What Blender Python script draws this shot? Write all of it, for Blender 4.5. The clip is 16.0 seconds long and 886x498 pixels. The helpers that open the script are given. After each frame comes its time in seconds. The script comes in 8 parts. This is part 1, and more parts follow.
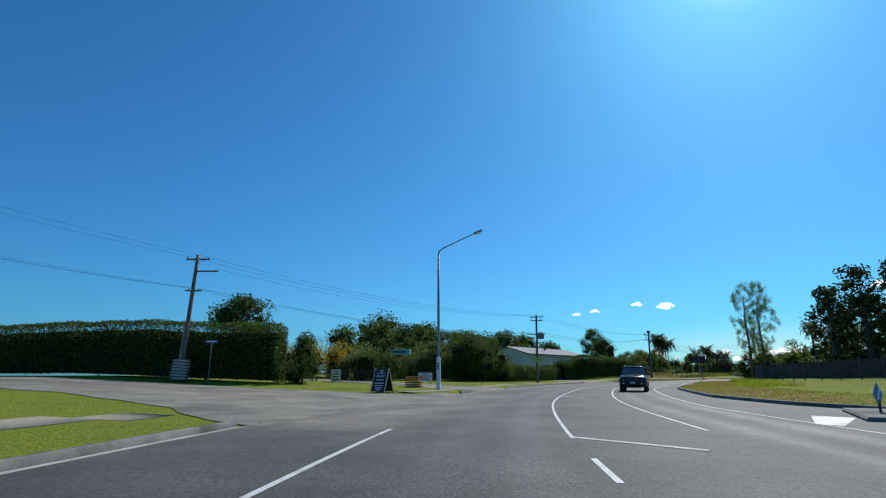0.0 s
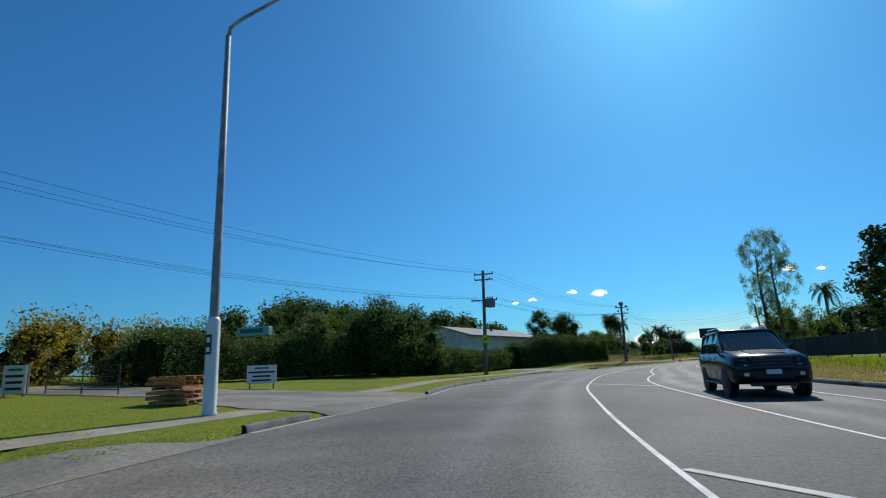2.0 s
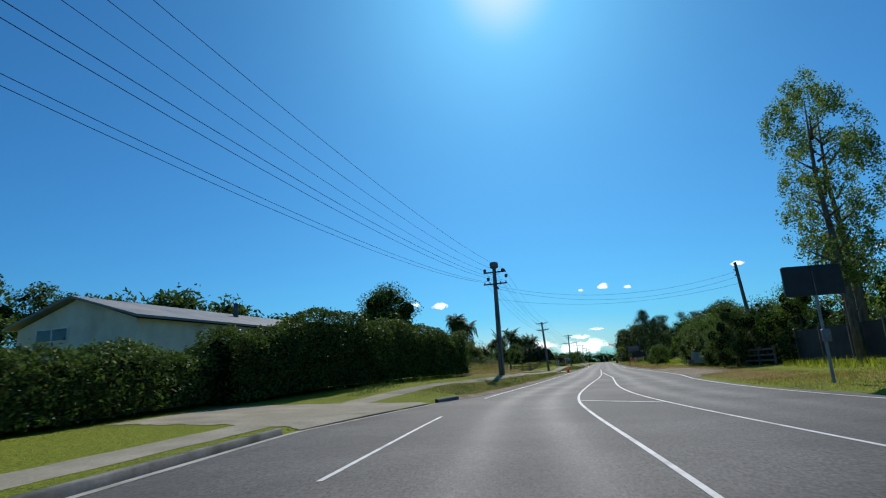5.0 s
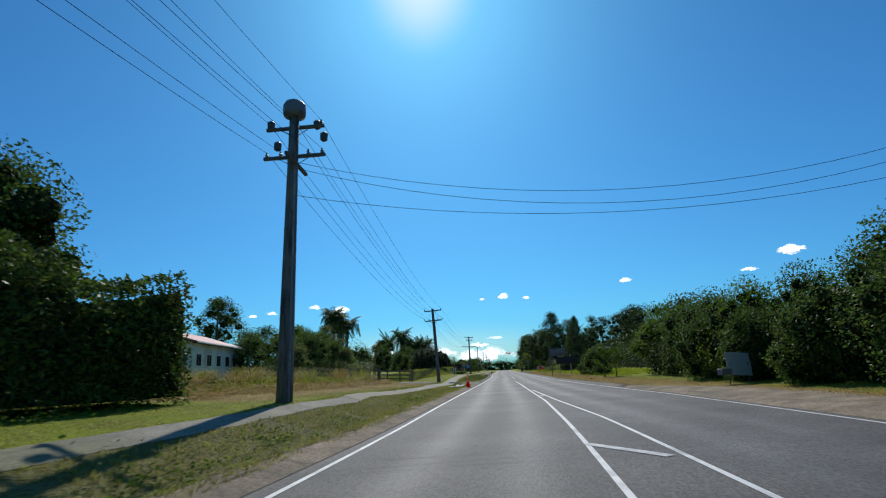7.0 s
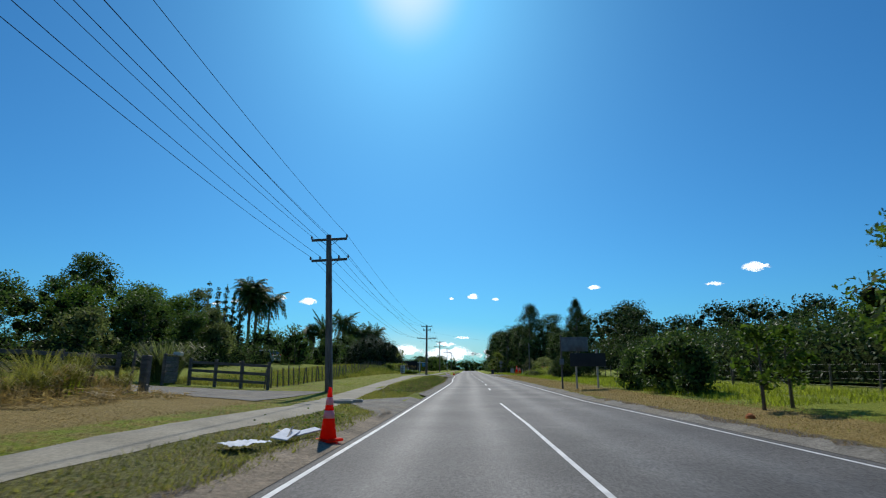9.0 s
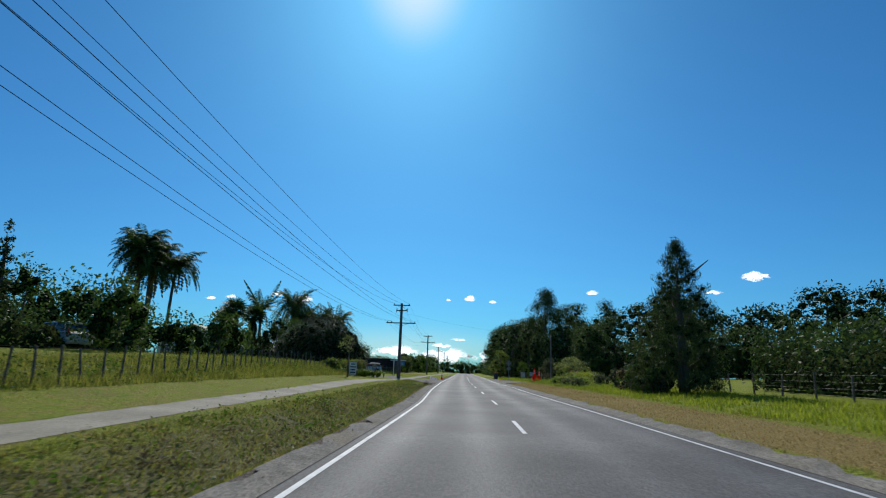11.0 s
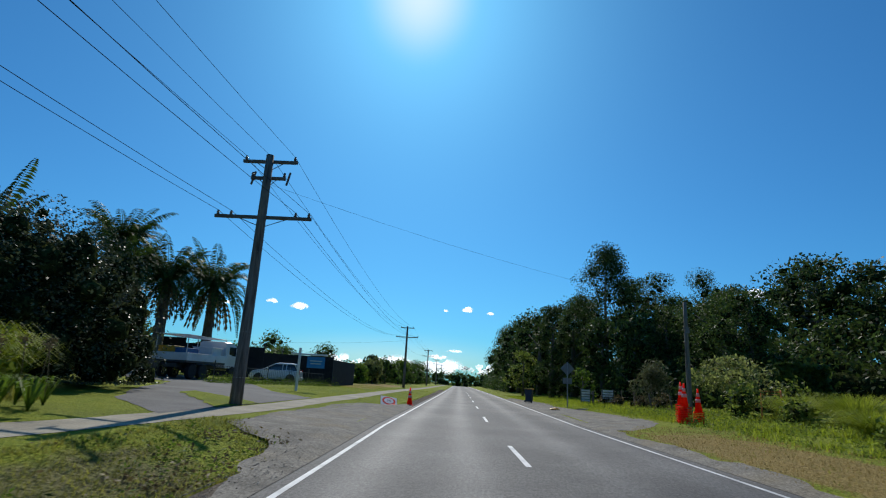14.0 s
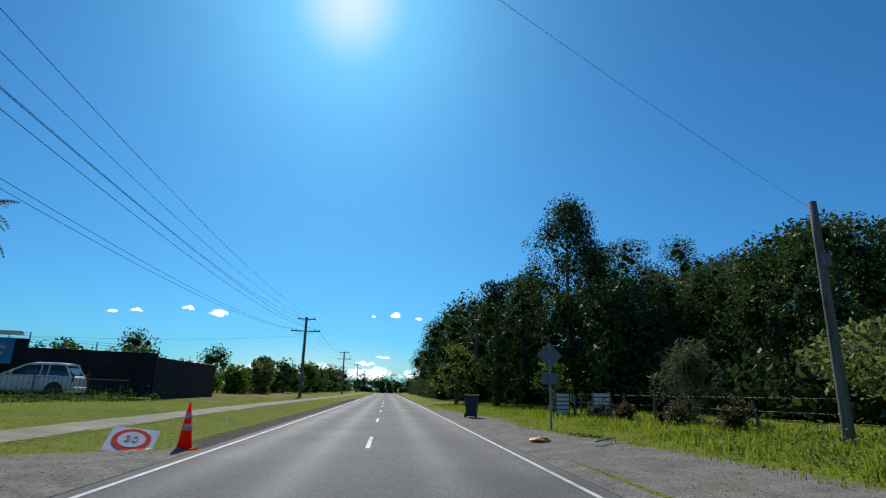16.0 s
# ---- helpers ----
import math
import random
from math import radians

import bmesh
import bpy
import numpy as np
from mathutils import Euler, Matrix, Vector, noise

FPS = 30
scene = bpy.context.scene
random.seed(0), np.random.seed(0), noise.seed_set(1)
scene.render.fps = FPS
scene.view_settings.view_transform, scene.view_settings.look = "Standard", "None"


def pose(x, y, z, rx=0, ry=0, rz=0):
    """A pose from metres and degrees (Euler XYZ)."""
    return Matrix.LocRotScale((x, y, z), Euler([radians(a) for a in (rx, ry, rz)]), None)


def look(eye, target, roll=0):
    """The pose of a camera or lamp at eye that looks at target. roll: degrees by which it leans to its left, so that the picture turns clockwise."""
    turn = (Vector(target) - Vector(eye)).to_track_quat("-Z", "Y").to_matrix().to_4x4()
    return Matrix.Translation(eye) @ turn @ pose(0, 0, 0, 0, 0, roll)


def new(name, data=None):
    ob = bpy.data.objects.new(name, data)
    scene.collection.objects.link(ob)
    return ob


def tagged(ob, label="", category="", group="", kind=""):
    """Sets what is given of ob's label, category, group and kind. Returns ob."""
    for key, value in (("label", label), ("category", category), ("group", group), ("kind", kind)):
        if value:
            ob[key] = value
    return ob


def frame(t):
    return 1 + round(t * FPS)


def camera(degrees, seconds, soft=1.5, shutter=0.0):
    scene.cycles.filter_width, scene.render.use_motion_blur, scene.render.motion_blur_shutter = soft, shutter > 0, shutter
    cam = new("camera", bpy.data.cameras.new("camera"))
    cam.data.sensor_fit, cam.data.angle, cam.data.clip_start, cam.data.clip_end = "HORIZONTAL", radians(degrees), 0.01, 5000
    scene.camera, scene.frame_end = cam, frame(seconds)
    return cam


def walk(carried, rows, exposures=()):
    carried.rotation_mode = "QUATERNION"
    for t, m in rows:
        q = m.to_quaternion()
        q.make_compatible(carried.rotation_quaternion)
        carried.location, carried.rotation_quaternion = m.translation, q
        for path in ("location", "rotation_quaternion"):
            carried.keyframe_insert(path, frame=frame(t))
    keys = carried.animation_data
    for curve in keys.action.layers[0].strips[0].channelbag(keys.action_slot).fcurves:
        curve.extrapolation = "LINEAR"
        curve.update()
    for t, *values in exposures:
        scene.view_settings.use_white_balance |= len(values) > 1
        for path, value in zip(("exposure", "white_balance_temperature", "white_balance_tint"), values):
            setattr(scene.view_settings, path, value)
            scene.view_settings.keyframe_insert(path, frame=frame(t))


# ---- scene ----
# camera: seconds, x, y, z, yaw, pitch, roll
cam = camera(78.90, 16.0, soft=1.1, shutter=0.12)
PATH = [
    (0.0, -0.00, -0.00, 1.29, -0.00, 13.15, -0.15),
    (0.5, 0.66, 7.13, 1.30, -1.42, 12.98, -0.56),
    (1.0, 1.50, 13.99, 1.28, -2.92, 12.89, -1.59),
    (1.5, 2.58, 21.04, 1.24, -4.53, 12.38, -1.79),
    (2.0, 4.00, 27.90, 1.18, -6.53, 12.14, -2.25),
    (2.5, 5.89, 35.11, 1.21, -8.92, 12.00, -2.63),
    (3.0, 8.20, 42.66, 1.25, -11.70, 12.16, -2.93),
    (3.5, 10.67, 50.08, 1.26, -14.47, 12.20, -3.11),
    (4.0, 13.56, 57.30, 1.26, -17.09, 12.36, -3.08),
    (6.5, 32.03, 88.78, 1.26, -31.79, 12.74, -3.50),
    (7.0, 36.65, 94.44, 1.26, -33.48, 12.74, -2.63),
    (7.5, 41.12, 100.02, 1.25, -34.70, 12.65, -1.72),
    (8.0, 45.83, 105.86, 1.26, -35.62, 12.54, -1.12),
    (8.5, 50.56, 111.78, 1.26, -36.18, 12.62, -0.48),
    (9.0, 55.34, 117.64, 1.28, -36.44, 12.51, 0.21),
    (9.5, 59.99, 123.38, 1.25, -36.58, 12.53, 0.91),
    (12.0, 85.80, 155.07, 1.23, -36.39, 12.87, 2.41),
    (12.5, 90.46, 161.05, 1.25, -36.37, 13.03, 2.80),
    (13.0, 94.83, 166.64, 1.28, -36.53, 13.23, 2.85),
    (13.5, 98.92, 171.61, 1.25, -36.58, 13.53, 2.83),
    (14.0, 102.83, 176.38, 1.25, -36.67, 13.89, 3.17),
    (14.5, 106.21, 180.54, 1.22, -36.81, 14.31, 3.22),
    (15.0, 109.06, 183.96, 1.21, -37.52, 14.72, 2.76),
    (15.5, 111.95, 186.62, 1.27, -39.06, 15.01, 2.23),
    (16.0, 114.64, 188.66, 1.26, -44.45, 14.80, 1.52),
]
walk(cam, [(t, pose(x, y, z, 0, 0, yaw) @ pose(0, 0, 0, 90 + pitch) @ pose(0, 0, 0, 0, 0, roll)) for t, x, y, z, yaw, pitch, roll in PATH], exposures=[(0.0, 0.15), (1.0, 0.09), (2.0, 0.01), (4.0, -0.03), (6.5, 0.01), (9.0, -0.02), (12.0, -0.08), (13.2, -0.1), (14.5, 0.06), (16.0, 0.02)])

# ---- light ----
SUN_AZ, SUN_EL = 32.3, 41.0
world = bpy.data.worlds.new("sky")
scene.world = world
world.use_nodes = True
wn, wl = world.node_tree.nodes, world.node_tree.links
sky = wn.new("ShaderNodeTexSky")
sky.sky_type, sky.sun_disc = "NISHITA", False
sky.sun_elevation, sky.sun_rotation = radians(SUN_EL), radians(SUN_AZ)
sky.air_density, sky.dust_density, sky.ozone_density = 1.0, 0.7, 3.0
tint = wn.new("ShaderNodeMixRGB")
tint.blend_type, tint.inputs[0].default_value = "MULTIPLY", 1.0
wl.new(sky.outputs[0], tint.inputs[1])
# the haze close to the sun is white, the rest of the sky a deep clear blue
bright = wn.new("ShaderNodeRGBToBW")
wl.new(sky.outputs[0], bright.inputs[0])
haze = wn.new("ShaderNodeMapRange")
for key, val in (("From Min", 9.6), ("From Max", 12.9), ("To Min", 0.0), ("To Max", 1.0)):
    haze.inputs[key].default_value = val
haze.interpolation_type = "SMOOTHSTEP"
wl.new(bright.outputs[0], haze.inputs["Value"])
hue = wn.new("ShaderNodeMixRGB")
hue.inputs[1].default_value, hue.inputs[2].default_value = (0.245, 0.77, 1.16, 1), (1.06, 1.08, 1.16, 1)
wl.new(haze.outputs["Result"], hue.inputs[0])
wl.new(hue.outputs[0], tint.inputs[2])
wl.new(tint.outputs[0], wn["Background"].inputs[0])
wn["Background"].inputs[1].default_value = 0.083
sun = new("sun", bpy.data.lights.new("sun", "SUN"))
sun.data.energy, sun.data.angle, sun.data.color = 3.6, radians(0.5), (1.0, 0.95, 0.86)
sun_dir = Vector((math.sin(radians(SUN_AZ)) * math.cos(radians(SUN_EL)), math.cos(radians(SUN_AZ)) * math.cos(radians(SUN_EL)), math.sin(radians(SUN_EL))))
sun.matrix_world = look(sun_dir * 200, (0, 0, 0))


# ---- materials ----
def mat(name, c1, c2, scale=4.0, rough=0.8, bump=0.2, fine=40.0, metal=0.0, isle=0.0, thin=0.0, c3=None, stretch=(1, 1, 1), spec=0.4, local=True, bdist=0.02, speck=0.0, grit=30.0):
    """Two colours mixed by a coarse and a fine noise, with relief; isle: variation by loose piece; thin: light let through; c3: stain colour."""
    m = bpy.data.materials.new(name)
    m.use_nodes = True
    n, l = m.node_tree.nodes, m.node_tree.links
    b = n["Principled BSDF"]
    if local:
        co = n.new("ShaderNodeTexCoord").outputs["Object"]
    else:
        co = n.new("ShaderNodeNewGeometry").outputs["Position"]
    mp = n.new("ShaderNodeMapping")
    mp.inputs["Scale"].default_value = stretch
    l.new(co, mp.inputs[0])
    big = n.new("ShaderNodeTexNoise")
    big.inputs["Scale"].default_value, big.inputs["Detail"].default_value = scale, 5
    l.new(mp.outputs[0], big.inputs["Vector"])
    small = n.new("ShaderNodeTexNoise")
    small.inputs["Scale"].default_value, small.inputs["Detail"].default_value = fine, 3
    l.new(mp.outputs[0], small.inputs["Vector"])
    mix = n.new("ShaderNodeMath")
    mix.operation = "MULTIPLY_ADD"
    l.new(small.outputs["Fac"], mix.inputs[0])
    mix.inputs[1].default_value = 0.5
    l.new(big.outputs["Fac"], mix.inputs[2])
    ramp = n.new("ShaderNodeValToRGB")
    ramp.color_ramp.elements[0].position, ramp.color_ramp.elements[1].position = 0.5, 1.0
    ramp.color_ramp.elements[0].color, ramp.color_ramp.elements[1].color = (*c1, 1), (*c2, 1)
    l.new(mix.outputs[0], ramp.inputs[0])
    colour = ramp.outputs[0]
    if c3:
        st = n.new("ShaderNodeTexNoise")
        st.inputs["Scale"].default_value, st.inputs["Detail"].default_value = scale * 0.37, 6
        l.new(mp.outputs[0], st.inputs["Vector"])
        sr = n.new("ShaderNodeValToRGB")
        sr.color_ramp.elements[0].position, sr.color_ramp.elements[1].position = 0.52, 0.66
        l.new(st.outputs["Fac"], sr.inputs[0])
        mx = n.new("ShaderNodeMixRGB")
        l.new(sr.outputs[0], mx.inputs[0])
        l.new(colour, mx.inputs[1])
        mx.inputs[2].default_value = (*c3, 1)
        colour = mx.outputs[0]
    if speck:
        vo = n.new("ShaderNodeTexVoronoi")
        vo.inputs["Scale"].default_value = grit
        l.new(mp.outputs[0], vo.inputs["Vector"])
        sc = n.new("ShaderNodeSeparateColor")
        l.new(vo.outputs["Color"], sc.inputs[0])
        vr = n.new("ShaderNodeMapRange")
        vr.inputs["To Min"].default_value, vr.inputs["To Max"].default_value = 1 - speck, 1 + speck
        l.new(sc.outputs[0], vr.inputs[0])
        hv = n.new("ShaderNodeHueSaturation")
        l.new(vr.outputs[0], hv.inputs["Value"])
        l.new(colour, hv.inputs["Color"])
        colour = hv.outputs[0]
    if isle:
        gi = n.new("ShaderNodeNewGeometry")
        hs = n.new("ShaderNodeHueSaturation")
        mr = n.new("ShaderNodeMapRange")
        mr.inputs["To Min"].default_value, mr.inputs["To Max"].default_value = 1 - isle, 1 + isle
        l.new(gi.outputs["Random Per Island"], mr.inputs[0])
        l.new(mr.outputs[0], hs.inputs["Value"])
        l.new(colour, hs.inputs["Color"])
        colour = hs.outputs[0]
    l.new(colour, b.inputs["Base Color"])
    b.inputs["Roughness"].default_value, b.inputs["Metallic"].default_value = rough, metal
    b.inputs["Specular IOR Level"].default_value = spec
    if bump:
        bp = n.new("ShaderNodeBump")
        bp.inputs["Strength"].default_value, bp.inputs["Distance"].default_value = bump, bdist
        l.new(mix.outputs[0], bp.inputs["Height"])
        l.new(bp.outputs[0], b.inputs["Normal"])
    if thin:
        tr = n.new("ShaderNodeBsdfTranslucent")
        l.new(colour, tr.inputs[0])
        ms = n.new("ShaderNodeMixShader")
        ms.inputs[0].default_value = thin
        l.new(b.outputs[0], ms.inputs[1])
        l.new(tr.outputs[0], ms.inputs[2])
        l.new(ms.outputs[0], n["Material Output"].inputs[0])
    return m


def leafmat(name, c1, c2, thin=0.3, rough=0.6, isle=0.45):
    return mat(name, c1, c2, 0.8, rough, 0.0, 6.0, isle=isle, thin=thin, spec=0.2)


M = {}
M["asphalt"] = mat("asphalt", (0.039, 0.0375, 0.036), (0.108, 0.103, 0.097), 0.35, 0.75, 0.9, 24.0, c3=(0.052, 0.051, 0.05), spec=0.3, local=False, bdist=0.02, speck=0.55, grit=38.0)
M["worn"] = mat("worn_asphalt", (0.14, 0.127, 0.1), (0.29, 0.265, 0.215), 0.5, 0.85, 0.6, 25.0, c3=(0.12, 0.11, 0.09), local=False, bdist=0.03, speck=0.35, grit=30.0)
M["gravel"] = mat("gravel", (0.1, 0.09, 0.072), (0.24, 0.22, 0.18), 1.6, 0.95, 0.6, 36.0, c3=(0.18, 0.152, 0.105), local=False, bdist=0.02, speck=0.45, grit=40.0)
M["dirt"] = mat("bare_dirt", (0.115, 0.088, 0.056), (0.32, 0.255, 0.175), 1.1, 0.95, 1.0, 26.0, c3=(0.16, 0.13, 0.09), local=False, bdist=0.05, speck=0.3, grit=26.0)
M["stone"] = mat("broken_stone", (0.12, 0.113, 0.1), (0.28, 0.265, 0.24), 3.0, 0.9, 0.3, 20.0, isle=0.5)
M["path"] = mat("path_concrete", (0.2, 0.177, 0.125), (0.36, 0.322, 0.24), 0.8, 0.9, 0.3, 30.0, c3=(0.25, 0.222, 0.155), local=False, speck=0.2, grit=40.0)
# old grit, its tone also darkened for the shade of hedge and pole
M["path_old_shaded"] = mat("old_path_shaded_grit", (0.13, 0.12, 0.092), (0.26, 0.24, 0.185), 0.8, 0.9, 0.4, 30.0, c3=(0.16, 0.155, 0.09), local=False, speck=0.25, grit=36.0)
M["drive"] = mat("sealed_drive", (0.07, 0.068, 0.064), (0.15, 0.146, 0.138), 0.6, 0.9, 0.4, 30.0, c3=(0.1, 0.096, 0.088), local=False, speck=0.3, grit=36.0)
M["paint"] = mat("road_paint", (0.5, 0.5, 0.48), (0.74, 0.74, 0.72), 3.0, 0.65, 0.2, 35.0, c3=(0.4, 0.4, 0.39), local=False)
M["channel"] = mat("channel_concrete", (0.3, 0.29, 0.26), (0.5, 0.48, 0.44), 1.2, 0.9, 0.3, 25.0, c3=(0.26, 0.25, 0.21), local=False)
M["kerb"] = mat("kerb_concrete", (0.1, 0.098, 0.088), (0.26, 0.25, 0.225), 1.5, 0.9, 0.4, 22.0, c3=(0.06, 0.06, 0.05), local=False)
M["wood"] = mat("weathered_wood", (0.1, 0.085, 0.07), (0.25, 0.22, 0.19), 3.0, 0.85, 0.5, 20.0, stretch=(6, 6, 0.6), c3=(0.07, 0.06, 0.05))
M["rail_wood"] = mat("rail_wood", (0.07, 0.06, 0.05), (0.18, 0.155, 0.13), 3.0, 0.85, 0.5, 20.0, stretch=(1, 1, 4))
M["pale_wood"] = mat("pale_wood", (0.38, 0.33, 0.26), (0.58, 0.52, 0.43), 4.0, 0.8, 0.3, 24.0, stretch=(1, 1, 4))
M["pallet_wood"] = mat("pallet_wood", (0.34, 0.13, 0.045), (0.62, 0.28, 0.1), 4.0, 0.85, 0.4, 24.0, c3=(0.15, 0.1, 0.06))
M["bark"] = mat("bark", (0.06, 0.05, 0.04), (0.2, 0.17, 0.14), 3.0, 0.9, 0.8, 14.0, stretch=(3, 3, 0.7), bdist=0.04)
M["pale_bark"] = mat("pale_bark", (0.2, 0.19, 0.16), (0.4, 0.38, 0.33), 3.0, 0.9, 0.6, 14.0, stretch=(3, 3, 0.7), bdist=0.03)
M["galv"] = mat("galvanised_steel", (0.2, 0.205, 0.21), (0.32, 0.325, 0.33), 5.0, 0.6, 0.08, 60.0, metal=0.3, c3=(0.42, 0.41, 0.39))
M["dark_metal"] = mat("dark_metal", (0.05, 0.052, 0.055), (0.11, 0.112, 0.115), 4.0, 0.55, 0.1, 40.0, metal=0.3)
M["grey_tank"] = mat("grey_tank_paint", (0.13, 0.135, 0.14), (0.22, 0.22, 0.215), 3.0, 0.55, 0.15, 30.0, c3=(0.13, 0.1, 0.08))
M["porcelain"] = mat("porcelain", (0.09, 0.07, 0.06), (0.2, 0.17, 0.15), 5.0, 0.3, 0.0)
M["cable"] = mat("cable", (0.015, 0.015, 0.016), (0.03, 0.03, 0.031), 1.0, 0.9, 0.0, spec=0.0)
M["white"] = mat("white_paint", (0.66, 0.66, 0.64), (0.82, 0.82, 0.8), 1.4, 0.55, 0.05, 25.0, c3=(0.6, 0.58, 0.54))
M["cream"] = mat("cream_weatherboard", (0.55, 0.53, 0.46), (0.72, 0.7, 0.62), 1.2, 0.7, 0.1, 18.0, c3=(0.5, 0.47, 0.4))
M["black"] = mat("black_paint", (0.012, 0.012, 0.016), (0.03, 0.03, 0.036), 2.0, 0.5, 0.05, 20.0)
M["orange"] = mat("orange_plastic", (0.95, 0.045, 0.012), (1.0, 0.07, 0.02), 3.0, 0.5, 0.05, 25.0, thin=0.65, spec=0.25)
M["cone_band"] = mat("cone_band", (0.75, 0.72, 0.7), (0.9, 0.88, 0.86), 4.0, 0.4, 0.0, thin=0.5)
M["reflect"] = mat("reflective_white", (0.7, 0.7, 0.7), (0.85, 0.85, 0.85), 4.0, 0.35, 0.0)
M["yellow"] = mat("yellow_green_sign", (0.6, 0.68, 0.01), (0.72, 0.8, 0.02), 3.0, 0.4, 0.0)
M["sign_blue"] = mat("sign_blue", (0.02, 0.17, 0.4), (0.03, 0.24, 0.5), 2.0, 0.5, 0.0)
M["sign_teal"] = mat("sign_pale_green", (0.3, 0.5, 0.45), (0.42, 0.6, 0.54), 2.0, 0.6, 0.0)
M["teal_dark"] = mat("sign_dark_green", (0.02, 0.17, 0.15), (0.03, 0.22, 0.19), 2.0, 0.6, 0.0)
M["roof_grey"] = mat("painted_iron_roof", (0.16, 0.18, 0.2), (0.26, 0.28, 0.3), 0.6, 0.75, 0.05, 12.0, spec=0.2, c3=(0.3, 0.3, 0.3))
M["roof_red"] = mat("red_iron_roof", (0.28, 0.045, 0.04), (0.4, 0.08, 0.065), 0.8, 0.5, 0.05, 12.0)
M["roof_green"] = mat("green_tile_roof", (0.2, 0.27, 0.2), (0.32, 0.38, 0.29), 1.0, 0.7, 0.2, 12.0)
M["glass"] = mat("dark_glass", (0.015, 0.018, 0.022), (0.03, 0.035, 0.04), 1.0, 0.06, 0.0, spec=0.8)
M["tyre"] = mat("tyre_rubber", (0.015, 0.015, 0.015), (0.035, 0.035, 0.034), 8.0, 0.85, 0.2, 60.0)
M["chrome"] = mat("bright_metal", (0.5, 0.5, 0.52), (0.65, 0.65, 0.67), 4.0, 0.25, 0.0, metal=0.9)
M["car_dark"] = mat("dark_green_black_car_paint", (0.004, 0.006, 0.007), (0.008, 0.011, 0.012), 1.0, 0.22, 0.0, spec=0.4)
M["car_white"] = mat("white_car_paint", (0.68, 0.69, 0.7), (0.78, 0.79, 0.8), 1.0, 0.25, 0.0, c3=(0.66, 0.66, 0.66))
M["bin_blue"] = mat("bin_plastic", (0.02, 0.03, 0.05), (0.035, 0.05, 0.075), 3.0, 0.5, 0.1, 30.0)
M["bin_lid"] = mat("bin_lid", (0.5, 0.25, 0.03), (0.6, 0.32, 0.05), 3.0, 0.5, 0.05, 30.0)
M["shade_cloth"] = mat("shade_cloth", (0.008, 0.01, 0.012), (0.02, 0.022, 0.024), 2.0, 0.9, 0.4, 40.0)
M["board_grey"] = mat("dull_grey_board", (0.4, 0.41, 0.36), (0.52, 0.53, 0.47), 1.5, 0.8, 0.05, 20.0)
M["mesh_fence"] = mat("grey_windbreak_cloth", (0.026, 0.027, 0.028), (0.055, 0.054, 0.054), 1.0, 0.9, 0.3, 25.0)
M["plastic_blue"] = mat("crate_blue", (0.03, 0.1, 0.26), (0.05, 0.16, 0.36), 3.0, 0.5, 0.05, 20.0)
M["crate_yellow"] = mat("crate_yellow", (0.5, 0.25, 0.02), (0.62, 0.34, 0.04), 3.0, 0.55, 0.05, 20.0)
M["litter_white"] = mat("litter_white", (0.55, 0.6, 0.66), (0.75, 0.78, 0.82), 5.0, 0.8, 0.3, 20.0, spec=0.15)
M["red"] = mat("red_sign_paint", (0.6, 0.03, 0.02), (0.75, 0.06, 0.04), 4.0, 0.85, 0.0, spec=0.1)
M["matt_white"] = mat("matt_white_sheeting", (0.62, 0.62, 0.62), (0.78, 0.78, 0.78), 4.0, 0.9, 0.0, spec=0.1)
M["terracotta"] = mat("broken_brick", (0.5, 0.14, 0.04), (0.7, 0.26, 0.08), 6.0, 0.9, 0.4, 30.0)
M["cloud"] = bpy.data.materials.new("glowing_cloud")
M["cloud"].use_nodes = True
cb = M["cloud"].node_tree.nodes["Principled BSDF"]
cb.inputs["Base Color"].default_value, cb.inputs["Roughness"].default_value = (0.9, 0.9, 0.9, 1), 1.0
# clouds emit a white glow that stands in for sunlight on them
cb.inputs["Emission Color"].default_value, cb.inputs["Emission Strength"].default_value = (0.88, 0.94, 1.0, 1), 0.78
cn, cl = M["cloud"].node_tree.nodes, M["cloud"].node_tree.links
c_co = cn.new("ShaderNodeTexCoord")
c_len = cn.new("ShaderNodeVectorMath")
c_len.operation = "DISTANCE"
c_len.inputs[1].default_value = (0.5, 0.5, 0.4)
cl.new(c_co.outputs["Generated"], c_len.inputs[0])
c_no = cn.new("ShaderNodeTexNoise")
c_no.inputs["Scale"].default_value, c_no.inputs["Detail"].default_value = 0.06, 6.0
cl.new(c_co.outputs["Object"], c_no.inputs["Vector"])
c_ad = cn.new("ShaderNodeMath")
c_ad.operation = "MULTIPLY_ADD"
c_ad.inputs[1].default_value = 0.75
cl.new(c_no.outputs["Fac"], c_ad.inputs[0])
cl.new(c_len.outputs["Value"], c_ad.inputs[2])
c_mr = cn.new("ShaderNodeMapRange")
c_mr.interpolation_type = "SMOOTHSTEP"
for key, val in (("From Min", 0.5), ("From Max", 0.92), ("To Min", 0.85), ("To Max", 0.0)):
    c_mr.inputs[key].default_value = val
cl.new(c_ad.outputs[0], c_mr.inputs["Value"])
cl.new(c_mr.outputs["Result"], cb.inputs["Alpha"])
M["leaf_hedge"] = leafmat("leaf_hedge", (0.032, 0.06, 0.01), (0.115, 0.18, 0.03), 0.4, 0.5)
M["leaf_dark"] = leafmat("leaf_dark", (0.0381, 0.0717, 0.0146), (0.118, 0.19, 0.0336), 0.42, 0.55)
M["leaf_scrub"] = leafmat("leaf_scrub", (0.06, 0.075, 0.034), (0.16, 0.17, 0.08), 0.42)
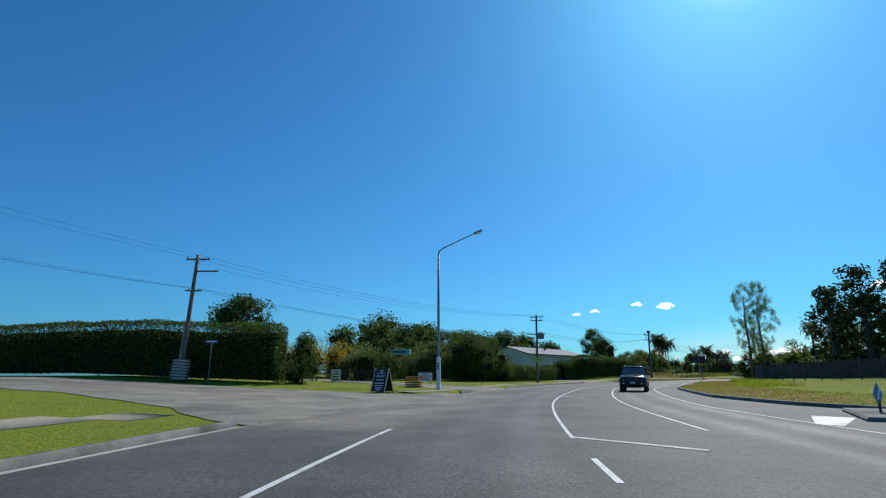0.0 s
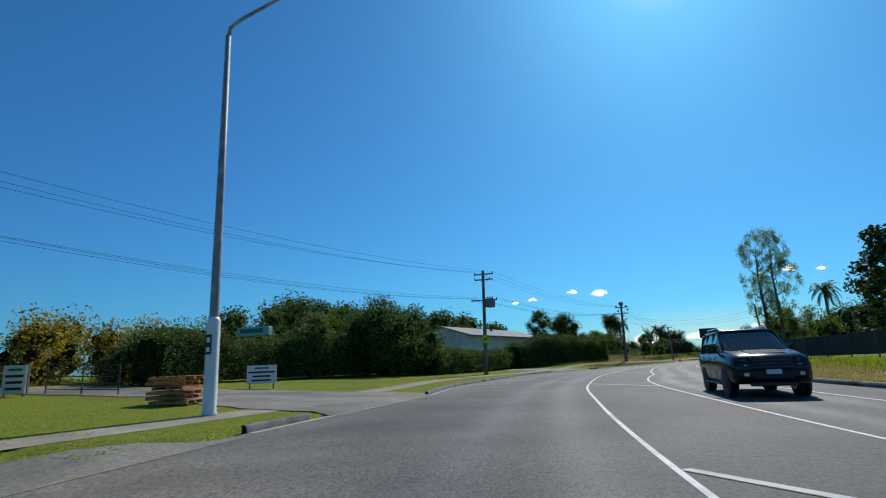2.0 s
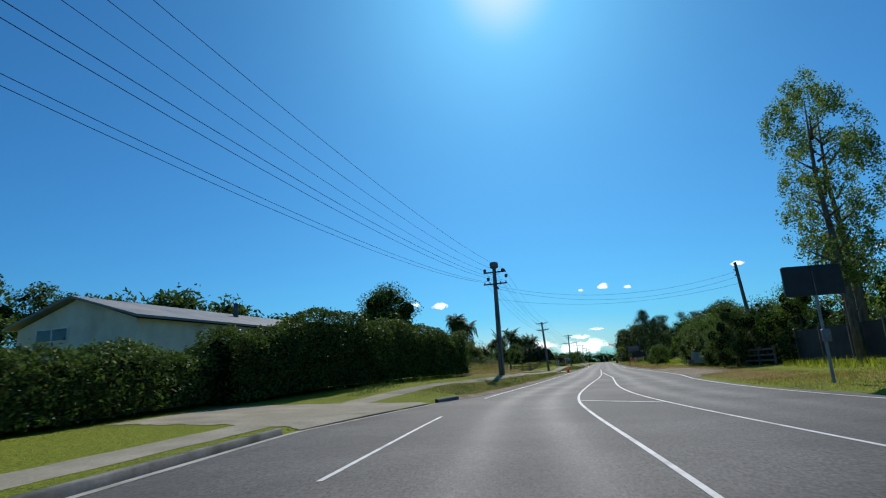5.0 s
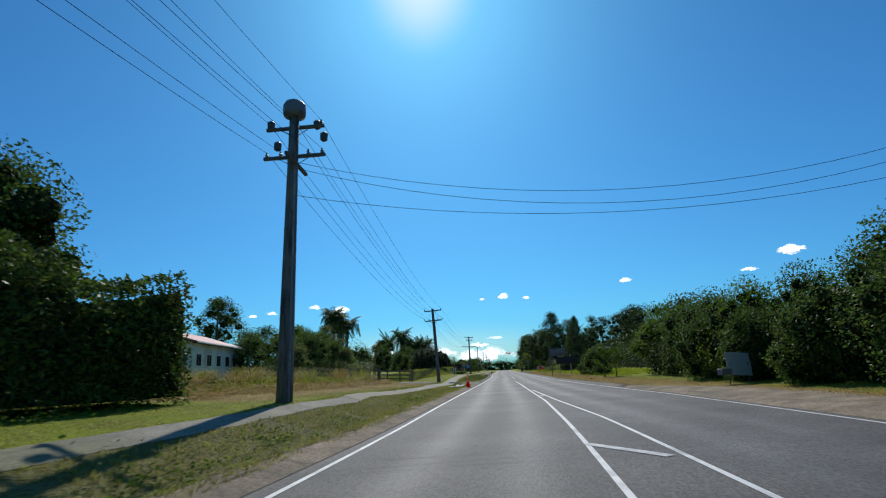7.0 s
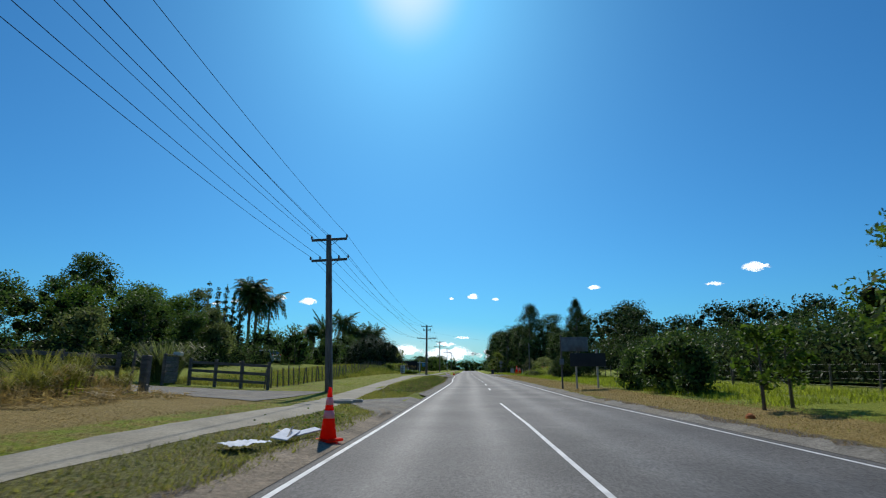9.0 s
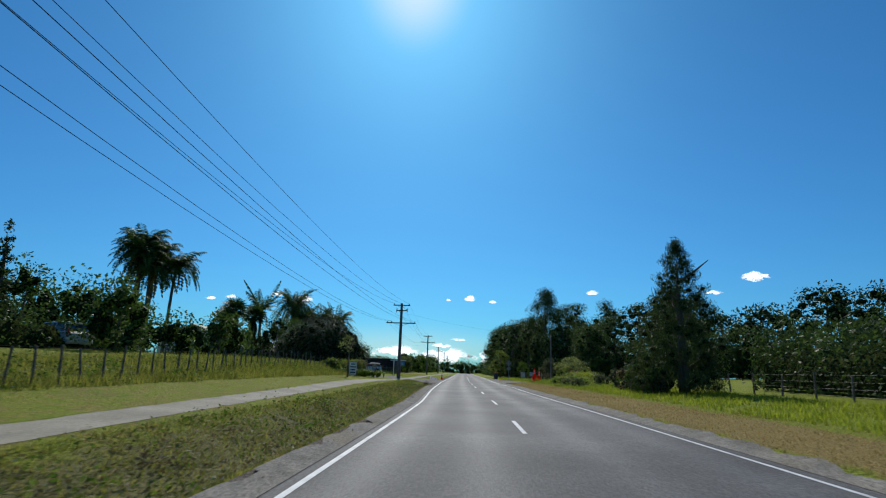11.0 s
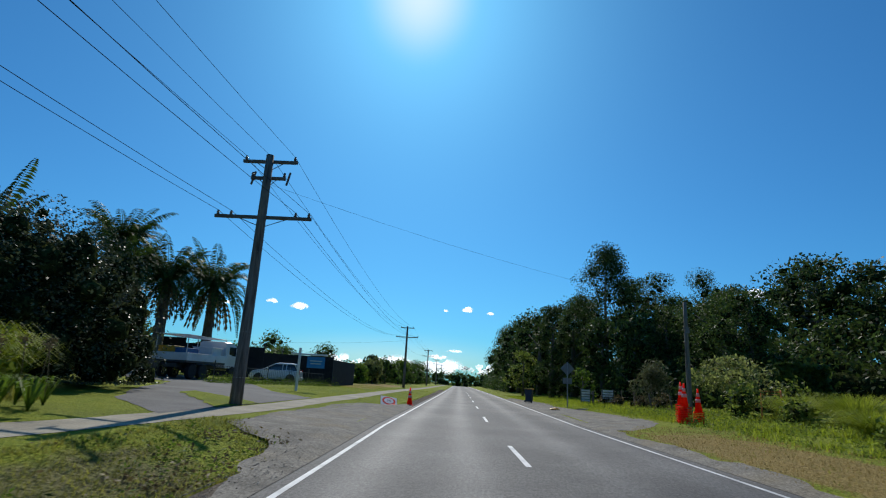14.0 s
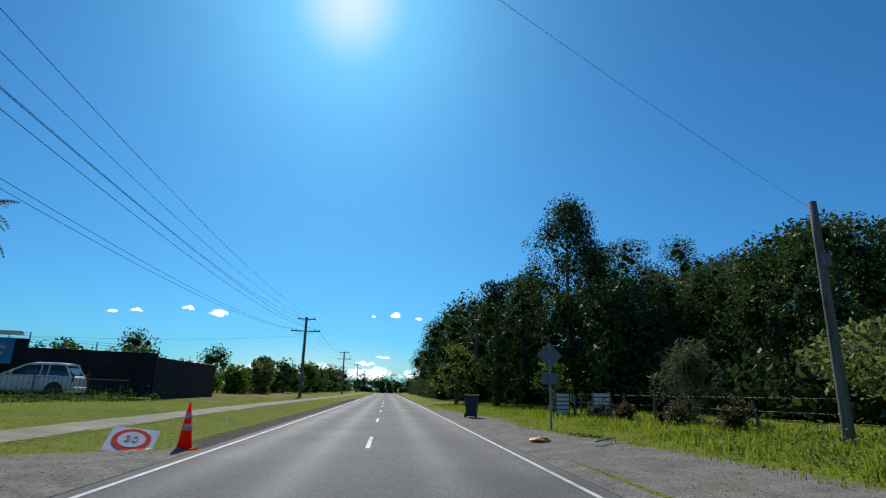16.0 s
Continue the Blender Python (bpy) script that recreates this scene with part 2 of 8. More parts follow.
M["blade_rough"] = leafmat("grass_blade_rough", (0.16, 0.175, 0.024), (0.33, 0.32, 0.06), 0.55, isle=0.4)
M["leaf_green"] = leafmat("leaf_green", (0.055, 0.105, 0.01), (0.14, 0.22, 0.025), 0.45)
M["leaf_olive"] = leafmat("leaf_olive", (0.085, 0.11, 0.03), (0.21, 0.25, 0.075), 0.48)
M["leaf_gold"] = leafmat("leaf_gold", (0.26, 0.19, 0.015), (0.45, 0.34, 0.03), 0.4)
M["leaf_bright"] = leafmat("leaf_bright", (0.1, 0.14, 0.02), (0.24, 0.3, 0.05), 0.5)
M["leaf_gloss"] = mat("leaf_gloss", (0.03, 0.042, 0.018), (0.1, 0.12, 0.06), 0.8, 0.48, 0.0, 6.0, isle=0.6, thin=0.2, spec=0.3)
M["leaf_pale"] = leafmat("leaf_pale", (0.13, 0.16, 0.04), (0.28, 0.31, 0.1), 0.5)
M["leaf_belt"] = leafmat("leaf_belt", (0.027, 0.0486, 0.0135), (0.0945, 0.149, 0.0297), 0.34, 0.55)
M["leaf_poplar"] = leafmat("leaf_poplar", (0.1, 0.17, 0.03), (0.22, 0.3, 0.07), 0.5)
M["leaf_pine"] = leafmat("leaf_pine", (0.026, 0.0468, 0.013), (0.078, 0.117, 0.026), 0.28)
M["leaf_palm"] = leafmat("leaf_palm", (0.024, 0.05, 0.009), (0.075, 0.125, 0.022), 0.35, 0.55)
# near-black colour that paints the shade inside crowns and hedges
M["inner_shade"] = mat("dark_inner_shade", (0.008, 0.012, 0.005), (0.05, 0.064, 0.022), 2.6, 1.0, 1.0, 14.0, spec=0.0, bdist=0.12, speck=0.6, grit=9.0)
M["paint_worn"] = mat("worn_road_paint", (0.3, 0.3, 0.3), (0.64, 0.64, 0.63), 2.5, 0.7, 0.2, 30.0, c3=(0.14, 0.14, 0.14), local=False)
M["leaf_brown"] = leafmat("leaf_brown", (0.1, 0.075, 0.03), (0.2, 0.15, 0.07), 0.25)
M["blade"] = leafmat("grass_blade", (0.18, 0.235, 0.014), (0.35, 0.4, 0.038), 0.55, isle=0.35)
M["blade_dry"] = leafmat("grass_blade_dry", (0.24, 0.165, 0.05), (0.42, 0.31, 0.11), 0.45, isle=0.35)


# ---- the line of the road: s metres along, d metres to the right ----
REF = [(-11, -119), (-5.5, -59.8), (0, 0), (1.5, 14), (4, 27.9), (8.2, 42.66), (13.56, 57.3), (22.7, 73), (32.03, 88.78), (45.83, 105.86), (59.99, 123.38), (85.8, 155.07), (98.92, 171.61), (109.06, 183.96), (147, 230.5), (279, 393.5), (531, 704)]


def spline(points, n=30):
    p = [Vector(q) for q in points]
    out = []
    for i in range(len(p) - 1):
        a, b, c, d = p[max(i - 1, 0)], p[i], p[i + 1], p[min(i + 2, len(p) - 1)]
        ta, tb = (c - a) * 0.5, (d - b) * 0.5
        la, lb = (b - a).length or 1, (d - c).length or 1
        seg = (c - b).length
        ta, tb = ta * min(1, 2 * seg / (seg + la)), tb * min(1, 2 * seg / (seg + lb))
        for k in range(n):
            u = k / n
            out.append(b * (2 * u**3 - 3 * u**2 + 1) + ta * (u**3 - 2 * u**2 + u) + c * (3 * u**2 - 2 * u**3) + tb * (u**3 - u**2))
    out.append(p[-1])
    return np.array([tuple(v) for v in out])


LINE = spline(REF)
ARC = np.concatenate([[0], np.cumsum(np.linalg.norm(np.diff(LINE, axis=0), axis=1))])
ARC -= ARC[60]
TAN = np.gradient(LINE, axis=0)
TAN /= np.linalg.norm(TAN, axis=1)[:, None]


def table(rows, s):
    return np.interp(s, [r[0] for r in rows], [r[1] for r in rows])


EDGE_L = [(-60, -6.6), (14, -6.8), (38, -5.7), (50, -4.7), (55, -5.15), (60, -5.45), (66, -5.85), (70, -6.25), (75, -6.7), (80, -6.8), (87, -6.6), (91, -5.6), (96, -4.4), (99, -3.4), (103, -2.95), (124, -2.5), (146, -2.12), (187, -1.75), (208, -2.05), (224, -2.4), (600, -2.45)]
EDGE_R = [(-60, 16), (20, 14), (26, 11.5), (35, 10), (58, 9.8), (80, 9.2), (95, 7.4), (107, 7.0), (114, 7.1), (125, 6.8), (140, 5.9), (148, 5.55), (156, 5.05), (190, 4.88), (210, 4.88), (228, 4.45), (600, 4.5)]
PATH_MID = [(34, -8.9), (38, -8.2), (41.9, -7.5), (46, -7.4), (55, -7.6), (62, -8.5), (68, -9.0), (75, -8.75), (81, -8.3), (88, -8.0), (95, -7.6), (100, -6.9), (103, -6.3), (106, -5.75), (111, -5.5), (118, -5.3), (121, -5.1), (124, -5.25), (128, -4.95), (133, -4.8), (138, -4.75), (142, -4.8), (145, -4.7), (148.5, -4.5), (157, -5.0), (175, -6.2), (190, -6.65), (198, -7.0), (206, -7.1), (215, -6.7), (225, -6.0), (260, -6.2), (300, -5.6), (600, -5.6)]
PATH_HALF = [(100, 0.56), (106, 0.34), (118, 0.28), (136, 0.3), (143, 0.46), (150, 0.56)]
BANK_L = [(156, 0), (164, 0.15), (178, 0.55), (196, 1.0), (213, 1.0), (216.5, 0.6), (219.5, 0)]
RISE_L = [(94, 0), (103, 0.36), (122, 0.42), (134, 0.24), (147, 0.08), (152, 0)]
DITCH = [(97, 0), (104, 0.05), (145, 0.1), (150, 0), (160, 0), (165, 0.5), (212, 0.6), (217.5, 0.55), (219.8, 0), (234, 0), (238, 0.3), (262, 0.3), (270, 0), (600, 0)]


def ground_z(s, d):
    """Height of the land beside the road, which lies at 0."""
    s, d = np.asarray(s, float), np.asarray(d, float)
    l, r = table(EDGE_L, s), table(EDGE_R, s)
    e = np.where(d < l, l - d, np.where(d > r, d - r, 0.0))
    z = np.minimum(e / 0.4, 1) * 0.1 + 0.04 * np.clip(e - 1, 0, 30)
    z = np.where(e > 0, z, -0.12)
    hollow = table(DITCH, s) * np.clip(1 - np.abs(e - 1.35) / np.where(e < 1.35, 1.0, 1.9), 0, 1)
    z = z - np.where(d < l, hollow, 0)
    z = z + np.where(d < l, table(RISE_L, s) * np.clip((e - 1.0) / 2.0, 0, 1), 0)
    z = z + np.where(d < l, table(BANK_L, s) * (0.3 * np.clip((e - 4.6) / 4.0, 0, 1) + 0.6 * np.clip((e - 8.5) / 1.6, 0, 1)), 0)
    side = (s > 13) & (s < 35.2) & (d < l)
    return np.where(side, np.clip(0.04 * (e - 1), 0, 1.2) - 0.02, z)


def at(s, d, z=None, lift=0.0):
    """The place s metres along and d metres right of the line, on the ground unless z is given."""
    x, y = np.interp(s, ARC, LINE[:, 0]), np.interp(s, ARC, LINE[:, 1])
    tx, ty = np.interp(s, ARC, TAN[:, 0]), np.interp(s, ARC, TAN[:, 1])
    if z is None:
        z = max(float(ground_z(s, d)), 0.0) if table(EDGE_L, s) <= d <= table(EDGE_R, s) else float(ground_z(s, d))
    return Vector((x + ty * d, y - tx * d, z + lift))


def grid_at(s, d, z):
    x, y = np.interp(s, ARC, LINE[:, 0]), np.interp(s, ARC, LINE[:, 1])
    tx, ty = np.interp(s, ARC, TAN[:, 0]), np.interp(s, ARC, TAN[:, 1])
    return np.stack([x + ty * d, y - tx * d, z + 0 * s], -1)


def heading(s):
    """Degrees to turn a thing built to face +y so that it faces along the road."""
    return math.degrees(math.atan2(-np.interp(s, ARC, TAN[:, 0]), np.interp(s, ARC, TAN[:, 1])))


# ---- mesh helpers ----
def mesh_np(name, verts, faces, material, smooth=False):
    verts, faces = np.asarray(verts, np.float32), np.asarray(faces, np.int32)
    me = bpy.data.meshes.new(name)
    me.vertices.add(len(verts))
    me.vertices.foreach_set("co", verts.ravel())
    k = faces.shape[1]
    me.loops.add(len(faces) * k)
    me.loops.foreach_set("vertex_index", faces.ravel())
    me.polygons.add(len(faces))
    me.polygons.foreach_set("loop_start", np.arange(len(faces), dtype=np.int32) * k)
    if smooth:
        me.polygons.foreach_set("use_smooth", np.ones(len(faces), bool))
    me.update(calc_edges=True)
    me.materials.append(material)
    return me


def thing(name, label, category, place, turn=0.0, group="", kind=""):
    ob = new(name)
    ob.matrix_basis = Matrix.Translation(place) @ pose(0, 0, 0, 0, 0, turn)
    return tagged(ob, label, category, group, kind)


def part(name, bm, material, parent=None, label="", smooth=False):
    """One mesh object from a bmesh or a mesh, under its thing."""
    if isinstance(bm, bmesh.types.BMesh):
        me = bpy.data.meshes.new(name)
        bm.normal_update()
        bm.to_mesh(me)
        bm.free()
        me.materials.append(material)
        if smooth:
            me.polygons.foreach_set("use_smooth", np.ones(len(me.polygons), bool))
    else:
        me = bm
    ob = new(name, me)
    ob.parent = parent
    return tagged(ob, label)


def box(size, centre=(0, 0, 0), bevel=0.0, bm=None, turn=None):
    b = bm or bmesh.new()
    m = Matrix.Translation(centre) @ (turn or Matrix()) @ Matrix.Diagonal((*size, 1))
    made = bmesh.ops.create_cube(b, size=1, matrix=m)
    if bevel:
        edges = list({e for v in made["verts"] for e in v.link_edges})
        bmesh.ops.bevel(b, geom=edges, offset=bevel, segments=1, affect="EDGES")
    return b


def tube(points, radii, sides=8, bm=None, cap=True):
    """A tapered tube along the points."""
    b = bm or bmesh.new()
    rings = []
    pts = [Vector(p) for p in points]
    for i, p in enumerate(pts):
        t = (pts[min(i + 1, len(pts) - 1)] - pts[max(i - 1, 0)]).normalized()
        u = t.cross(Vector((0.3, 0.95, 0.1))).normalized()
        if u.length < 0.5:
            u = t.cross(Vector((1, 0, 0))).normalized()
        v = t.cross(u)
        r = radii[i] if hasattr(radii, "__len__") else radii
        rings.append([b.verts.new(p + (u * math.cos(a) + v * math.sin(a)) * r) for a in [2 * math.pi * k / sides for k in range(sides)]])
    for a, c in zip(rings, rings[1:]):
        for k in range(sides):
            b.faces.new((a[k], a[(k + 1) % sides], c[(k + 1) % sides], c[k]))
    if cap and sides > 2:
        b.faces.new(list(reversed(rings[0])))
        b.faces.new(rings[-1])
    return b


def lathe(profile, sides=16, bm=None, centre=(0, 0, 0)):
    """A turned shape from (radius, height) pairs."""
    b = bm or bmesh.new()
    c = Vector(centre)
    rings = [[b.verts.new(c + Vector((r * math.cos(a), r * math.sin(a), z))) for a in [2 * math.pi * k / sides for k in range(sides)]] for r, z in profile]
    for p, q in zip(rings, rings[1:]):
        for k in range(sides):
            b.faces.new((p[k], p[(k + 1) % sides], q[(k + 1) % sides], q[k]))
    b.faces.new(list(reversed(rings[0])))
    b.faces.new(rings[-1])
    return b


def strip(name, s0, s1, left, right, z, material, label, category, step=1.0, kind="structure", thick=0.0, across=2, ragged=0.0):
    """A band along the road between two offsets (functions of s), lying at z (a function of s and d)."""
    ss = np.arange(s0, s1 + step * 0.5, step)
    fr = np.linspace(0, 1, across)
    lo_d, hi_d = left(ss), right(ss)
    if ragged:
        wob = np.array([noise.noise(Vector((q * 0.9, 7.3, 0))) + 0.6 * noise.noise(Vector((q * 2.7, 1.1, 4))) for q in ss]) * ragged
        outer = np.abs(lo_d) > np.abs(hi_d)
        lo_d, hi_d = np.where(outer, lo_d + wob, lo_d), np.where(outer, hi_d, hi_d + wob)
        if across == 4:
            hi_d = hi_d + np.roll(wob, 17)
    d = lo_d[:, None] * (1 - fr) + hi_d[:, None] * fr
    sg = np.repeat(ss[:, None], across, 1)
    v = grid_at(sg.ravel(), d.ravel(), z(sg.ravel(), d.ravel()))
    n, m = len(ss), across
    i = np.arange((n - 1) * m).reshape(n - 1, m)[:, :-1].ravel()
    f = np.stack([i, i + 1, i + m + 1, i + m], 1)
    if thick:
        lo = v.copy()
        lo[:, 2] -= thick
        k = len(v)
        rim = [(a, a + m) for a in range(0, (n - 1) * m, m)]
        rim2 = [(a + m, a) for a in range(m - 1, (n - 1) * m, m)]
        ends = [(a + 1, a) for a in range(m - 1)] + [(a, a + 1) for a in range((n - 1) * m, n * m - 1)]
        walls = np.array([(b, a, a + k, b + k) for a, b in rim + rim2 + ends])
        v, f = np.vstack([v, lo]), np.vstack([f, walls])
    ob = new(name, mesh_np(name, v, f, material))
    return tagged(ob, label, category, kind=kind)


# ---- the land ----
def ground_material():
    m = bpy.data.materials.new("grassland")
    m.use_nodes = True
    n, l = m.node_tree.nodes, m.node_tree.links
    b = n["Principled BSDF"]
    pos = n.new("ShaderNodeNewGeometry").outputs["Position"]

    def noise_tex(scale, detail=4):
        t = n.new("ShaderNodeTexNoise")
        t.inputs["Scale"].default_value, t.inputs["Detail"].default_value = scale, detail
        l.new(pos, t.inputs["Vector"])
        return t.outputs["Fac"]

    def ramp(fac, a, c, lo=0.35, hi=0.65):
        r = n.new("ShaderNodeValToRGB")
        r.color_ramp.elements[0].position, r.color_ramp.elements[1].position = lo, hi
        r.color_ramp.elements[0].color, r.color_ramp.elements[1].color = (*a, 1), (*c, 1)
        l.new(fac, r.inputs[0])
        return r.outputs[0]

    def mixed(fac, a, c):
        x = n.new("ShaderNodeMixRGB")
        l.new(fac, x.inputs[0])
        l.new(a, x.inputs[1])
        l.new(c, x.inputs[2])
        return x.outputs[0]

    zone = n.new("ShaderNodeVertexColor")
    zone.layer_name = "zone"
    sep = n.new("ShaderNodeSeparateColor")
    l.new(zone.outputs[0], sep.inputs[0])
    fine, mid, big = noise_tex(22, 5), noise_tex(2.2, 5), noise_tex(0.25, 4)
    lush = mixed(mid, ramp(fine, (0.09, 0.15, 0.006), (0.25, 0.32, 0.022)), ramp(fine, (0.17, 0.19, 0.014), (0.36, 0.36, 0.045)))
    dry = mixed(mid, ramp(fine, (0.24, 0.155, 0.05), (0.44, 0.31, 0.12)), ramp(fine, (0.16, 0.13, 0.03), (0.32, 0.245, 0.07)))
    dirt = ramp(fine, (0.08, 0.065, 0.05), (0.2, 0.165, 0.125))
    rough_grass = ramp(fine, (0.06, 0.085, 0.018), (0.16, 0.18, 0.045))
    bank = mixed(mid, ramp(fine, (0.08, 0.1, 0.02), (0.2, 0.21, 0.055)), ramp(fine, (0.12, 0.1, 0.045), (0.25, 0.21, 0.1)))

    def soft(ch):
        a = n.new("ShaderNodeMath")
        a.operation = "MULTIPLY_ADD"
        l.new(mid, a.inputs[0])
        a.inputs[1].default_value = 0.9
        l.new(sep.outputs[ch], a.inputs[2])
        r = n.new("ShaderNodeMapRange")
        r.inputs["From Min"].default_value, r.inputs["From Max"].default_value = 0.8, 1.1
        l.new(a.outputs[0], r.inputs[0])
        return r.outputs[0]

    patch = n.new("ShaderNodeMapRange")
    patch.inputs["From Min"].default_value, patch.inputs["From Max"].default_value = 0.54, 0.85
    l.new(big, patch.inputs[0])
    c = mixed(patch.outputs[0], lush, rough_grass)
    c = mixed(soft("Green"), c, dry)
    c = mixed(soft("Blue"), c, bank)
    c = mixed(soft("Red"), c, dirt)
    l.new(c, b.inputs["Base Color"])
    b.inputs["Roughness"].default_value = 0.95
    b.inputs["Specular IOR Level"].default_value = 0.15
    bp = n.new("ShaderNodeBump")
    bp.inputs["Strength"].default_value, bp.inputs["Distance"].default_value = 1.0, 0.1
    turf = n.new("ShaderNodeMath")
    turf.operation = "ADD"
    l.new(fine, turf.inputs[0])
    l.new(noise_tex(7.0, 4), turf.inputs[1])
    l.new(turf.outputs[0], bp.inputs["Height"])
    l.new(bp.outputs[0], b.inputs["Normal"])
    return m


M["grass"] = ground_material()


def band(x, a, b, soft=0.6):
    return np.clip((x - a) / soft, 0, 1) * np.clip((b - x) / soft, 0, 1)


def build_ground():
    ss = np.concatenate([np.arange(-100, -20, 5.0), np.arange(-20, 275, 1.0), np.arange(275, 480, 5.0)])
    dd = np.concatenate([np.arange(-60, -16, 2.0), np.arange(-16, 16.01, 0.4), np.arange(18, 46, 2.0)])
    sg, dg = np.meshgrid(ss, dd, indexing="ij")
    z = ground_z(sg, dg)
    lumps = np.array([noise.noise(Vector((a * 0.35, b * 0.35, 0))) * 0.5 + noise.noise(Vector((a * 1.3, b * 1.3, 3))) * 0.25 for a, b in zip(sg.ravel(), dg.ravel())]).reshape(sg.shape)
    l, r = table(EDGE_L, sg), table(EDGE_R, sg)
    e = np.where(dg < l, l - dg, np.where(dg > r, dg - r, 0))
    calm = np.where(dg < 0, np.clip((np.abs(dg - table(PATH_MID, sg)) - 0.9) / 1.2, 0, 1), 1.0)
    for a, b in ((10, 53), (86, 96), (147, 160), (211, 256)):
        calm = calm * np.where(dg < 0, 1 - band(sg, a, b, 2.0), 1.0)
    calm = calm * np.where(dg > 0, 1 - band(sg, 224, 264, 2.0) * (e < 4), 1.0)
    z = z + lumps * 0.07 * np.clip((e - 0.8) / 3, 0, 1) * calm
    z = z - 0.012 * ((dg < l) & (e < np.interp(sg, [213, 216.4, 219, 220.4, 232, 237], [0.1, 0.7, 1.4, 2.6, 2.4, 0.6])) & (sg > 213) & (sg < 236))
    z = z - 0.012 * ((dg > r) & (e < np.interp(sg, [226, 230, 236, 244, 250, 262], [0.5, 2.8, 2.8, 1.4, 1.8, 0.4])) & (sg > 226) & (sg < 262))
    v = grid_at(sg.ravel(), dg.ravel(), z.ravel())
    n, m = sg.shape
    i = np.arange((n - 1) * m).reshape(n - 1, m)[:, :-1].ravel()
    f = np.stack([i, i + m, i + m + 1, i + 1], 1)
    # the sheet goes on from its rim to the horizon
    rim = [k for k in range(m)] + [k * m + m - 1 for k in range(1, n)] + [(n - 1) * m + k for k in range(m - 2, -1, -1)] + [k * m for k in range(n - 2, 0, -1)]
    mid = v[rim].mean(0)
    prev, rows = np.array(rim), [v]
    count = len(v)
    faces = [f]
    for k in (1.6, 3.0, 8.0, 25.0):
        ring = mid + (v[rim] - mid) * k
        ring[:, 2] = 1.2
        idx = np.arange(count, count + len(rim))
        faces.append(np.stack([prev, np.roll(prev, -1), np.roll(idx, -1), idx], 1)[:, ::-1])
        rows.append(ring)
        count += len(rim)
        prev = idx
    verts, fs = np.vstack(rows), np.vstack(faces)
    me = mesh_np("ground", verts, fs, M["grass"], True)
    dirt = band(sg, 99, 152, 4) * band(e, -1, 1.1) * (dg < 0) + band(sg, 160, 219, 3) * band(e, -1, 1.2, 0.8) * (dg < 0) + band(sg, 236, 300, 3) * band(e, -1, 0.9) * (dg < 0)
    dirt = dirt + band(sg, 110, 160, 5) * band(e, -1, 1.0) * (dg > 0)
    dry = band(sg, 24, 100, 4) * band(dg, 9.5, 15.5, 1.5) * 0.75 + band(sg, 96, 228, 5) * (dg > 0) * band(e, 0.1, 3.6, 0.8) * 0.9
    dry = dry + band(sg, 116, 152, 4) * band(dg, -13.5, -6.0, 1.3) * 0.9 + 0.42 * band(sg, 125, 219, 6) * (dg < 0) * band(e, 0, 8.5)
    dry = dry + band(sg, 255, 300, 5) * band(dg, -14, -7, 2) * 0.7
    rough = (dg < 0) * band(e, 0.4, 3.3, 0.7) * (band(sg, 98, 150, 4) + band(sg, 158, 219, 3)) * 0.85
    col = np.zeros((len(verts), 4), np.float32)
    col[:, 3] = 1
    col[: sg.size, 2] = np.clip(rough, 0, 1).ravel()
    col[: sg.size, 0], col[: sg.size, 1] = np.clip(dirt, 0, 1).ravel(), np.clip(dry, 0, 1).ravel()
    layer = me.color_attributes.new("zone", "FLOAT_COLOR", "POINT")
    layer.data.foreach_set("color", col.ravel())
    tagged(new("ground", me), "green and straw-dry grass land beside the road", "ground", kind="structure")


build_ground()


def const(v):
    return lambda s: np.full_like(s, v, dtype=float)


def tab(rows, plus=0.0):
    return lambda s: table(rows, s) + plus


flat = lambda s, d: 0 * s
strip("road", -90, 480, tab(EDGE_L), tab(EDGE_R), flat, M["asphalt"], "grey worn asphalt country road with tyre marks", "road", thick=0.15, across=60)


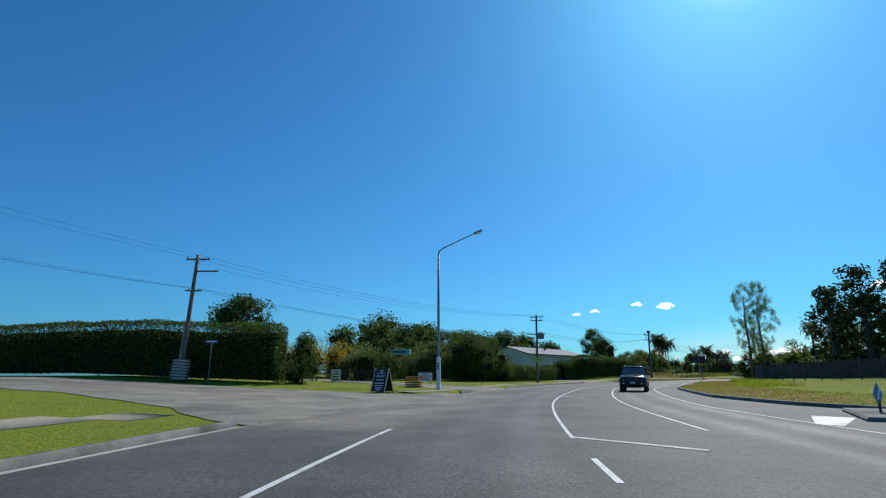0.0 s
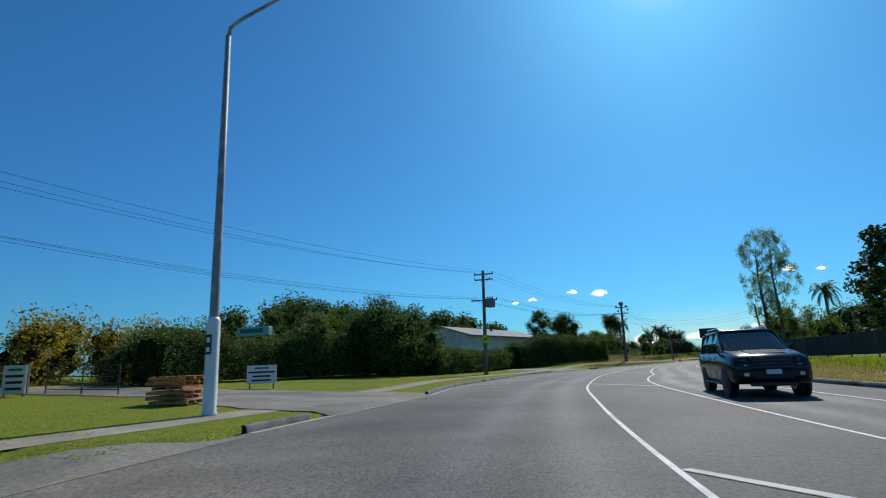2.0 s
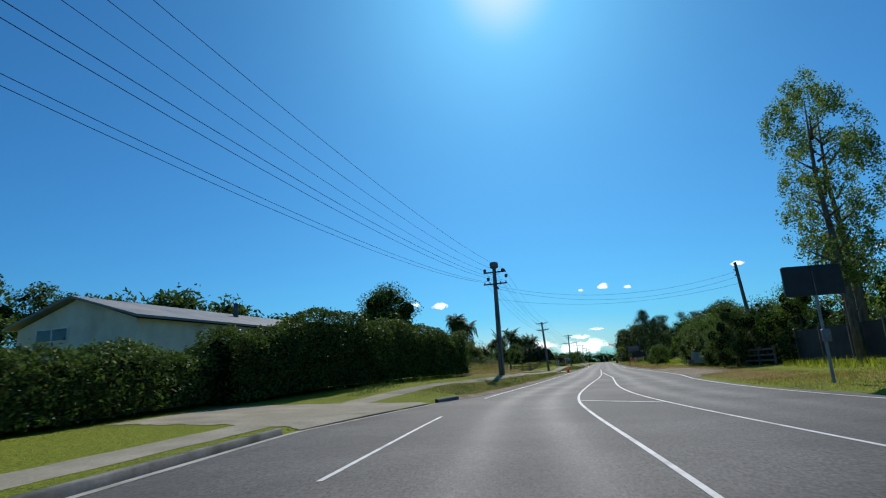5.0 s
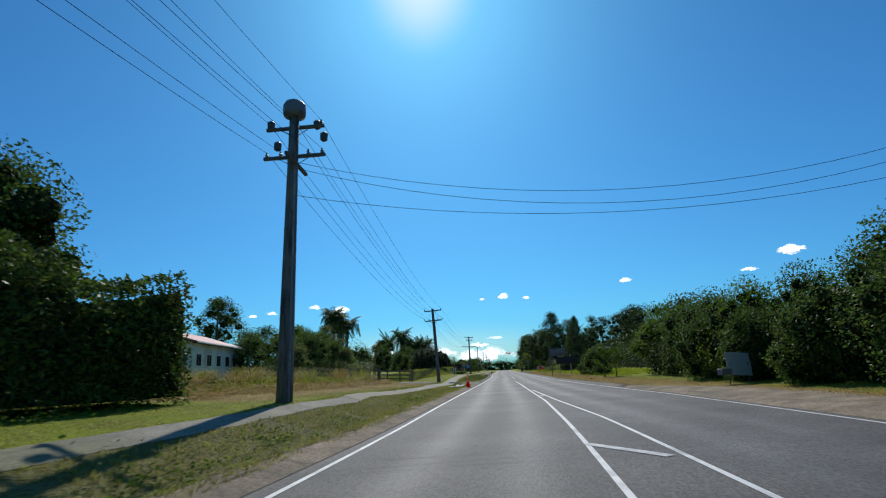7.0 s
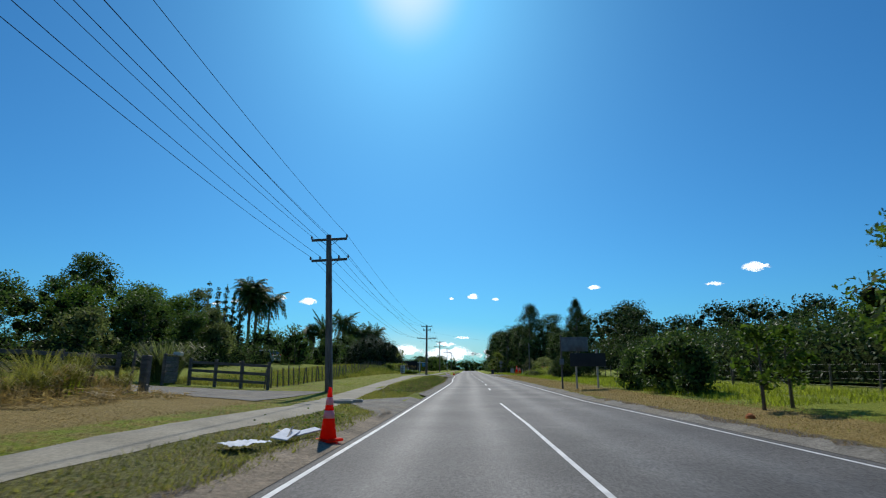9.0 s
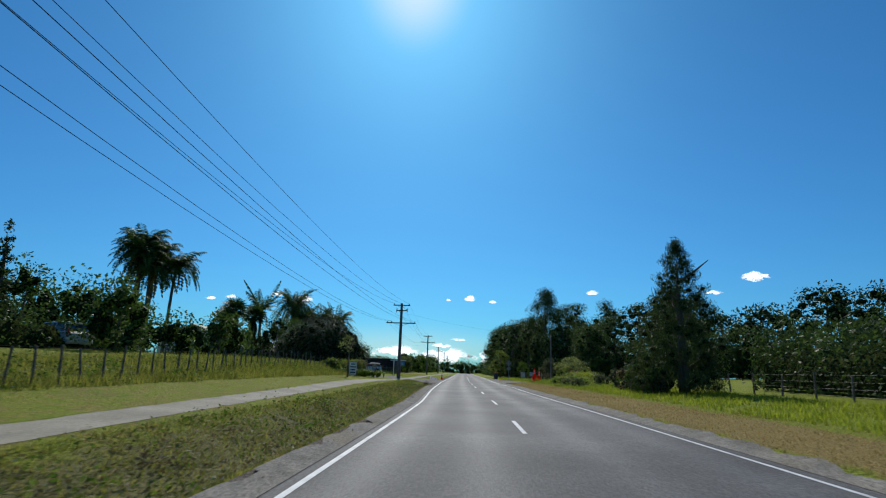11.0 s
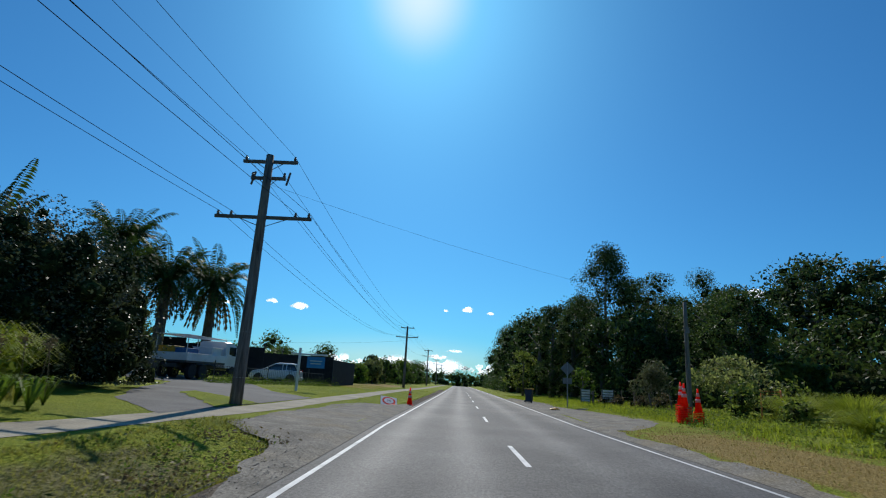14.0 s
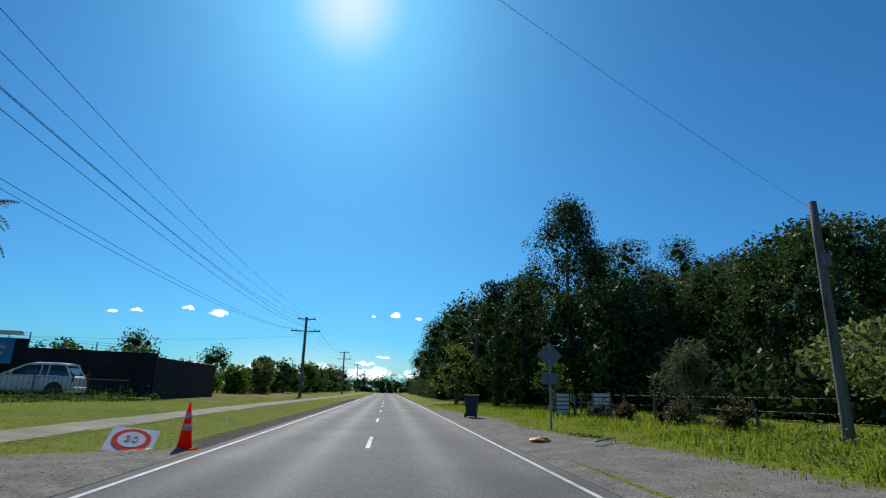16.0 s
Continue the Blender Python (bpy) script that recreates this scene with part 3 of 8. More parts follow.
def tyre_tracks():
    """Polished wheel paths: a mask along both lanes, stored on the road."""
    me = bpy.data.objects["road"].data
    ss = np.arange(-90, 480.5, 1.0)
    fr = np.linspace(0, 1, 60)
    d = table(EDGE_L, ss)[:, None] * (1 - fr) + table(EDGE_R, ss)[:, None] * fr
    mid = table(LINE_M, ss)[:, None]
    far = np.maximum(mid, table(LINE_N + [(150, 1.4), (600, 1.0)], ss)[:, None])
    mask = sum(np.exp(-(((d - c) / 0.36) ** 2)) for c in (mid - 2.45, mid - 0.95, far + 0.95, far + 2.5))
    col = np.zeros((len(me.vertices), 4), np.float32)
    col[: mask.size, 0] = col[mask.size :, 0] = np.clip(mask, 0, 1).ravel()
    ruff = np.array([[noise.noise(Vector((a * 0.35, b * 0.35, 5))) for b in r] for a, r in zip(ss, d)])
    grit = np.clip((-d - 1.1 + 1.3 * ruff) / 2.5, 0, 1) * np.clip((ss - 11) / 4, 0, 1)[:, None] * np.clip((39 - ss) / 4, 0, 1)[:, None]
    dusty = 0.5 * np.clip((-d - 2.3 + 1.4 * ruff) / 2.2, 0, 1) * np.clip((ss - 37) / 3, 0, 1)[:, None] * np.clip((84 - ss) / 16, 0, 1)[:, None]
    col[: mask.size, 1] = np.maximum(grit, dusty).ravel()
    me.color_attributes.new("tracks", "FLOAT_COLOR", "POINT").data.foreach_set("color", col.ravel())
    n, l = M["asphalt"].node_tree.nodes, M["asphalt"].node_tree.links
    b = n["Principled BSDF"]
    at_ = n.new("ShaderNodeVertexColor")
    at_.layer_name = "tracks"
    sp = n.new("ShaderNodeSeparateColor")
    l.new(at_.outputs[0], sp.inputs[0])
    old = b.inputs["Base Color"].links[0].from_socket
    mx = n.new("ShaderNodeMixRGB")
    mx.blend_type = "MULTIPLY"
    mx.inputs[2].default_value = (1.14, 1.14, 1.14, 1)
    l.new(sp.outputs["Red"], mx.inputs[0])
    l.new(old, mx.inputs[1])
    gr = n.new("ShaderNodeMixRGB")
    l.new(sp.outputs["Green"], gr.inputs[0])
    l.new(mx.outputs[0], gr.inputs[1])
    gm = n.new("ShaderNodeMixRGB")
    gm.blend_type, gm.inputs[0].default_value, gm.inputs[2].default_value = "MULTIPLY", 1.0, (2.5, 2.33, 1.95, 1)
    l.new(mx.outputs[0], gm.inputs[1])
    l.new(gm.outputs[0], gr.inputs[2])
    l.new(gr.outputs[0], b.inputs["Base Color"])
    mr = n.new("ShaderNodeMapRange")
    mr.inputs["To Min"].default_value, mr.inputs["To Max"].default_value = 0.76, 0.68
    l.new(sp.outputs["Red"], mr.inputs[0])
    l.new(mr.outputs[0], b.inputs["Roughness"])



# side road: cells between two border lines
def patch_between(name, near, far, lift, material, label, n=60, m=14):
    """A paved area between two polylines given in (s, d)."""
    def walk_line(rows):
        q = np.array(rows, float)
        a = np.concatenate([[0], np.cumsum(np.linalg.norm(np.diff(q, axis=0), axis=1))])
        u = np.linspace(0, a[-1], n)
        return np.stack([np.interp(u, a, q[:, 0]), np.interp(u, a, q[:, 1])], 1)
    p, q = walk_line(near), walk_line(far)
    wob = np.array([[noise.noise(Vector((i * 0.45, k * 9.1, 2))) for k in (0, 1)] for i in range(n)]) * 0.45
    p[:, 0] += wob[:, 0]
    q[:, 0] += wob[:, 1]
    fr = np.linspace(0, 1, m)[None, :, None]
    g = p[:, None] * (1 - fr) + q[:, None] * fr
    s, d = g[..., 0].ravel(), g[..., 1].ravel()
    inside = (d >= table(EDGE_L, s)) & (d <= table(EDGE_R, s))
    z = np.where(inside, 0.006, ground_z(s, d) + lift)
    v = grid_at(s, d, z)
    i = np.arange((n - 1) * m).reshape(n - 1, m)[:, :-1].ravel()
    f = np.stack([i, i + 1, i + m + 1, i + m], 1)
    me = mesh_np(name, v, f, material, True)
    if me.polygons[0].normal.z < 0:
        me.flip_normals()
    return tagged(new(name, me), label, "road", kind="structure")


patch_between("side_road", [(13.8, -6.2), (15.5, -9), (18.5, -12.5), (22, -20), (24, -32), (22, -58)], [(38, -5.3), (36.2, -6.5), (35.2, -7.6), (34.2, -10), (33.3, -14), (33, -19), (33.5, -32), (33, -58)], 0.024, M["worn"], "pale worn asphalt side road with loose grit")

# footpaths
PATH_LIE = lambda s, d: ground_z(s, d) + 0.008
for name, s0, s1, mt, label in (("footpath", 35.4, 98, "path", "narrow pale concrete footpath through the grass"), ("footpath_old_shaded", 98, 122, "path_old_shaded", "old grey grit footpath worn into the grass, darkened for shade"), ("footpath_far", 122, 470, "path", "narrow pale concrete footpath through the grass")):
    strip(name, s0, s1, lambda s: table(PATH_MID, s) - table(PATH_HALF, s), lambda s: table(PATH_MID, s) + table(PATH_HALF, s), PATH_LIE, M[mt], label, "footpath", step=0.5, across=4, ragged=0.08)
strip("footpath_corner", -60, 16.5, const(-11.9), const(-10.2), lambda s, d: ground_z(s, d) + 0.012, M["path"], "pale concrete footpath beside the grass", "footpath", thick=0.12, across=3)


# kerbs with a channel
def kerb(name, s0, s1, edge, side, label):
    prof = [(0.0, -0.02), (0.0, 0.01), (0.02, 0.13), (0.05, 0.155), (0.13, 0.16), (0.13, -0.1)]
    ss = np.arange(s0, s1 + 0.01, 0.8)
    v = []
    for o, z in prof:
        v.append(grid_at(ss, table(edge, ss) + side * o, np.full_like(ss, z)))
    v = np.array(v).transpose(1, 0, 2).reshape(-1, 3)
    m = len(prof)
    i = np.arange((len(ss) - 1) * m).reshape(-1, m)[:, :-1].ravel()
    f = np.stack([i, i + 1, i + m + 1, i + m], 1)
    if side > 0:
        f = f[:, ::-1]
    tagged(new(name, mesh_np(name, v, f, M["kerb"])), label, "kerb", kind="structure")


kerb("kerb_corner", -60, 13.6, EDGE_L, -1, "grey concrete kerb and channel at the grass corner")
kerb("kerb_island", 38.5, 41.6, EDGE_L, -1, "short concrete kerb end by the driveway")
kerb("kerb_left", 50, 87.2, EDGE_L, -1, "grey concrete kerb along the grass")
kerb("kerb_drive_end", 95.6, 97.6, EDGE_L, -1, "short concrete kerb end beyond the driveway")
for name, s0, s1 in (("channel_corner", -60, 13.6), ("channel_left", 38.5, 96)):
    strip(name, s0, s1, lambda s: table(EDGE_L, s) - 0.01, lambda s: table(EDGE_L, s) + 0.17, lambda s, d: 0 * s + 0.006, M["channel"], "narrow pale concrete channel along the kerb", "channel", step=0.8)
patch_between("driveway_hedge", [(87.6, -6.5), (88.4, -9), (88.6, -12.6)], [(95.2, -4.7), (94.6, -8), (94, -12.4)], 0.012, M["path"], "pale sealed driveway between two hedges", 30, 8)
kerb("kerb_right", 21, 86, EDGE_R, 1, "dark stained concrete kerb round the dry grass")


# painted lines
def line(name, rows, s0, s1, width, label="white painted road line", z=0.005):
    mid = tab(rows)
    strip(name, s0, s1, lambda s: mid(s) - width / 2, lambda s: mid(s) + width / 2, lambda s, d: 0 * s + z, M["paint"], label, "road marking", step=0.5)


LINE_L = [(81, -3.67), (89, -3.23), (97, -2.85), (103, -2.55), (109, -2.45), (124, -2.3), (146, -1.9), (187, -1.5), (208, -1.8), (224, -2.1), (600, -2.1)]
LINE_M = [(10, 1.47), (51, 1.55), (57.6, 1.66), (61, 1.56), (65.5, 1.22), (69.5, 0.88), (78, 0.52), (83, 0.64), (92, 0.8), (102, 1.2), (124, 1.6), (146, 1.4), (154, 1.2), (187, 1.45), (200, 1.45), (209, 1.28), (228, 0.95), (600, 1.0)]
LINE_N = [(14, 4.75), (50, 4.5), (69, 4.42), (76, 3.58), (102, 2.72), (110, 2.55), (117, 2.4), (124, 2.05), (134, 1.68)]
LINE_R = [(13, 8.4), (24, 7.7), (49, 7.75), (75, 8.2), (90, 7.3), (107, 6.65), (114, 6.8), (125, 6.5), (140, 5.55), (148, 5.2), (156, 4.7), (190, 4.55), (210, 4.55), (228, 4.1), (600, 4.15)]
tyre_tracks()
line("edge_line_start", LINE_L, 81, 89.4, 0.085)
line("edge_line_left", LINE_L, 97, 470, 0.085)
line("median_line_left", LINE_M, 12, 154, 0.085)
line("median_line_right", LINE_N, 14, 134, 0.085)
line("edge_line_right", LINE_R, 12, 470, 0.085)
line("lane_line", [(0, -2.73), (20, -2.73)], 3.5, 13.6, 0.11)
for k, s0 in enumerate([166.4, 176.4, 186.4, 196.4, 207.4, 217.6, 227.8, 238.0, 248, 258, 268, 278, 288]):
    line("centre_dash", LINE_M, s0, s0 + 3.0, 0.1, "white painted centre line dash")
for s0 in (-3, 7.2):
    line("lane_dash", [(-10, 1.5), (20, 1.46)], s0, s0 + 1.9, 0.1, "short white painted lane dash")


def stripe(s0, d0, s1, d1, width=0.2, z=0.009):
    a, b = at(s0, d0, z), at(s1, d1, z)
    u = (b - a).normalized()
    v = Vector((-u.y, u.x, 0)) * width / 2
    me = mesh_np("median_stripe", [a - v, b - v, b + v, a + v], [(0, 1, 2, 3)], M["paint_worn"])
    tagged(new("median_stripe", me), "white painted diagonal stripe across the median", "road marking", kind="structure")


for row in ((12.2, 1.47, 10.3, 3.6), (34.6, 1.6, 32.6, 3.0, 0.15), (56.2, 1.75, 52.2, 4.45), (76, 0.62, 72.6, 3.9), (93, 0.85, 90.5, 3.0), (112.4, 1.38, 111.0, 2.32), (128, 1.6, 127.3, 1.85)):
    stripe(*row)

# gravel
GRAVEL = [
    ("gravel_shoulder_left", 210, 237, tab([(210, -2.35), (214, -2.5), (216.4, -2.95), (219, -3.7), (220.4, -5.1), (232, -5.0), (236, -4.2), (237, -3.4)]), tab(EDGE_L, 0.05), "grey loose gravel shoulder by the road"),
    ("gravel_shoulder_right", 226, 262, tab(EDGE_R, -0.05), tab([(226, 5.4), (230, 7.6), (236, 7.6), (244, 6.2), (250, 6.6), (262, 5.2)]), "grey loose gravel shoulder by the road"),
    ("gravel_drive", 147, 156.2, tab([(147, -2.15), (148.6, -2.75), (151.4, -4.1), (154, -3.7), (156.2, -2.4)]), tab(EDGE_L, 0.05), "grey gravel driveway mouth"),
    ("dirt_pull_off", 108, 133, tab(EDGE_R, -0.04), lambda s: table(EDGE_R, s) + 2.3 * np.clip((s - 108) / 5, 0, 1) * np.clip((133 - s) / 7, 0, 1) + 0.2, "bare grey dirt pull-off beside the asphalt"),
    ("gravel_strip_right", 134, 226, tab(EDGE_R, -0.05), tab(EDGE_R, 0.4), "thin strip of grey gravel beside the asphalt"),
    ("dirt_strip_left", 97, 149, tab(EDGE_L, -0.62), tab(EDGE_L, 0.04), "brown bare dirt shoulder beside the asphalt"),
    ("gravel_strip_ditch", 159, 210, tab(EDGE_L, -0.35), tab(EDGE_L, 0.04), "dark grey grit shoulder beside the asphalt"),
]
for name, s0, s1, a, b, label in GRAVEL:
    strip(name, s0, s1, a, b, lambda s, d: np.maximum(ground_z(s, d), 0.0) + 0.007, M["dirt" if "dirt" in name else "gravel"], label, "gravel", step=0.35, across=6, ragged=0.3)
patch_between("driveway_truck", [(220.6, -6.7), (223.6, -9.6), (228, -11.8), (236, -14.6), (238, -26)], [(233.5, -6.7), (236, -9.4), (243, -13.2), (250, -26)], 0.012, M["drive"], "grey sealed driveway beside the footpath", 40, 8)
patch_between("grass_island", [(223.6, -6.75), (225.2, -7.9), (228.6, -10.4)], [(226.8, -6.7), (228.4, -8.2), (230.2, -10.6)], 0.024, M["grass"], "small patch of green grass round the pole", 24, 6)
patch_between("driveway_gate", [(149.5, -6.5), (150.5, -9), (152, -13), (153, -22)], [(157.5, -6.3), (155.5, -9), (155.5, -13), (157, -22)], 0.02, M["gravel"], "gravel driveway to the wooden gate", 40, 6)
patch_between("driveway_nursery", [(41.8, -5.3), (43, -9.5), (46, -14), (46.5, -25)], [(50.3, -4.5), (50.3, -9), (51, -14), (52, -25)], 0.024, M["worn"], "pale gravel driveway to the gate", 40, 6)


# ---- plants ----
SPH = [(u, v) for v in np.linspace(0.02, math.pi - 0.02, 6) for u in np.linspace(0, 2 * math.pi, 8, endpoint=False)]
SPH_V = np.array([(math.sin(v) * math.cos(u), math.sin(v) * math.sin(u), math.cos(v)) for u, v in SPH])
SPH_F = np.array([(r * 8 + k, (r + 1) * 8 + k, (r + 1) * 8 + (k + 1) % 8, r * 8 + (k + 1) % 8) for r in range(5) for k in range(8)])

LUMP_V = np.array([(math.sin(v) * math.cos(u), math.sin(v) * math.sin(u), math.cos(v)) for v in np.linspace(0.05, math.pi - 0.05, 4) for u in np.linspace(0, 2 * math.pi, 6, endpoint=False)])
LUMP_F = np.array([(r * 6 + k, (r + 1) * 6 + k, (r + 1) * 6 + (k + 1) % 6, r * 6 + (k + 1) % 6) for r in range(3) for k in range(6)])


def leaves(rng, centres, size, slim=0.5, up=0.0):
    """Loose four-sided leaves at the given places."""
    n = len(centres)
    a = rng.normal(size=(n, 3))
    a[:, 2] = a[:, 2] * (1 - up) + up * np.abs(a[:, 2]) * 2
    a /= np.linalg.norm(a, axis=1)[:, None]
    b = np.cross(a, rng.normal(size=(n, 3)))
    b /= np.linalg.norm(b, axis=1)[:, None] + 1e-9
    k = size * rng.uniform(0.6, 1.35, (n, 1))
    a, b = a * k * 0.5, b * k * 0.5 * slim
    v = np.stack([centres - a, centres + b - a * 0.1, centres + a, centres - b - a * 0.1], 1).reshape(-1, 3)
    return v, np.arange(4 * n).reshape(n, 4)


def foliage(name, rng, clumps, count, size, material, core=0.6, slim=0.55, shell=0.5, up=0.0):
    """A crown of leaf clumps (centre and radii), each with a lumpy inside."""
    clumps = np.asarray(clumps, float)
    w = (clumps[:, 3] * clumps[:, 4] + clumps[:, 3] * clumps[:, 5]) ** 1.0
    pick = rng.choice(len(clumps), count, p=w / w.sum())
    d = rng.normal(size=(count, 3))
    d /= np.linalg.norm(d, axis=1)[:, None]
    r = shell + (1.06 - shell) * rng.random((count, 1)) ** 0.6
    c = clumps[pick, :3] + d * r * clumps[pick, 3:]
    c[:, 2] = np.maximum(c[:, 2], 0.05)
    v, f = leaves(rng, c, size, slim, up)
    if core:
        # inner shade put in as colour: a near-black lump in every clump
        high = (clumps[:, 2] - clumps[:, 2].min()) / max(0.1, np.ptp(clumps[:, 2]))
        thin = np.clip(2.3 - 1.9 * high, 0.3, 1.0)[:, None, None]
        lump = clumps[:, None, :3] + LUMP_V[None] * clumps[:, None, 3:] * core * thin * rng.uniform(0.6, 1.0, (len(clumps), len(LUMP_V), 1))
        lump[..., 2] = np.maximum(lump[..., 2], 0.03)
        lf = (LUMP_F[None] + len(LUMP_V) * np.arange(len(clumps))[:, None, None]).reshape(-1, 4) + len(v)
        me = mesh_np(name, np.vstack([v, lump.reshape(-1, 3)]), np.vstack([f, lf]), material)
        me.materials.append(M["inner_shade"])
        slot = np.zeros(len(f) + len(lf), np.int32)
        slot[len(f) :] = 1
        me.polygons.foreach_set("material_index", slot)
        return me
    return mesh_np(name, v, f, material)


def clump_set(rng, n, width, base, top, round_=0.55, small=0.3):
    """Clumps that fill a crown width wide from base to top."""
    out = []
    for k in range(n):
        h = (k + rng.random()) / n
        prof = math.sqrt(max(0.05, 1 - abs(2 * h - 0.85) ** 2.2)) if h < 0.95 else 0.35
        a, rr = rng.random() * 6.283, width * 0.5 * prof * (0.25 + 0.5 * rng.random())
        r = width * small * (0.7 + 0.5 * rng.random())
        out.append((rr * math.cos(a), rr * math.sin(a), base + (top - base) * h * 0.88 + (top - base) * 0.04, r, r, r * round_ * 1.3))
    for k in range(4):
        a, top_r = k * 1.6 + rng.random(), width * small * (0.6 + 0.35 * rng.random())
        q = width * 0.2 * rng.random()
        out.append((q * math.cos(a), q * math.sin(a), top - top_r * round_ * 1.3 - 0.12 * k * top_r, top_r, top_r, top_r * round_ * 1.3))
    return out


def cone_set(rng, n, width, base, top, size=0.16):
    """Clumps in drooping whorls that narrow towards the tip."""
    out = []
    for k in range(n):
        h = (k + rng.random()) / n
        a = k * 2.4 + rng.random()
        rad = width * 0.5 * (1 - h) ** 0.75
        q = rad * (0.35 + 0.55 * rng.random())
        r = width * size * (0.55 + 0.6 * (1 - h))
        out.append((q * math.cos(a), q * math.sin(a), base + (top - base) * h * 0.97, r, r, r * 0.7))
    out.append((0, 0, top - 0.2, width * 0.05, width * 0.05, 0.4))
    return out


TREES = 0


def limbs(rng, h, spread, r, first=0.3, n=6, lean=0.0):
    bm = tube([(0, 0, -0.2), (lean * 0.3, 0, h * 0.3), (lean * 0.7, 0.05 * h * 0.3, h * 0.65), (lean, 0, h * 0.92)], [r * 1.25, r * 0.9, r * 0.55, r * 0.12], 8)
    for k in range(n):
        z = h * (first + (0.85 - first) * (k + rng.random() * 0.6) / n)
        a = k * 2.4 + rng.random()
        q = spread * (0.4 + 0.5 * rng.random()) * (1.1 - z / h * 0.6)
        x0 = lean * z / h
        tube([(x0, 0, z), (x0 + q * 0.5 * math.cos(a), q * 0.5 * math.sin(a), z + q * 0.35), (x0 + q * math.cos(a), q * math.sin(a), z + q * 0.75)], [r * 0.45, r * 0.28, r * 0.08], 5, bm)
    return bm


def tree(s, d, h, w, leaf, label, base=0.25, clumps=14, count=3500, size=0.28, name="tree", bark="bark", core=0.5, small=0.21, group="", slim=0.5, place=None, trunk=0.03, shell=0.4, up=0.0, round_=0.55, cone=False):
    """Trunk, limbs and a crown of leaf clumps."""
    global TREES
    TREES += 1
    rng = np.random.default_rng(TREES)
    clumps, count, size = int(clumps * 1.5), int(count * 0.73), size * 1.22
    ob = thing(name, label, name.split("_")[-1] if name != "tree" else "tree", place or at(s, d), rng.random() * 360, group)
    part("trunk", limbs(rng, h * 0.9, w * 0.42, max(0.05, h * trunk), max(base, 0.12)), M[bark], ob, smooth=True)
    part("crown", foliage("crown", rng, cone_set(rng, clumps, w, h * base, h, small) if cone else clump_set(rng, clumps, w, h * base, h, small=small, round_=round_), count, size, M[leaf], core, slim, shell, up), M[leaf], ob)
    return ob


def bush(s, d, h, w, leaf, label, count=2600, size=0.2, clumps=10, **kw):
    return tree(s, d, h, w, leaf, label, 0.0, clumps, count, size, "bush", trunk=0.018, small=kw.pop("small", 0.22), round_=kw.pop("round_", 0.8), **kw)


def dome_bush(s, d, h, w, leaf, label, count, size, core=0.4):
    """One wide rounded bush, its clumps set over a dome."""
    global TREES
    TREES += 1
    rng = np.random.default_rng(TREES)
    ob = thing("bush", label, "bush", at(s, d), 0)
    part("stem", limbs(rng, h * 0.7, w * 0.3, 0.12, 0.1, 7), M["bark"], ob, smooth=True)
    cl = []
    for k in range(70):
        z = (k + 0.5) / 70
        a = k * 2.39996
        q = math.sqrt(1 - z ** 2.4) * (0.9 + 0.12 * rng.random())
        r = w * 0.085 * (0.75 + 0.5 * rng.random())
        cl.append((q * (w / 2 - r) * math.cos(a), q * (w / 2 - r) * math.sin(a), 0.3 + z * (h - 0.3 - r), r, r, r))
        cl.append((q * w * 0.33 * math.cos(a + 1), q * w * 0.33 * math.sin(a + 1), 0.3 + z * (h - 1.2 - r), r * 1.3, r * 1.3, r * 1.3))
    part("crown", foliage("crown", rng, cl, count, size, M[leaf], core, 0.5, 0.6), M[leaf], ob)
    return ob


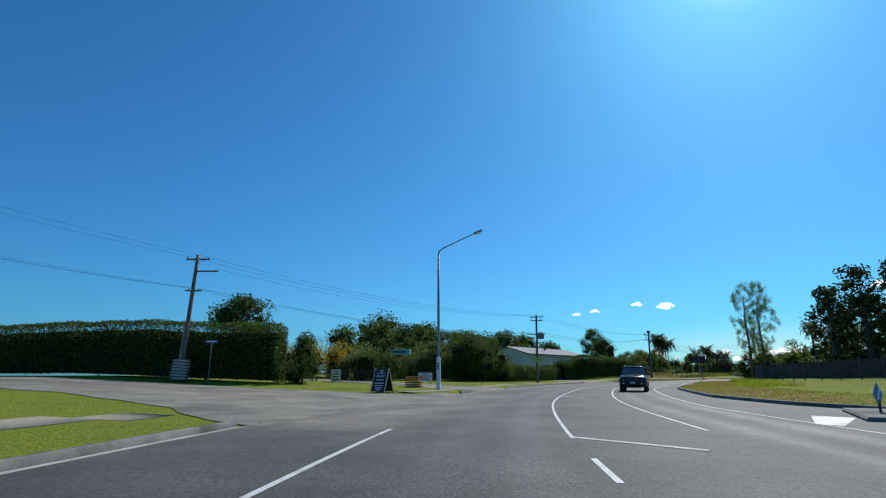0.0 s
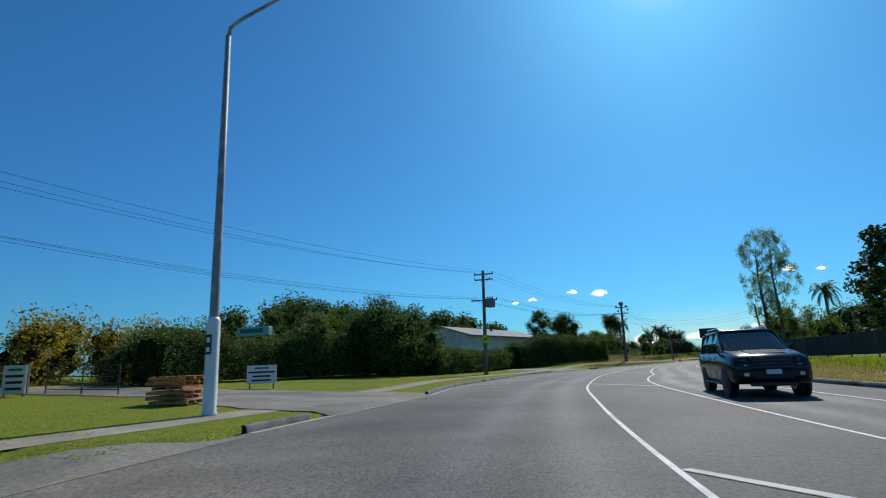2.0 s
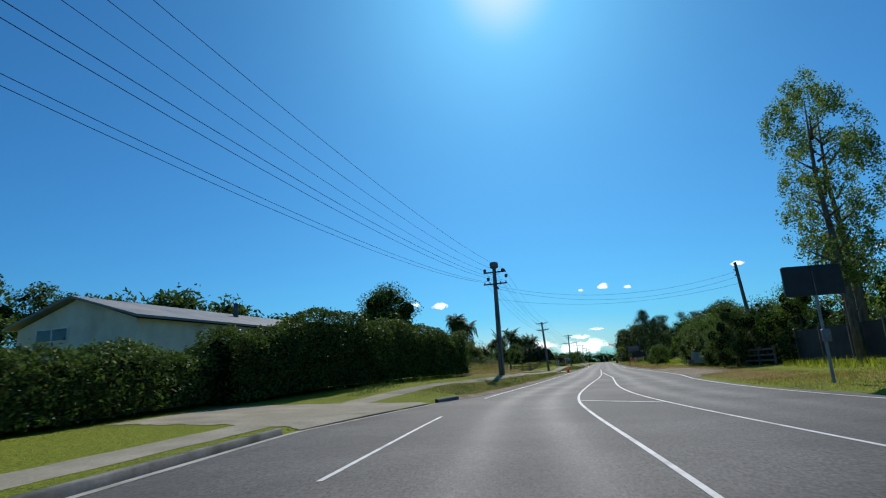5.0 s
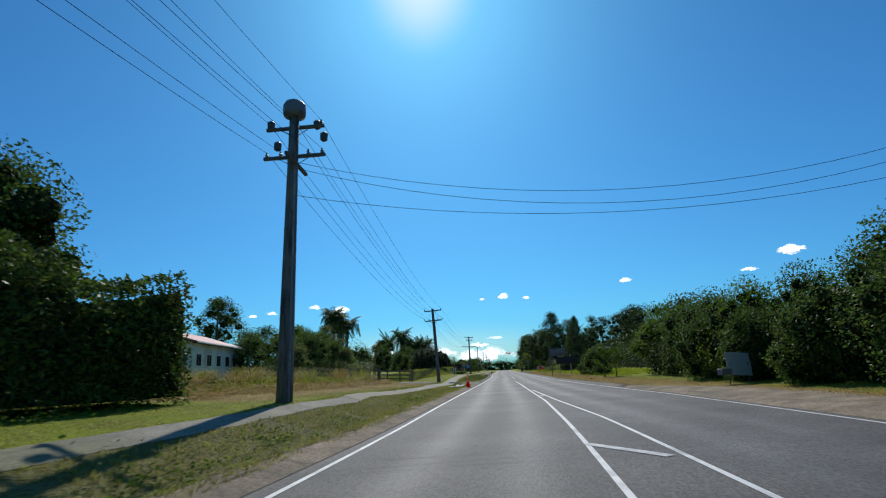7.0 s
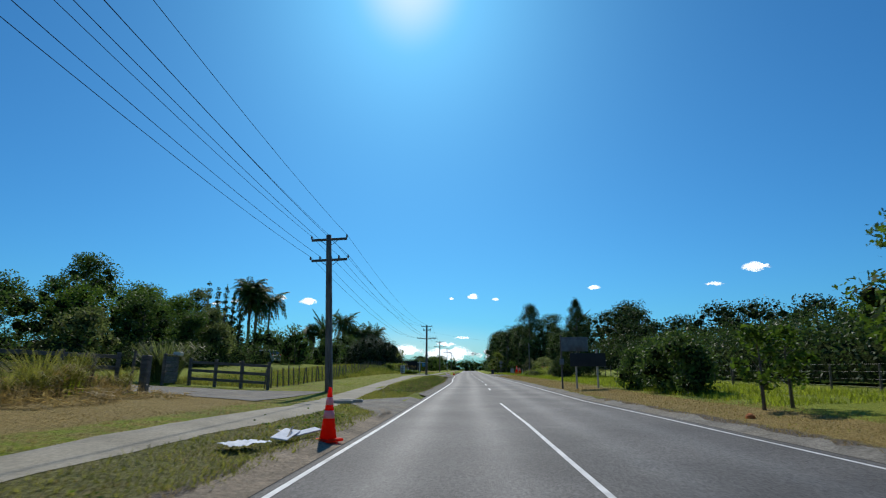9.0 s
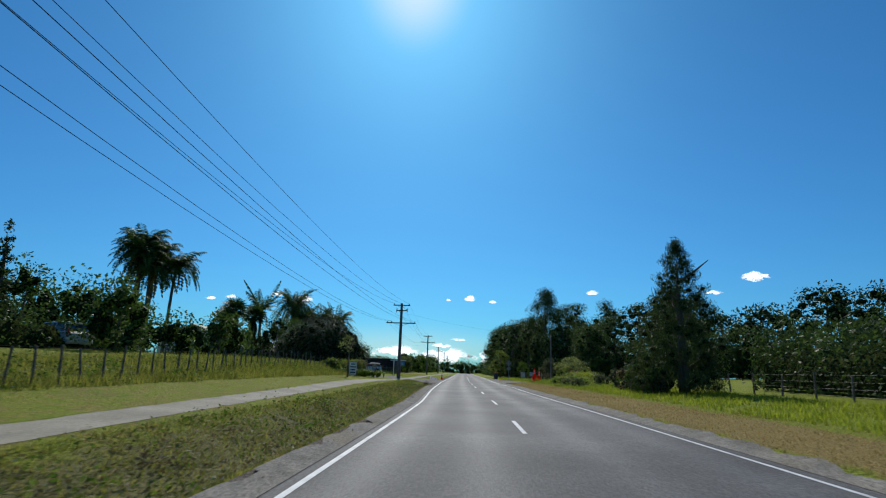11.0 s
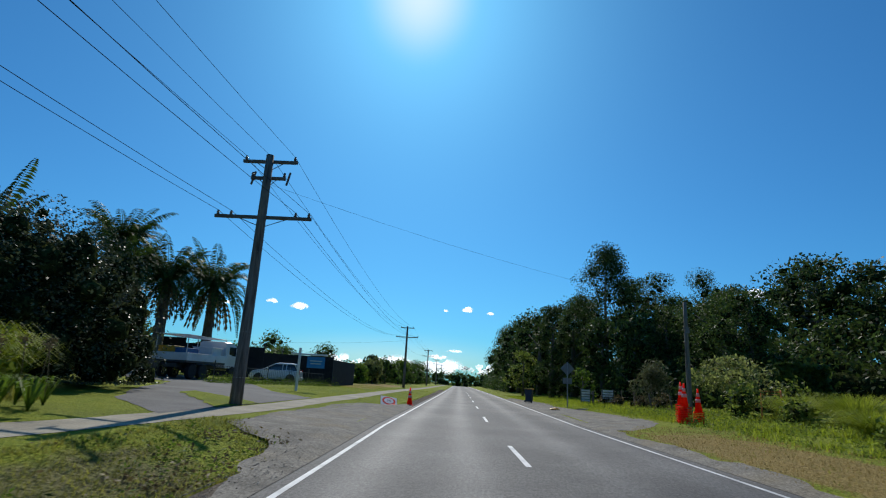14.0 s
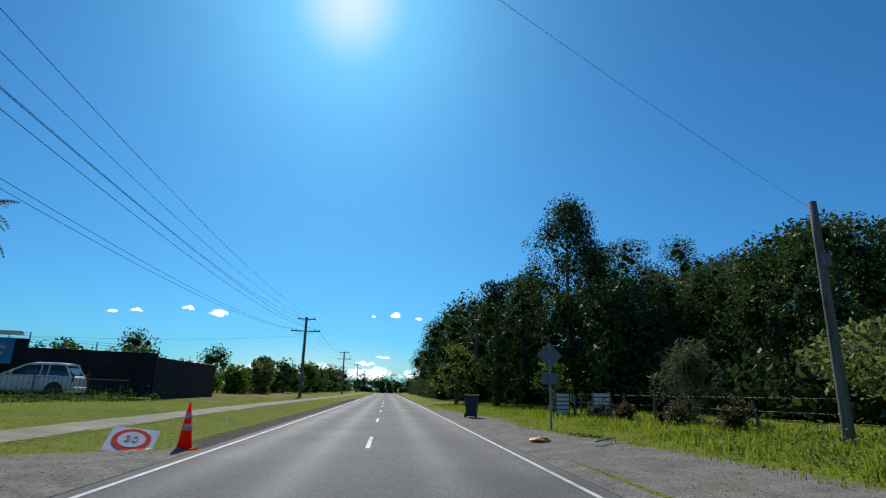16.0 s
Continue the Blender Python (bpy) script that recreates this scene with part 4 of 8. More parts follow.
def hedge(name, rows, h, w, leaf, label, per_m=240, size=0.14, rough=0.25):
    """A hedge along points in (s, d): a lumpy body clothed in leaves, looser and lower inside where it grows wild."""
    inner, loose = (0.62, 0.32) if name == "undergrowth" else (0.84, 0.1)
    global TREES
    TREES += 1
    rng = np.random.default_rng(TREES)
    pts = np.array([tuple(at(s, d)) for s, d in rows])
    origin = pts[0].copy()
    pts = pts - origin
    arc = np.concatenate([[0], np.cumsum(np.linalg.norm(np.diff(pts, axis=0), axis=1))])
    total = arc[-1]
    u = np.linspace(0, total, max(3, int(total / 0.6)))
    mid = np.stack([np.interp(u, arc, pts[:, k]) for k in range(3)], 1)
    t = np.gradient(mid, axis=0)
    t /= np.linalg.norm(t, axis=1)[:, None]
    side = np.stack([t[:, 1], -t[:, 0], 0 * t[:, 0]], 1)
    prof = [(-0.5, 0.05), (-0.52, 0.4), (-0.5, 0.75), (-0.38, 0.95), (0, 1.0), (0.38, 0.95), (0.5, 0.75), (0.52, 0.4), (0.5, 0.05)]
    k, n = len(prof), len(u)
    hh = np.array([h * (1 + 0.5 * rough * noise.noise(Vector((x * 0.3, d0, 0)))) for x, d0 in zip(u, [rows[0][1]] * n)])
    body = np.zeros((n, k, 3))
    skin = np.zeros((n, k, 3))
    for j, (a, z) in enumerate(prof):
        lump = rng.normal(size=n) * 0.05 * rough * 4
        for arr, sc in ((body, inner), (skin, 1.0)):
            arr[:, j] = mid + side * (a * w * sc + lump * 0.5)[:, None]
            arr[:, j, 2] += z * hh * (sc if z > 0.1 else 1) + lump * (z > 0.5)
    i = np.arange((n - 1) * k).reshape(n - 1, k)[:, :-1].ravel()
    f = np.stack([i, i + 1, i + k + 1, i + k], 1)
    ends = []
    for e in (0, (n - 1) * k):
        for j in range(k // 2):
            ends.append((e + j, e + j + 1, e + k - 2 - j, e + k - 1 - j) if j < k // 2 - 1 else (e + j, e + j + 1, e + k - 2 - j, e + k - 1 - j))
    ends = [q for q in ends if len(set(q)) == 4]
    count = int(total * per_m * (h + w) * 0.55)
    a, b, uu, vv = rng.integers(0, n - 1, count), rng.integers(0, k - 1, count), rng.random((count, 1)), rng.random((count, 1))
    c = (skin[a, b] * (1 - uu) + skin[a + 1, b] * uu) * (1 - vv) + (skin[a, b + 1] * (1 - uu) + skin[a + 1, b + 1] * uu) * vv
    c += rng.normal(size=(count, 3)) * np.array([1.0, 1.0, 0.7]) * loose
    c[:, 2] = np.maximum(c[:, 2], 0.05)
    c_end = int(w * h * 150)
    for e, sg in ((0, -1), (n - 1, 1)):
        q = mid[e] + side[e] * rng.uniform(-0.5, 0.5, (c_end, 1)) * w + t[e] * sg * rng.uniform(-0.05, 0.12, (c_end, 1))
        q[:, 2] += rng.random(c_end) * h * 0.97
        c = np.vstack([c, q])
    ob = thing(name, label, "hedge", Vector(origin), 0)
    # near-black body stands for the shade inside the hedge
    part("shade_core", mesh_np("shade_core", body.reshape(-1, 3), np.vstack([f, np.array(ends)]), M["inner_shade"]), M["inner_shade"], ob)
    part("leaves", mesh_np("leaves", *leaves(rng, c, size), M[leaf]), M[leaf], ob)
    return ob


def frond(bm_v, bm_f, rng, base, az, length, rise, droop, leaf_len, n=22, thick=0.03):
    """One feather palm frond: a curved rib with leaflets on both sides."""
    h = Vector((math.cos(az), math.sin(az), 0))
    s = Vector((-math.sin(az), math.cos(az), 0))
    pts = []
    for k in range(n + 1):
        u = k / n
        pts.append(Vector(base) + h * length * (u - 0.25 * droop * u * u) + Vector((0, 0, rise * u * length - droop * u * u * length)))
    for k in range(n):
        u = k / n
        a, b = pts[k], pts[k + 1]
        q = len(bm_v)
        wd = thick * (1.1 - u)
        bm_v += [a - s * wd, a + s * wd, b + s * wd * 0.9, b - s * wd * 0.9]
        bm_f.append((q, q + 1, q + 2, q + 3))
        ll = leaf_len * math.sin(math.pi * min(1, 0.18 + 0.8 * u)) ** 0.7
        for sg in (-1, 1):
            tip = a + s * sg * ll * 0.75 + h * ll * 0.55 + Vector((0, 0, -ll * (0.1 + 0.4 * rng.random())))
            m = (a + tip) * 0.5 + Vector((0, 0, ll * 0.12))
            e = (b - a) * (0.55 if n < 40 else 0.5)
            q = len(bm_v)
            bm_v += [a, m + e, tip, m - e]
            bm_f.append((q, q + 1, q + 2, q + 3))


def palm(s, d, h, label, crown=2.2, fronds=16, droop=0.75, rise=0.55, radius=0.14, skirt=0, group="palms", n=20, leaf=0.55, lean=0.0):
    global TREES
    TREES += 1
    rng = np.random.default_rng(TREES)
    ob = thing("palm_tree", label, "palm", at(s, d), rng.random() * 360, group)
    top = h - crown * 0.25
    ring = [(radius * (1.25 if k == 0 else 1.0 - 0.25 * k / 12) * (1 + 0.06 * (k % 2)), ) for k in range(13)]
    part("trunk", tube([(lean * (k / 12) ** 1.5, 0, -0.2 + (top + 0.2) * k / 12) for k in range(13)], [r[0] for r in ring], 9), M["bark"], ob, smooth=True)
    v, f = [], []
    for k in range(fronds):
        u = k / fronds
        frond(v, f, rng, (lean, 0, top), k * 2.39996 + rng.random() * 0.4, crown * (0.85 + 0.3 * rng.random()), rise * 2.2 * (1 - u) - 0.1, droop * (0.75 + 0.5 * rng.random()), leaf * (0.8 + 0.4 * rng.random()), n, 0.03)
    part("fronds", mesh_np("fronds", [tuple(p) for p in v], f, M["leaf_palm"]), M["leaf_palm"], ob)
    if skirt:
        v, f = [], []
        for k in range(skirt):
            frond(v, f, rng, (lean, 0, top - 0.2), k * 2.39996, crown * 0.6, -0.7, 0.9, leaf * 0.7, 10, 0.03)
        part("dead_fronds", mesh_np("dead_fronds", [tuple(p) for p in v], f, M["leaf_brown"]), M["leaf_brown"], ob, "brown hanging dead fronds")
    return ob


def fan_leaf(v, f, rng, base, az, rise, stalk, r, n=13):
    """A stalk that ends in a round fan of narrow blades."""
    out = Vector((math.cos(az), math.sin(az), 0))
    side = Vector((-math.sin(az), math.cos(az), 0))
    dr = (out * math.cos(rise) + Vector((0, 0, math.sin(rise)))).normalized()
    hub = Vector(base) + dr * stalk
    q = len(v)
    v += [Vector(base) - side * 0.02, Vector(base) + side * 0.02, hub + side * 0.015, hub - side * 0.015]
    f.append((q, q + 1, q + 2, q + 3))
    for k in range(n):
        a = (k / (n - 1) - 0.5) * 4.4
        ln = r * (0.8 + 0.3 * rng.random()) * (1 - 0.18 * abs(a) / 2.2)
        ray = dr * math.cos(a) + side * math.sin(a)
        tip = hub + ray * ln + Vector((0, 0, -0.3 * ln * rng.random()))
        mid = hub + ray * ln * 0.5 + Vector((0, 0, 0.04))
        wd = ray.cross(Vector((0, 0, 1))) * 0.05 + Vector((0, 0, 0.03))
        q = len(v)
        v += [hub, mid + wd, tip, mid - wd]
        f.append((q, q + 1, q + 2, q + 3))


def fan_palm(s, d, h, label, head=1.7, fans=64):
    """A palm with a ball of fan leaves above a shaggy trunk."""
    global TREES
    TREES += 1
    rng = np.random.default_rng(TREES)
    ob = thing("palm_tree", label, "palm", at(s, d), rng.random() * 360, "fan palms")
    top = h - head * 0.75
    part("trunk", tube([(0.03 * math.sin(k), 0, -0.2 + (top + 0.2) * k / 12) for k in range(13)], [0.2 + 0.035 * (k % 2) + 0.008 * k for k in range(13)], 9), M["bark"], ob, smooth=True)
    for name, n, lo, hi, m, drop in (("fan_leaves", fans, -0.65, 1.4, "leaf_palm", 0.0), ("dead_fronds", fans, -1.4, -0.9, "leaf_brown", 2.6)):
        v, f = [], []
        for k in range(n):
            z = top - drop * rng.random()
            fan_leaf(v, f, rng, (0, 0, z), k * 2.39996, lo + (hi - lo) * (k + rng.random()) / n, head * (0.5 if drop == 0 else 0.3), head * (0.55 if drop == 0 else 0.4))
        part(name, mesh_np(name, [tuple(p) for p in v], f, M[m]), M[m], ob, "brown hanging dead fronds" if drop else "")
    return ob


def spiky(name, s, d, h, w, leaf, label, blades=260, width=0.05, upright=0.6, category="shrub"):
    """A clump of long arching blades or stems."""
    global TREES
    TREES += 1
    rng = np.random.default_rng(TREES)
    v, f = [], []
    for k in range(blades):
        a, o = rng.random() * 6.283, rng.random()
        hl = h * (0.55 + 0.5 * rng.random())
        reach = w * 0.5 * (0.2 + 0.8 * o) * (1.3 - upright)
        root = Vector((math.cos(a), math.sin(a), 0)) * w * 0.18 * rng.random()
        dirn = Vector((math.cos(a), math.sin(a), 0))
        sd = Vector((-math.sin(a), math.cos(a), 0)) * width * 0.5
        p = [root, root + dirn * reach * 0.35 + Vector((0, 0, hl * 0.6)), root + dirn * reach * 0.8 + Vector((0, 0, hl * 0.95)), root + dirn * reach * 1.15 + Vector((0, 0, hl * (1.05 - 0.5 * o * (1 - upright))))]
        for j in range(3):
            q = len(v)
            w0, w1 = (1, 0.9, 0.55, 0.08)[j], (1, 0.9, 0.55, 0.08)[j + 1]
            v += [p[j] - sd * w0, p[j] + sd * w0, p[j + 1] + sd * w1, p[j + 1] - sd * w1]
            f.append((q, q + 1, q + 2, q + 3))
    ob = new(name, mesh_np(name, [tuple(x) for x in v], f, M[leaf]))
    ob.location = at(s, d)
    return tagged(ob, label, category)


# beside the side road and the nursery
hedge("hedge", [(38.8, -20.8), (38.0, -24), (37.6, -28.5), (38, -40), (38.4, -58), (37.5, -75)], 4.7, 3.0, "leaf_hedge", "tall dark clipped hedge beside the side road", 260, 0.17, 0.12)
bush(39.6, -19.2, 3.9, 3.4, "leaf_hedge", "dark green dense bush at the end of the hedge", 5200, 0.15)
tree(46.5, -31, 8.2, 8.0, "leaf_dark", "large dark broadleaf tree behind the hedge", 0.12, 20, 12000, 0.24)
for s, d, h, w in ((55, -30, 4.0, 5.8), (51.5, -26.5, 3.3, 5.0), (59, -29, 4.0, 5.6), (50, -31, 3.7, 5.2), (55, -26, 3.3, 4.6)):
    bush(s, d, h, w, "leaf_gold", "golden yellow flowering shrub behind the fence", 5000, 0.17, core=0.5, group="golden shrubs")
for s, d, h, w in ((58, -24.5, 3.4, 5.6), (63, -24.5, 3.6, 5.6), (46, -25.5, 2.8, 5.0), (68, -25, 4.2, 6), (54, -22.8, 2.8, 4.4), (61, -27, 3.8, 5.4)):
    bush(s, d, h, w, "leaf_olive", "pale olive green shrub behind the fence", 4600, 0.17, core=0.5, group="olive shrubs")
hedge("hedge", [(52.5, -20.5), (58.5, -20.3), (67, -17.5)], 3.0, 2.2, "leaf_dark", "low black-green unclipped hedge behind the white sign", 330, 0.15, 0.8)
for s, d, h, w in ((122, -86, 18, 21), (112, -60, 12.5, 13), (126, -46, 10.5, 12), (106, -70, 13, 14), (134, -44, 10, 11), (110, -78, 14, 15), (115, -66, 12, 13), (104, -62, 10.5, 12), (122, -50, 9.5, 11), (128, -60, 11, 12), (98, -72, 11, 13), (140, -40, 8, 10), (101, -58, 9.5, 12)):
    tree(s, d, h, w, "leaf_dark", "distant dark round-headed tree on the rise", 0.15, 18, 3600, 0.55, group="distant trees")
bush(68.8, -17.0, 6.0, 9.6, "leaf_dark", "big dark glossy broadleaf bush beside the grass", 32000, 0.145, 44, small=0.14, slim=0.6)
tree(66.3, -20.2, 4.9, 4.2, "leaf_green", "rounded yellow-green tree behind the hedge", 0.1, 18, 5200, 0.15, small=0.2)
tree(62.6, -18.8, 5.0, 3.6, "leaf_olive", "upright olive-green tree beside the hedge", 0.1, 16, 5200, 0.15, small=0.2)
bush(72.0, -15.8, 5.6, 7.4, "leaf_dark", "big dark glossy broadleaf bush beside the grass", 22000, 0.145, 34, small=0.15, slim=0.6)
for s, d, h, w in ((91, -40, 9.6, 8), (95.5, -41.5, 9.4, 8), (99.5, -43, 9.2, 8), (104, -44.5, 9.4, 8.5), (109, -46, 9.4, 8.5), (114, -47.5, 9.2, 8.5), (119, -48.5, 8.8, 8.5), (86, -38.5, 9.0, 8)):
    tree(s, d, h, w, "leaf_dark", "dark rounded tree of a small wood beyond the house", 0.06, 20, 5600, 0.24, group="wood beyond the house", small=0.17)
for s, d, h, w in ((78.5, -18.4, 2.9, 4.2), (83, -19.0, 3.0, 4.6), (87.5, -19.8, 2.9, 4.6)):
    bush(s, d, h, w, "leaf_dark", "dark garden shrub above the hedge", 4600, 0.15, 16, small=0.17, group="shrubs above the hedge")
bush(67.4, -22.5, 3.6, 5.0, "leaf_dark", "big dark glossy broadleaf bush beside the grass", 7000, 0.19, 26, small=0.15)
hedge("hedge", [(72, -14.2), (79, -14.0), (86, -13.9), (97, -14.6)], 2.15, 1.9, "leaf_dark", "leafy green hedge behind the grass strip, sunlit on top", 430, 0.145, 0.55)
hedge("hedge", [(94.5, -13.6), (98.5, -12.2), (104, -11.0), (110, -10.6), (114.5, -10.1), (117.3, -9.7)], 3.3, 2.6, "leaf_hedge", "tall dense dark green hedge beside the footpath", 600, 0.14, 0.65)
tree(117.6, -15.6, 7.8, 6.6, "leaf_dark", "dark round-topped tree rising out of the hedge", 0.12, 26, 24000, 0.14, core=0.8)
bush(109.0, -12.2, 4.3, 3.8, "leaf_dark", "dark bush rising out of the hedge", 1800, 0.22)
for s, d, h, w in ((122, -36, 6.5, 6), (128, -40, 7.0, 7)):
    tree(s, d, h, w, "leaf_dark", "dark leafy tree behind the hedge", 0.25, 12, 2600, 0.3)

# by the white house and the gates
for s, d, h, w, leaf in ((186.2, -27.4, 7.5, 5.6, "leaf_olive"), (183.5, -24.2, 5.2, 4.8, "leaf_olive"), (184, -31.5, 7.3, 7, "leaf_green"), (178.5, -28.5, 6.9, 7.2, "leaf_green"), (175, -26.5, 6.1, 6.5, "leaf_green"), (172.5, -24.5, 5.3, 6.0, "leaf_dark"), (169, -27, 5.7, 7.0, "leaf_green"), (178.5, -23.6, 4.6, 5.0, "leaf_dark"), (172, -31, 6.6, 7.5, "leaf_dark"), (165.5, -30, 5.8, 7.0, "leaf_dark"), (161.5, -28, 4.9, 6.5, "leaf_dark"), (158, -34, 5.2, 7, "leaf_dark"), (166, -24.2, 3.8, 5.0, "leaf_olive"), (181.5, -26.6, 6.3, 6.0, "leaf_green"), (181, -22.6, 3.6, 4.4, "leaf_olive"), (188.5, -31.5, 6.6, 6.5, "leaf_dark")):
    tree(s, d, h, w, leaf, "dense garden tree behind the wooden rail fence", 0.02, 18, 7400, 0.17, group="garden trees", small=0.18)
tree(215, -61, 17.2, 15, "leaf_dark", "tall spreading gum tree beyond the gardens", 0.42, 22, 8200, 0.34, small=0.13)
for s, d, h in ((189.2, -27.6, 8.5), (190.4, -27.1, 8.2), (191.6, -26.7, 8.4), (192.8, -26.3, 7.6), (194.0, -26.0, 7.0)):
    tree(s, d, h, 1.5, "leaf_pine", "narrow dark cypress in a row", 0.02, 16, 2600, 0.16, name="cypress_tree", group="cypresses", small=0.3, up=0.8, cone=True)
for s, d, h, ln in ((224.8, -37.6, 13.0, 0.2), (226.4, -38.4, 14.8, -0.2), (228.2, -38.0, 14.0, 0.1), (229.4, -36.2, 12.6, 0.5), (225.8, -36.8, 11.4, -0.2)):
    palm(s, d, h, "tall slender feather palm with drooping fronds", 3.5, 44, 0.8, 0.62, 0.2, 4, leaf=0.95, n=30, lean=ln)
fan_palm(229.2, -27.8, 7.9, "fan-headed palm with a shaggy dark trunk", 1.9, 70)
fan_palm(232.4, -26.6, 7.5, "fan-headed palm with a shaggy dark trunk", 1.8, 66)
fan_palm(230.6, -29.4, 6.9, "fan-headed palm with a shaggy dark trunk", 1.6, 60)
palm(237.4, -27.6, 8.3, "feather palm with upright arching fronds", 2.8, 20, 0.5, 0.85, 0.2, 4, leaf=0.7, n=28)
for s, d, h, c in ((247.3, -26.3, 10.3, 3.9), (251.5, -20.6, 8.2, 3.9), (248.0, -22.6, 7.9, 3.3), (245.4, -24.2, 7.8, 2.9)):
    palm(s, d, h, "big date palm with long arching fronds", c, 76, 0.85, 0.75, 0.42, 12, n=46, leaf=0.6, group="date palms")
dome_bush(225.6, -15.8, 6.5, 11.6, "leaf_gloss", "large domed grey-green olive-like bush beside the driveway", 46000, 0.12, 0.62)
for s, d, h, w in ((225.0, -24.6, 4.2, 5.5), (231.6, -23.0, 6.4, 6.5), (230.0, -20.0, 5.4, 5.5)):
    bush(s, d, h, w, "leaf_belt", "dark shrub crowding below the fan palms", 5200, 0.16, 20, group="shrubs below the palms", small=0.17)
for s, d, h, w in ((243.0, -26.5, 5.6, 5.5), (251.5, -27.5, 5.0, 5), (236.5, -22.5, 6.2, 6.0)):
    tree(s, d, h, w, "leaf_dark", "dark garden tree crowding the date palms", 0.05, 16, 5200, 0.2, group="driveway trees")
for s, d, h, w in ((206, -26, 4.0, 6), (210, -24, 2.8, 6), (208, -19.5, 3.4, 5), (200, -25, 4.4, 6), (204, -33, 6, 7), (196, -20, 4.0, 5)):
    bush(s, d, h, w, "leaf_dark", "dark garden shrub behind the wire fence", 2200, 0.24, group="garden shrubs")
for s, d, h, w in ((219.0, -10.4, 1.2, 2.6), (216.6, -11.2, 0.9, 2.4), (213.5, -11.6, 0.7, 2.0)):
    bush(s, d, h, w, "leaf_bright", "leafy green roadside weeds in a clump", 2400, 0.16, group="roadside weeds")
for s, d, h, w in ((219.8, -10.9, 1.7, 2.6), (221.6, -11.6, 1.5, 2.4)):
    spiky("long_grass_clump", s, d, h, w, "blade", "rank green grass clump beside the driveway", 800, 0.03, 0.25, "grass clump")
def flower_clump(s, d, n, spread, label):
    """Broad green blades with brown dried flower heads on stalks."""
    ob = thing("agapanthus_clump", label, "shrub", at(s, d), 0, "agapanthus clumps")
    rng = np.random.default_rng(int(s * 10))
    v, f = [], []
    for k in range(n):
        root = Vector((rng.normal() * spread, rng.normal() * spread * 0.7, 0))
        for j in range(16):
            a, ln = rng.random() * 6.283, 0.45 + 0.3 * rng.random()
            dr, sdv = Vector((math.cos(a), math.sin(a), 0)), Vector((-math.sin(a), math.cos(a), 0)) * 0.022
            p = [root, root + dr * ln * 0.35 + Vector((0, 0, ln * 0.8)), root + dr * ln * 0.85 + Vector((0, 0, ln * 0.75))]
            q = len(v)
            v += [p[0] - sdv, p[0] + sdv, p[1] + sdv, p[1] - sdv, p[2] + sdv * 0.15, p[2] - sdv * 0.15]
            f += [(q, q + 1, q + 2, q + 3), (q + 3, q + 2, q + 4, q + 5)]
        if k % 3 == 0:
            h = root + Vector((rng.normal() * 0.12, rng.normal() * 0.12, 0.95 + 0.35 * rng.random()))
            stalk = part("stalk", tube([root, (root + h) / 2 + Vector((0.02, 0, 0)), h], 0.01, 5), M["leaf_brown"], ob)
            c = np.array(h) + rng.normal(size=(60, 3)) * 0.055
            tagged(part("flower_head", mesh_np("flower_head", *leaves(rng, c, 0.07, 0.4), M["leaf_brown"]), M["leaf_brown"], stalk), "dried brown flower head", kind="stuff")
    tagged(part("strap_foliage", mesh_np("strap_foliage", [tuple(p) for p in v], f, M["leaf_green"]), M["leaf_green"], ob), "arching green strap leaves", kind="stuff")
    return ob


for s, d in ((213.8, -9.7), (215.4, -9.2), (217.0, -8.7), (218.6, -9.4)):
    flower_clump(s, d, 26, 0.75, "green strap-leaved clump with dried brown flower heads")
tree(208.3, -8.9, 3.3, 2.0, "leaf_olive", "thin young tree with a few leaves beside the fence", 0.62, 6, 200, 0.17, core=0, trunk=0.022)

# inside of the bend
for s, d, h in ((105.6, 14.2, 15.6), (108.2, 15.6, 16.0)):
    TREES += 1
    rng = np.random.default_rng(TREES)
    ob = thing("poplar_tree", "tall slender poplar with sparse pale green leaves", "poplar", at(s, d), 40, "poplars")
    bm = limbs(rng, h * 0.96, 2.2, 0.2, 0.2, 16, 0.15)
    part("trunk", bm, M["bark"], ob, smooth=True)
    cl = []
    for k in range(130):
        z = 0.27 + 0.71 * k / 130
        rad = 2.9 * math.sin(math.pi * min(0.97, ((z - 0.2) / 0.82)) ** 1.15) ** 0.75
        a = rng.random() * 6.283
        q = rad * (0.35 + 0.6 * rng.random())
        r = 0.35 + 0.3 * rng.random()
        cl.append((q * math.cos(a) + 0.4 * z, q * math.sin(a), h * z, r * 0.8, r * 0.8, r * 1.2))
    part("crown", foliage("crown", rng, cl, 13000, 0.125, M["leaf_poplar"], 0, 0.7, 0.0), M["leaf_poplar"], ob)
for s, d, h, w in ((101, 25.5, 13, 8), (97, 29.5, 15, 9), (91, 33, 15, 9), (108, 30, 12, 8), (84, 38, 15, 10), (113, 26, 10, 7), (76, 43, 15, 10)):
    tree(s, d, h, w, "leaf_pine", "big dark shelter-belt conifer", 0.05, 22, 4200, 0.4, name="conifer_tree", group="shelter belt", small=0.17, round_=0.5, up=0.3)
palm(124.5, 21, 9.8, "feather palm behind the windbreak fence", 2.6, 20, 0.75, 0.55, 0.22, 8)
tree(117, 18.5, 6.6, 3.6, "leaf_poplar", "small silvery young tree behind the fence", 0.25, 9, 1100, 0.2, core=0)
for s, d, h, w, leaf in ((112, 20, 5, 5, "leaf_green"), (119, 22, 6, 6, "leaf_dark"), (105, 20, 4, 5, "leaf_green"), (128, 24, 7, 7, "leaf_dark")):
    bush(s, d, h, w, leaf, "rounded green shrub behind the windbreak fence", 2000, 0.24, group="shrubs behind the fence")
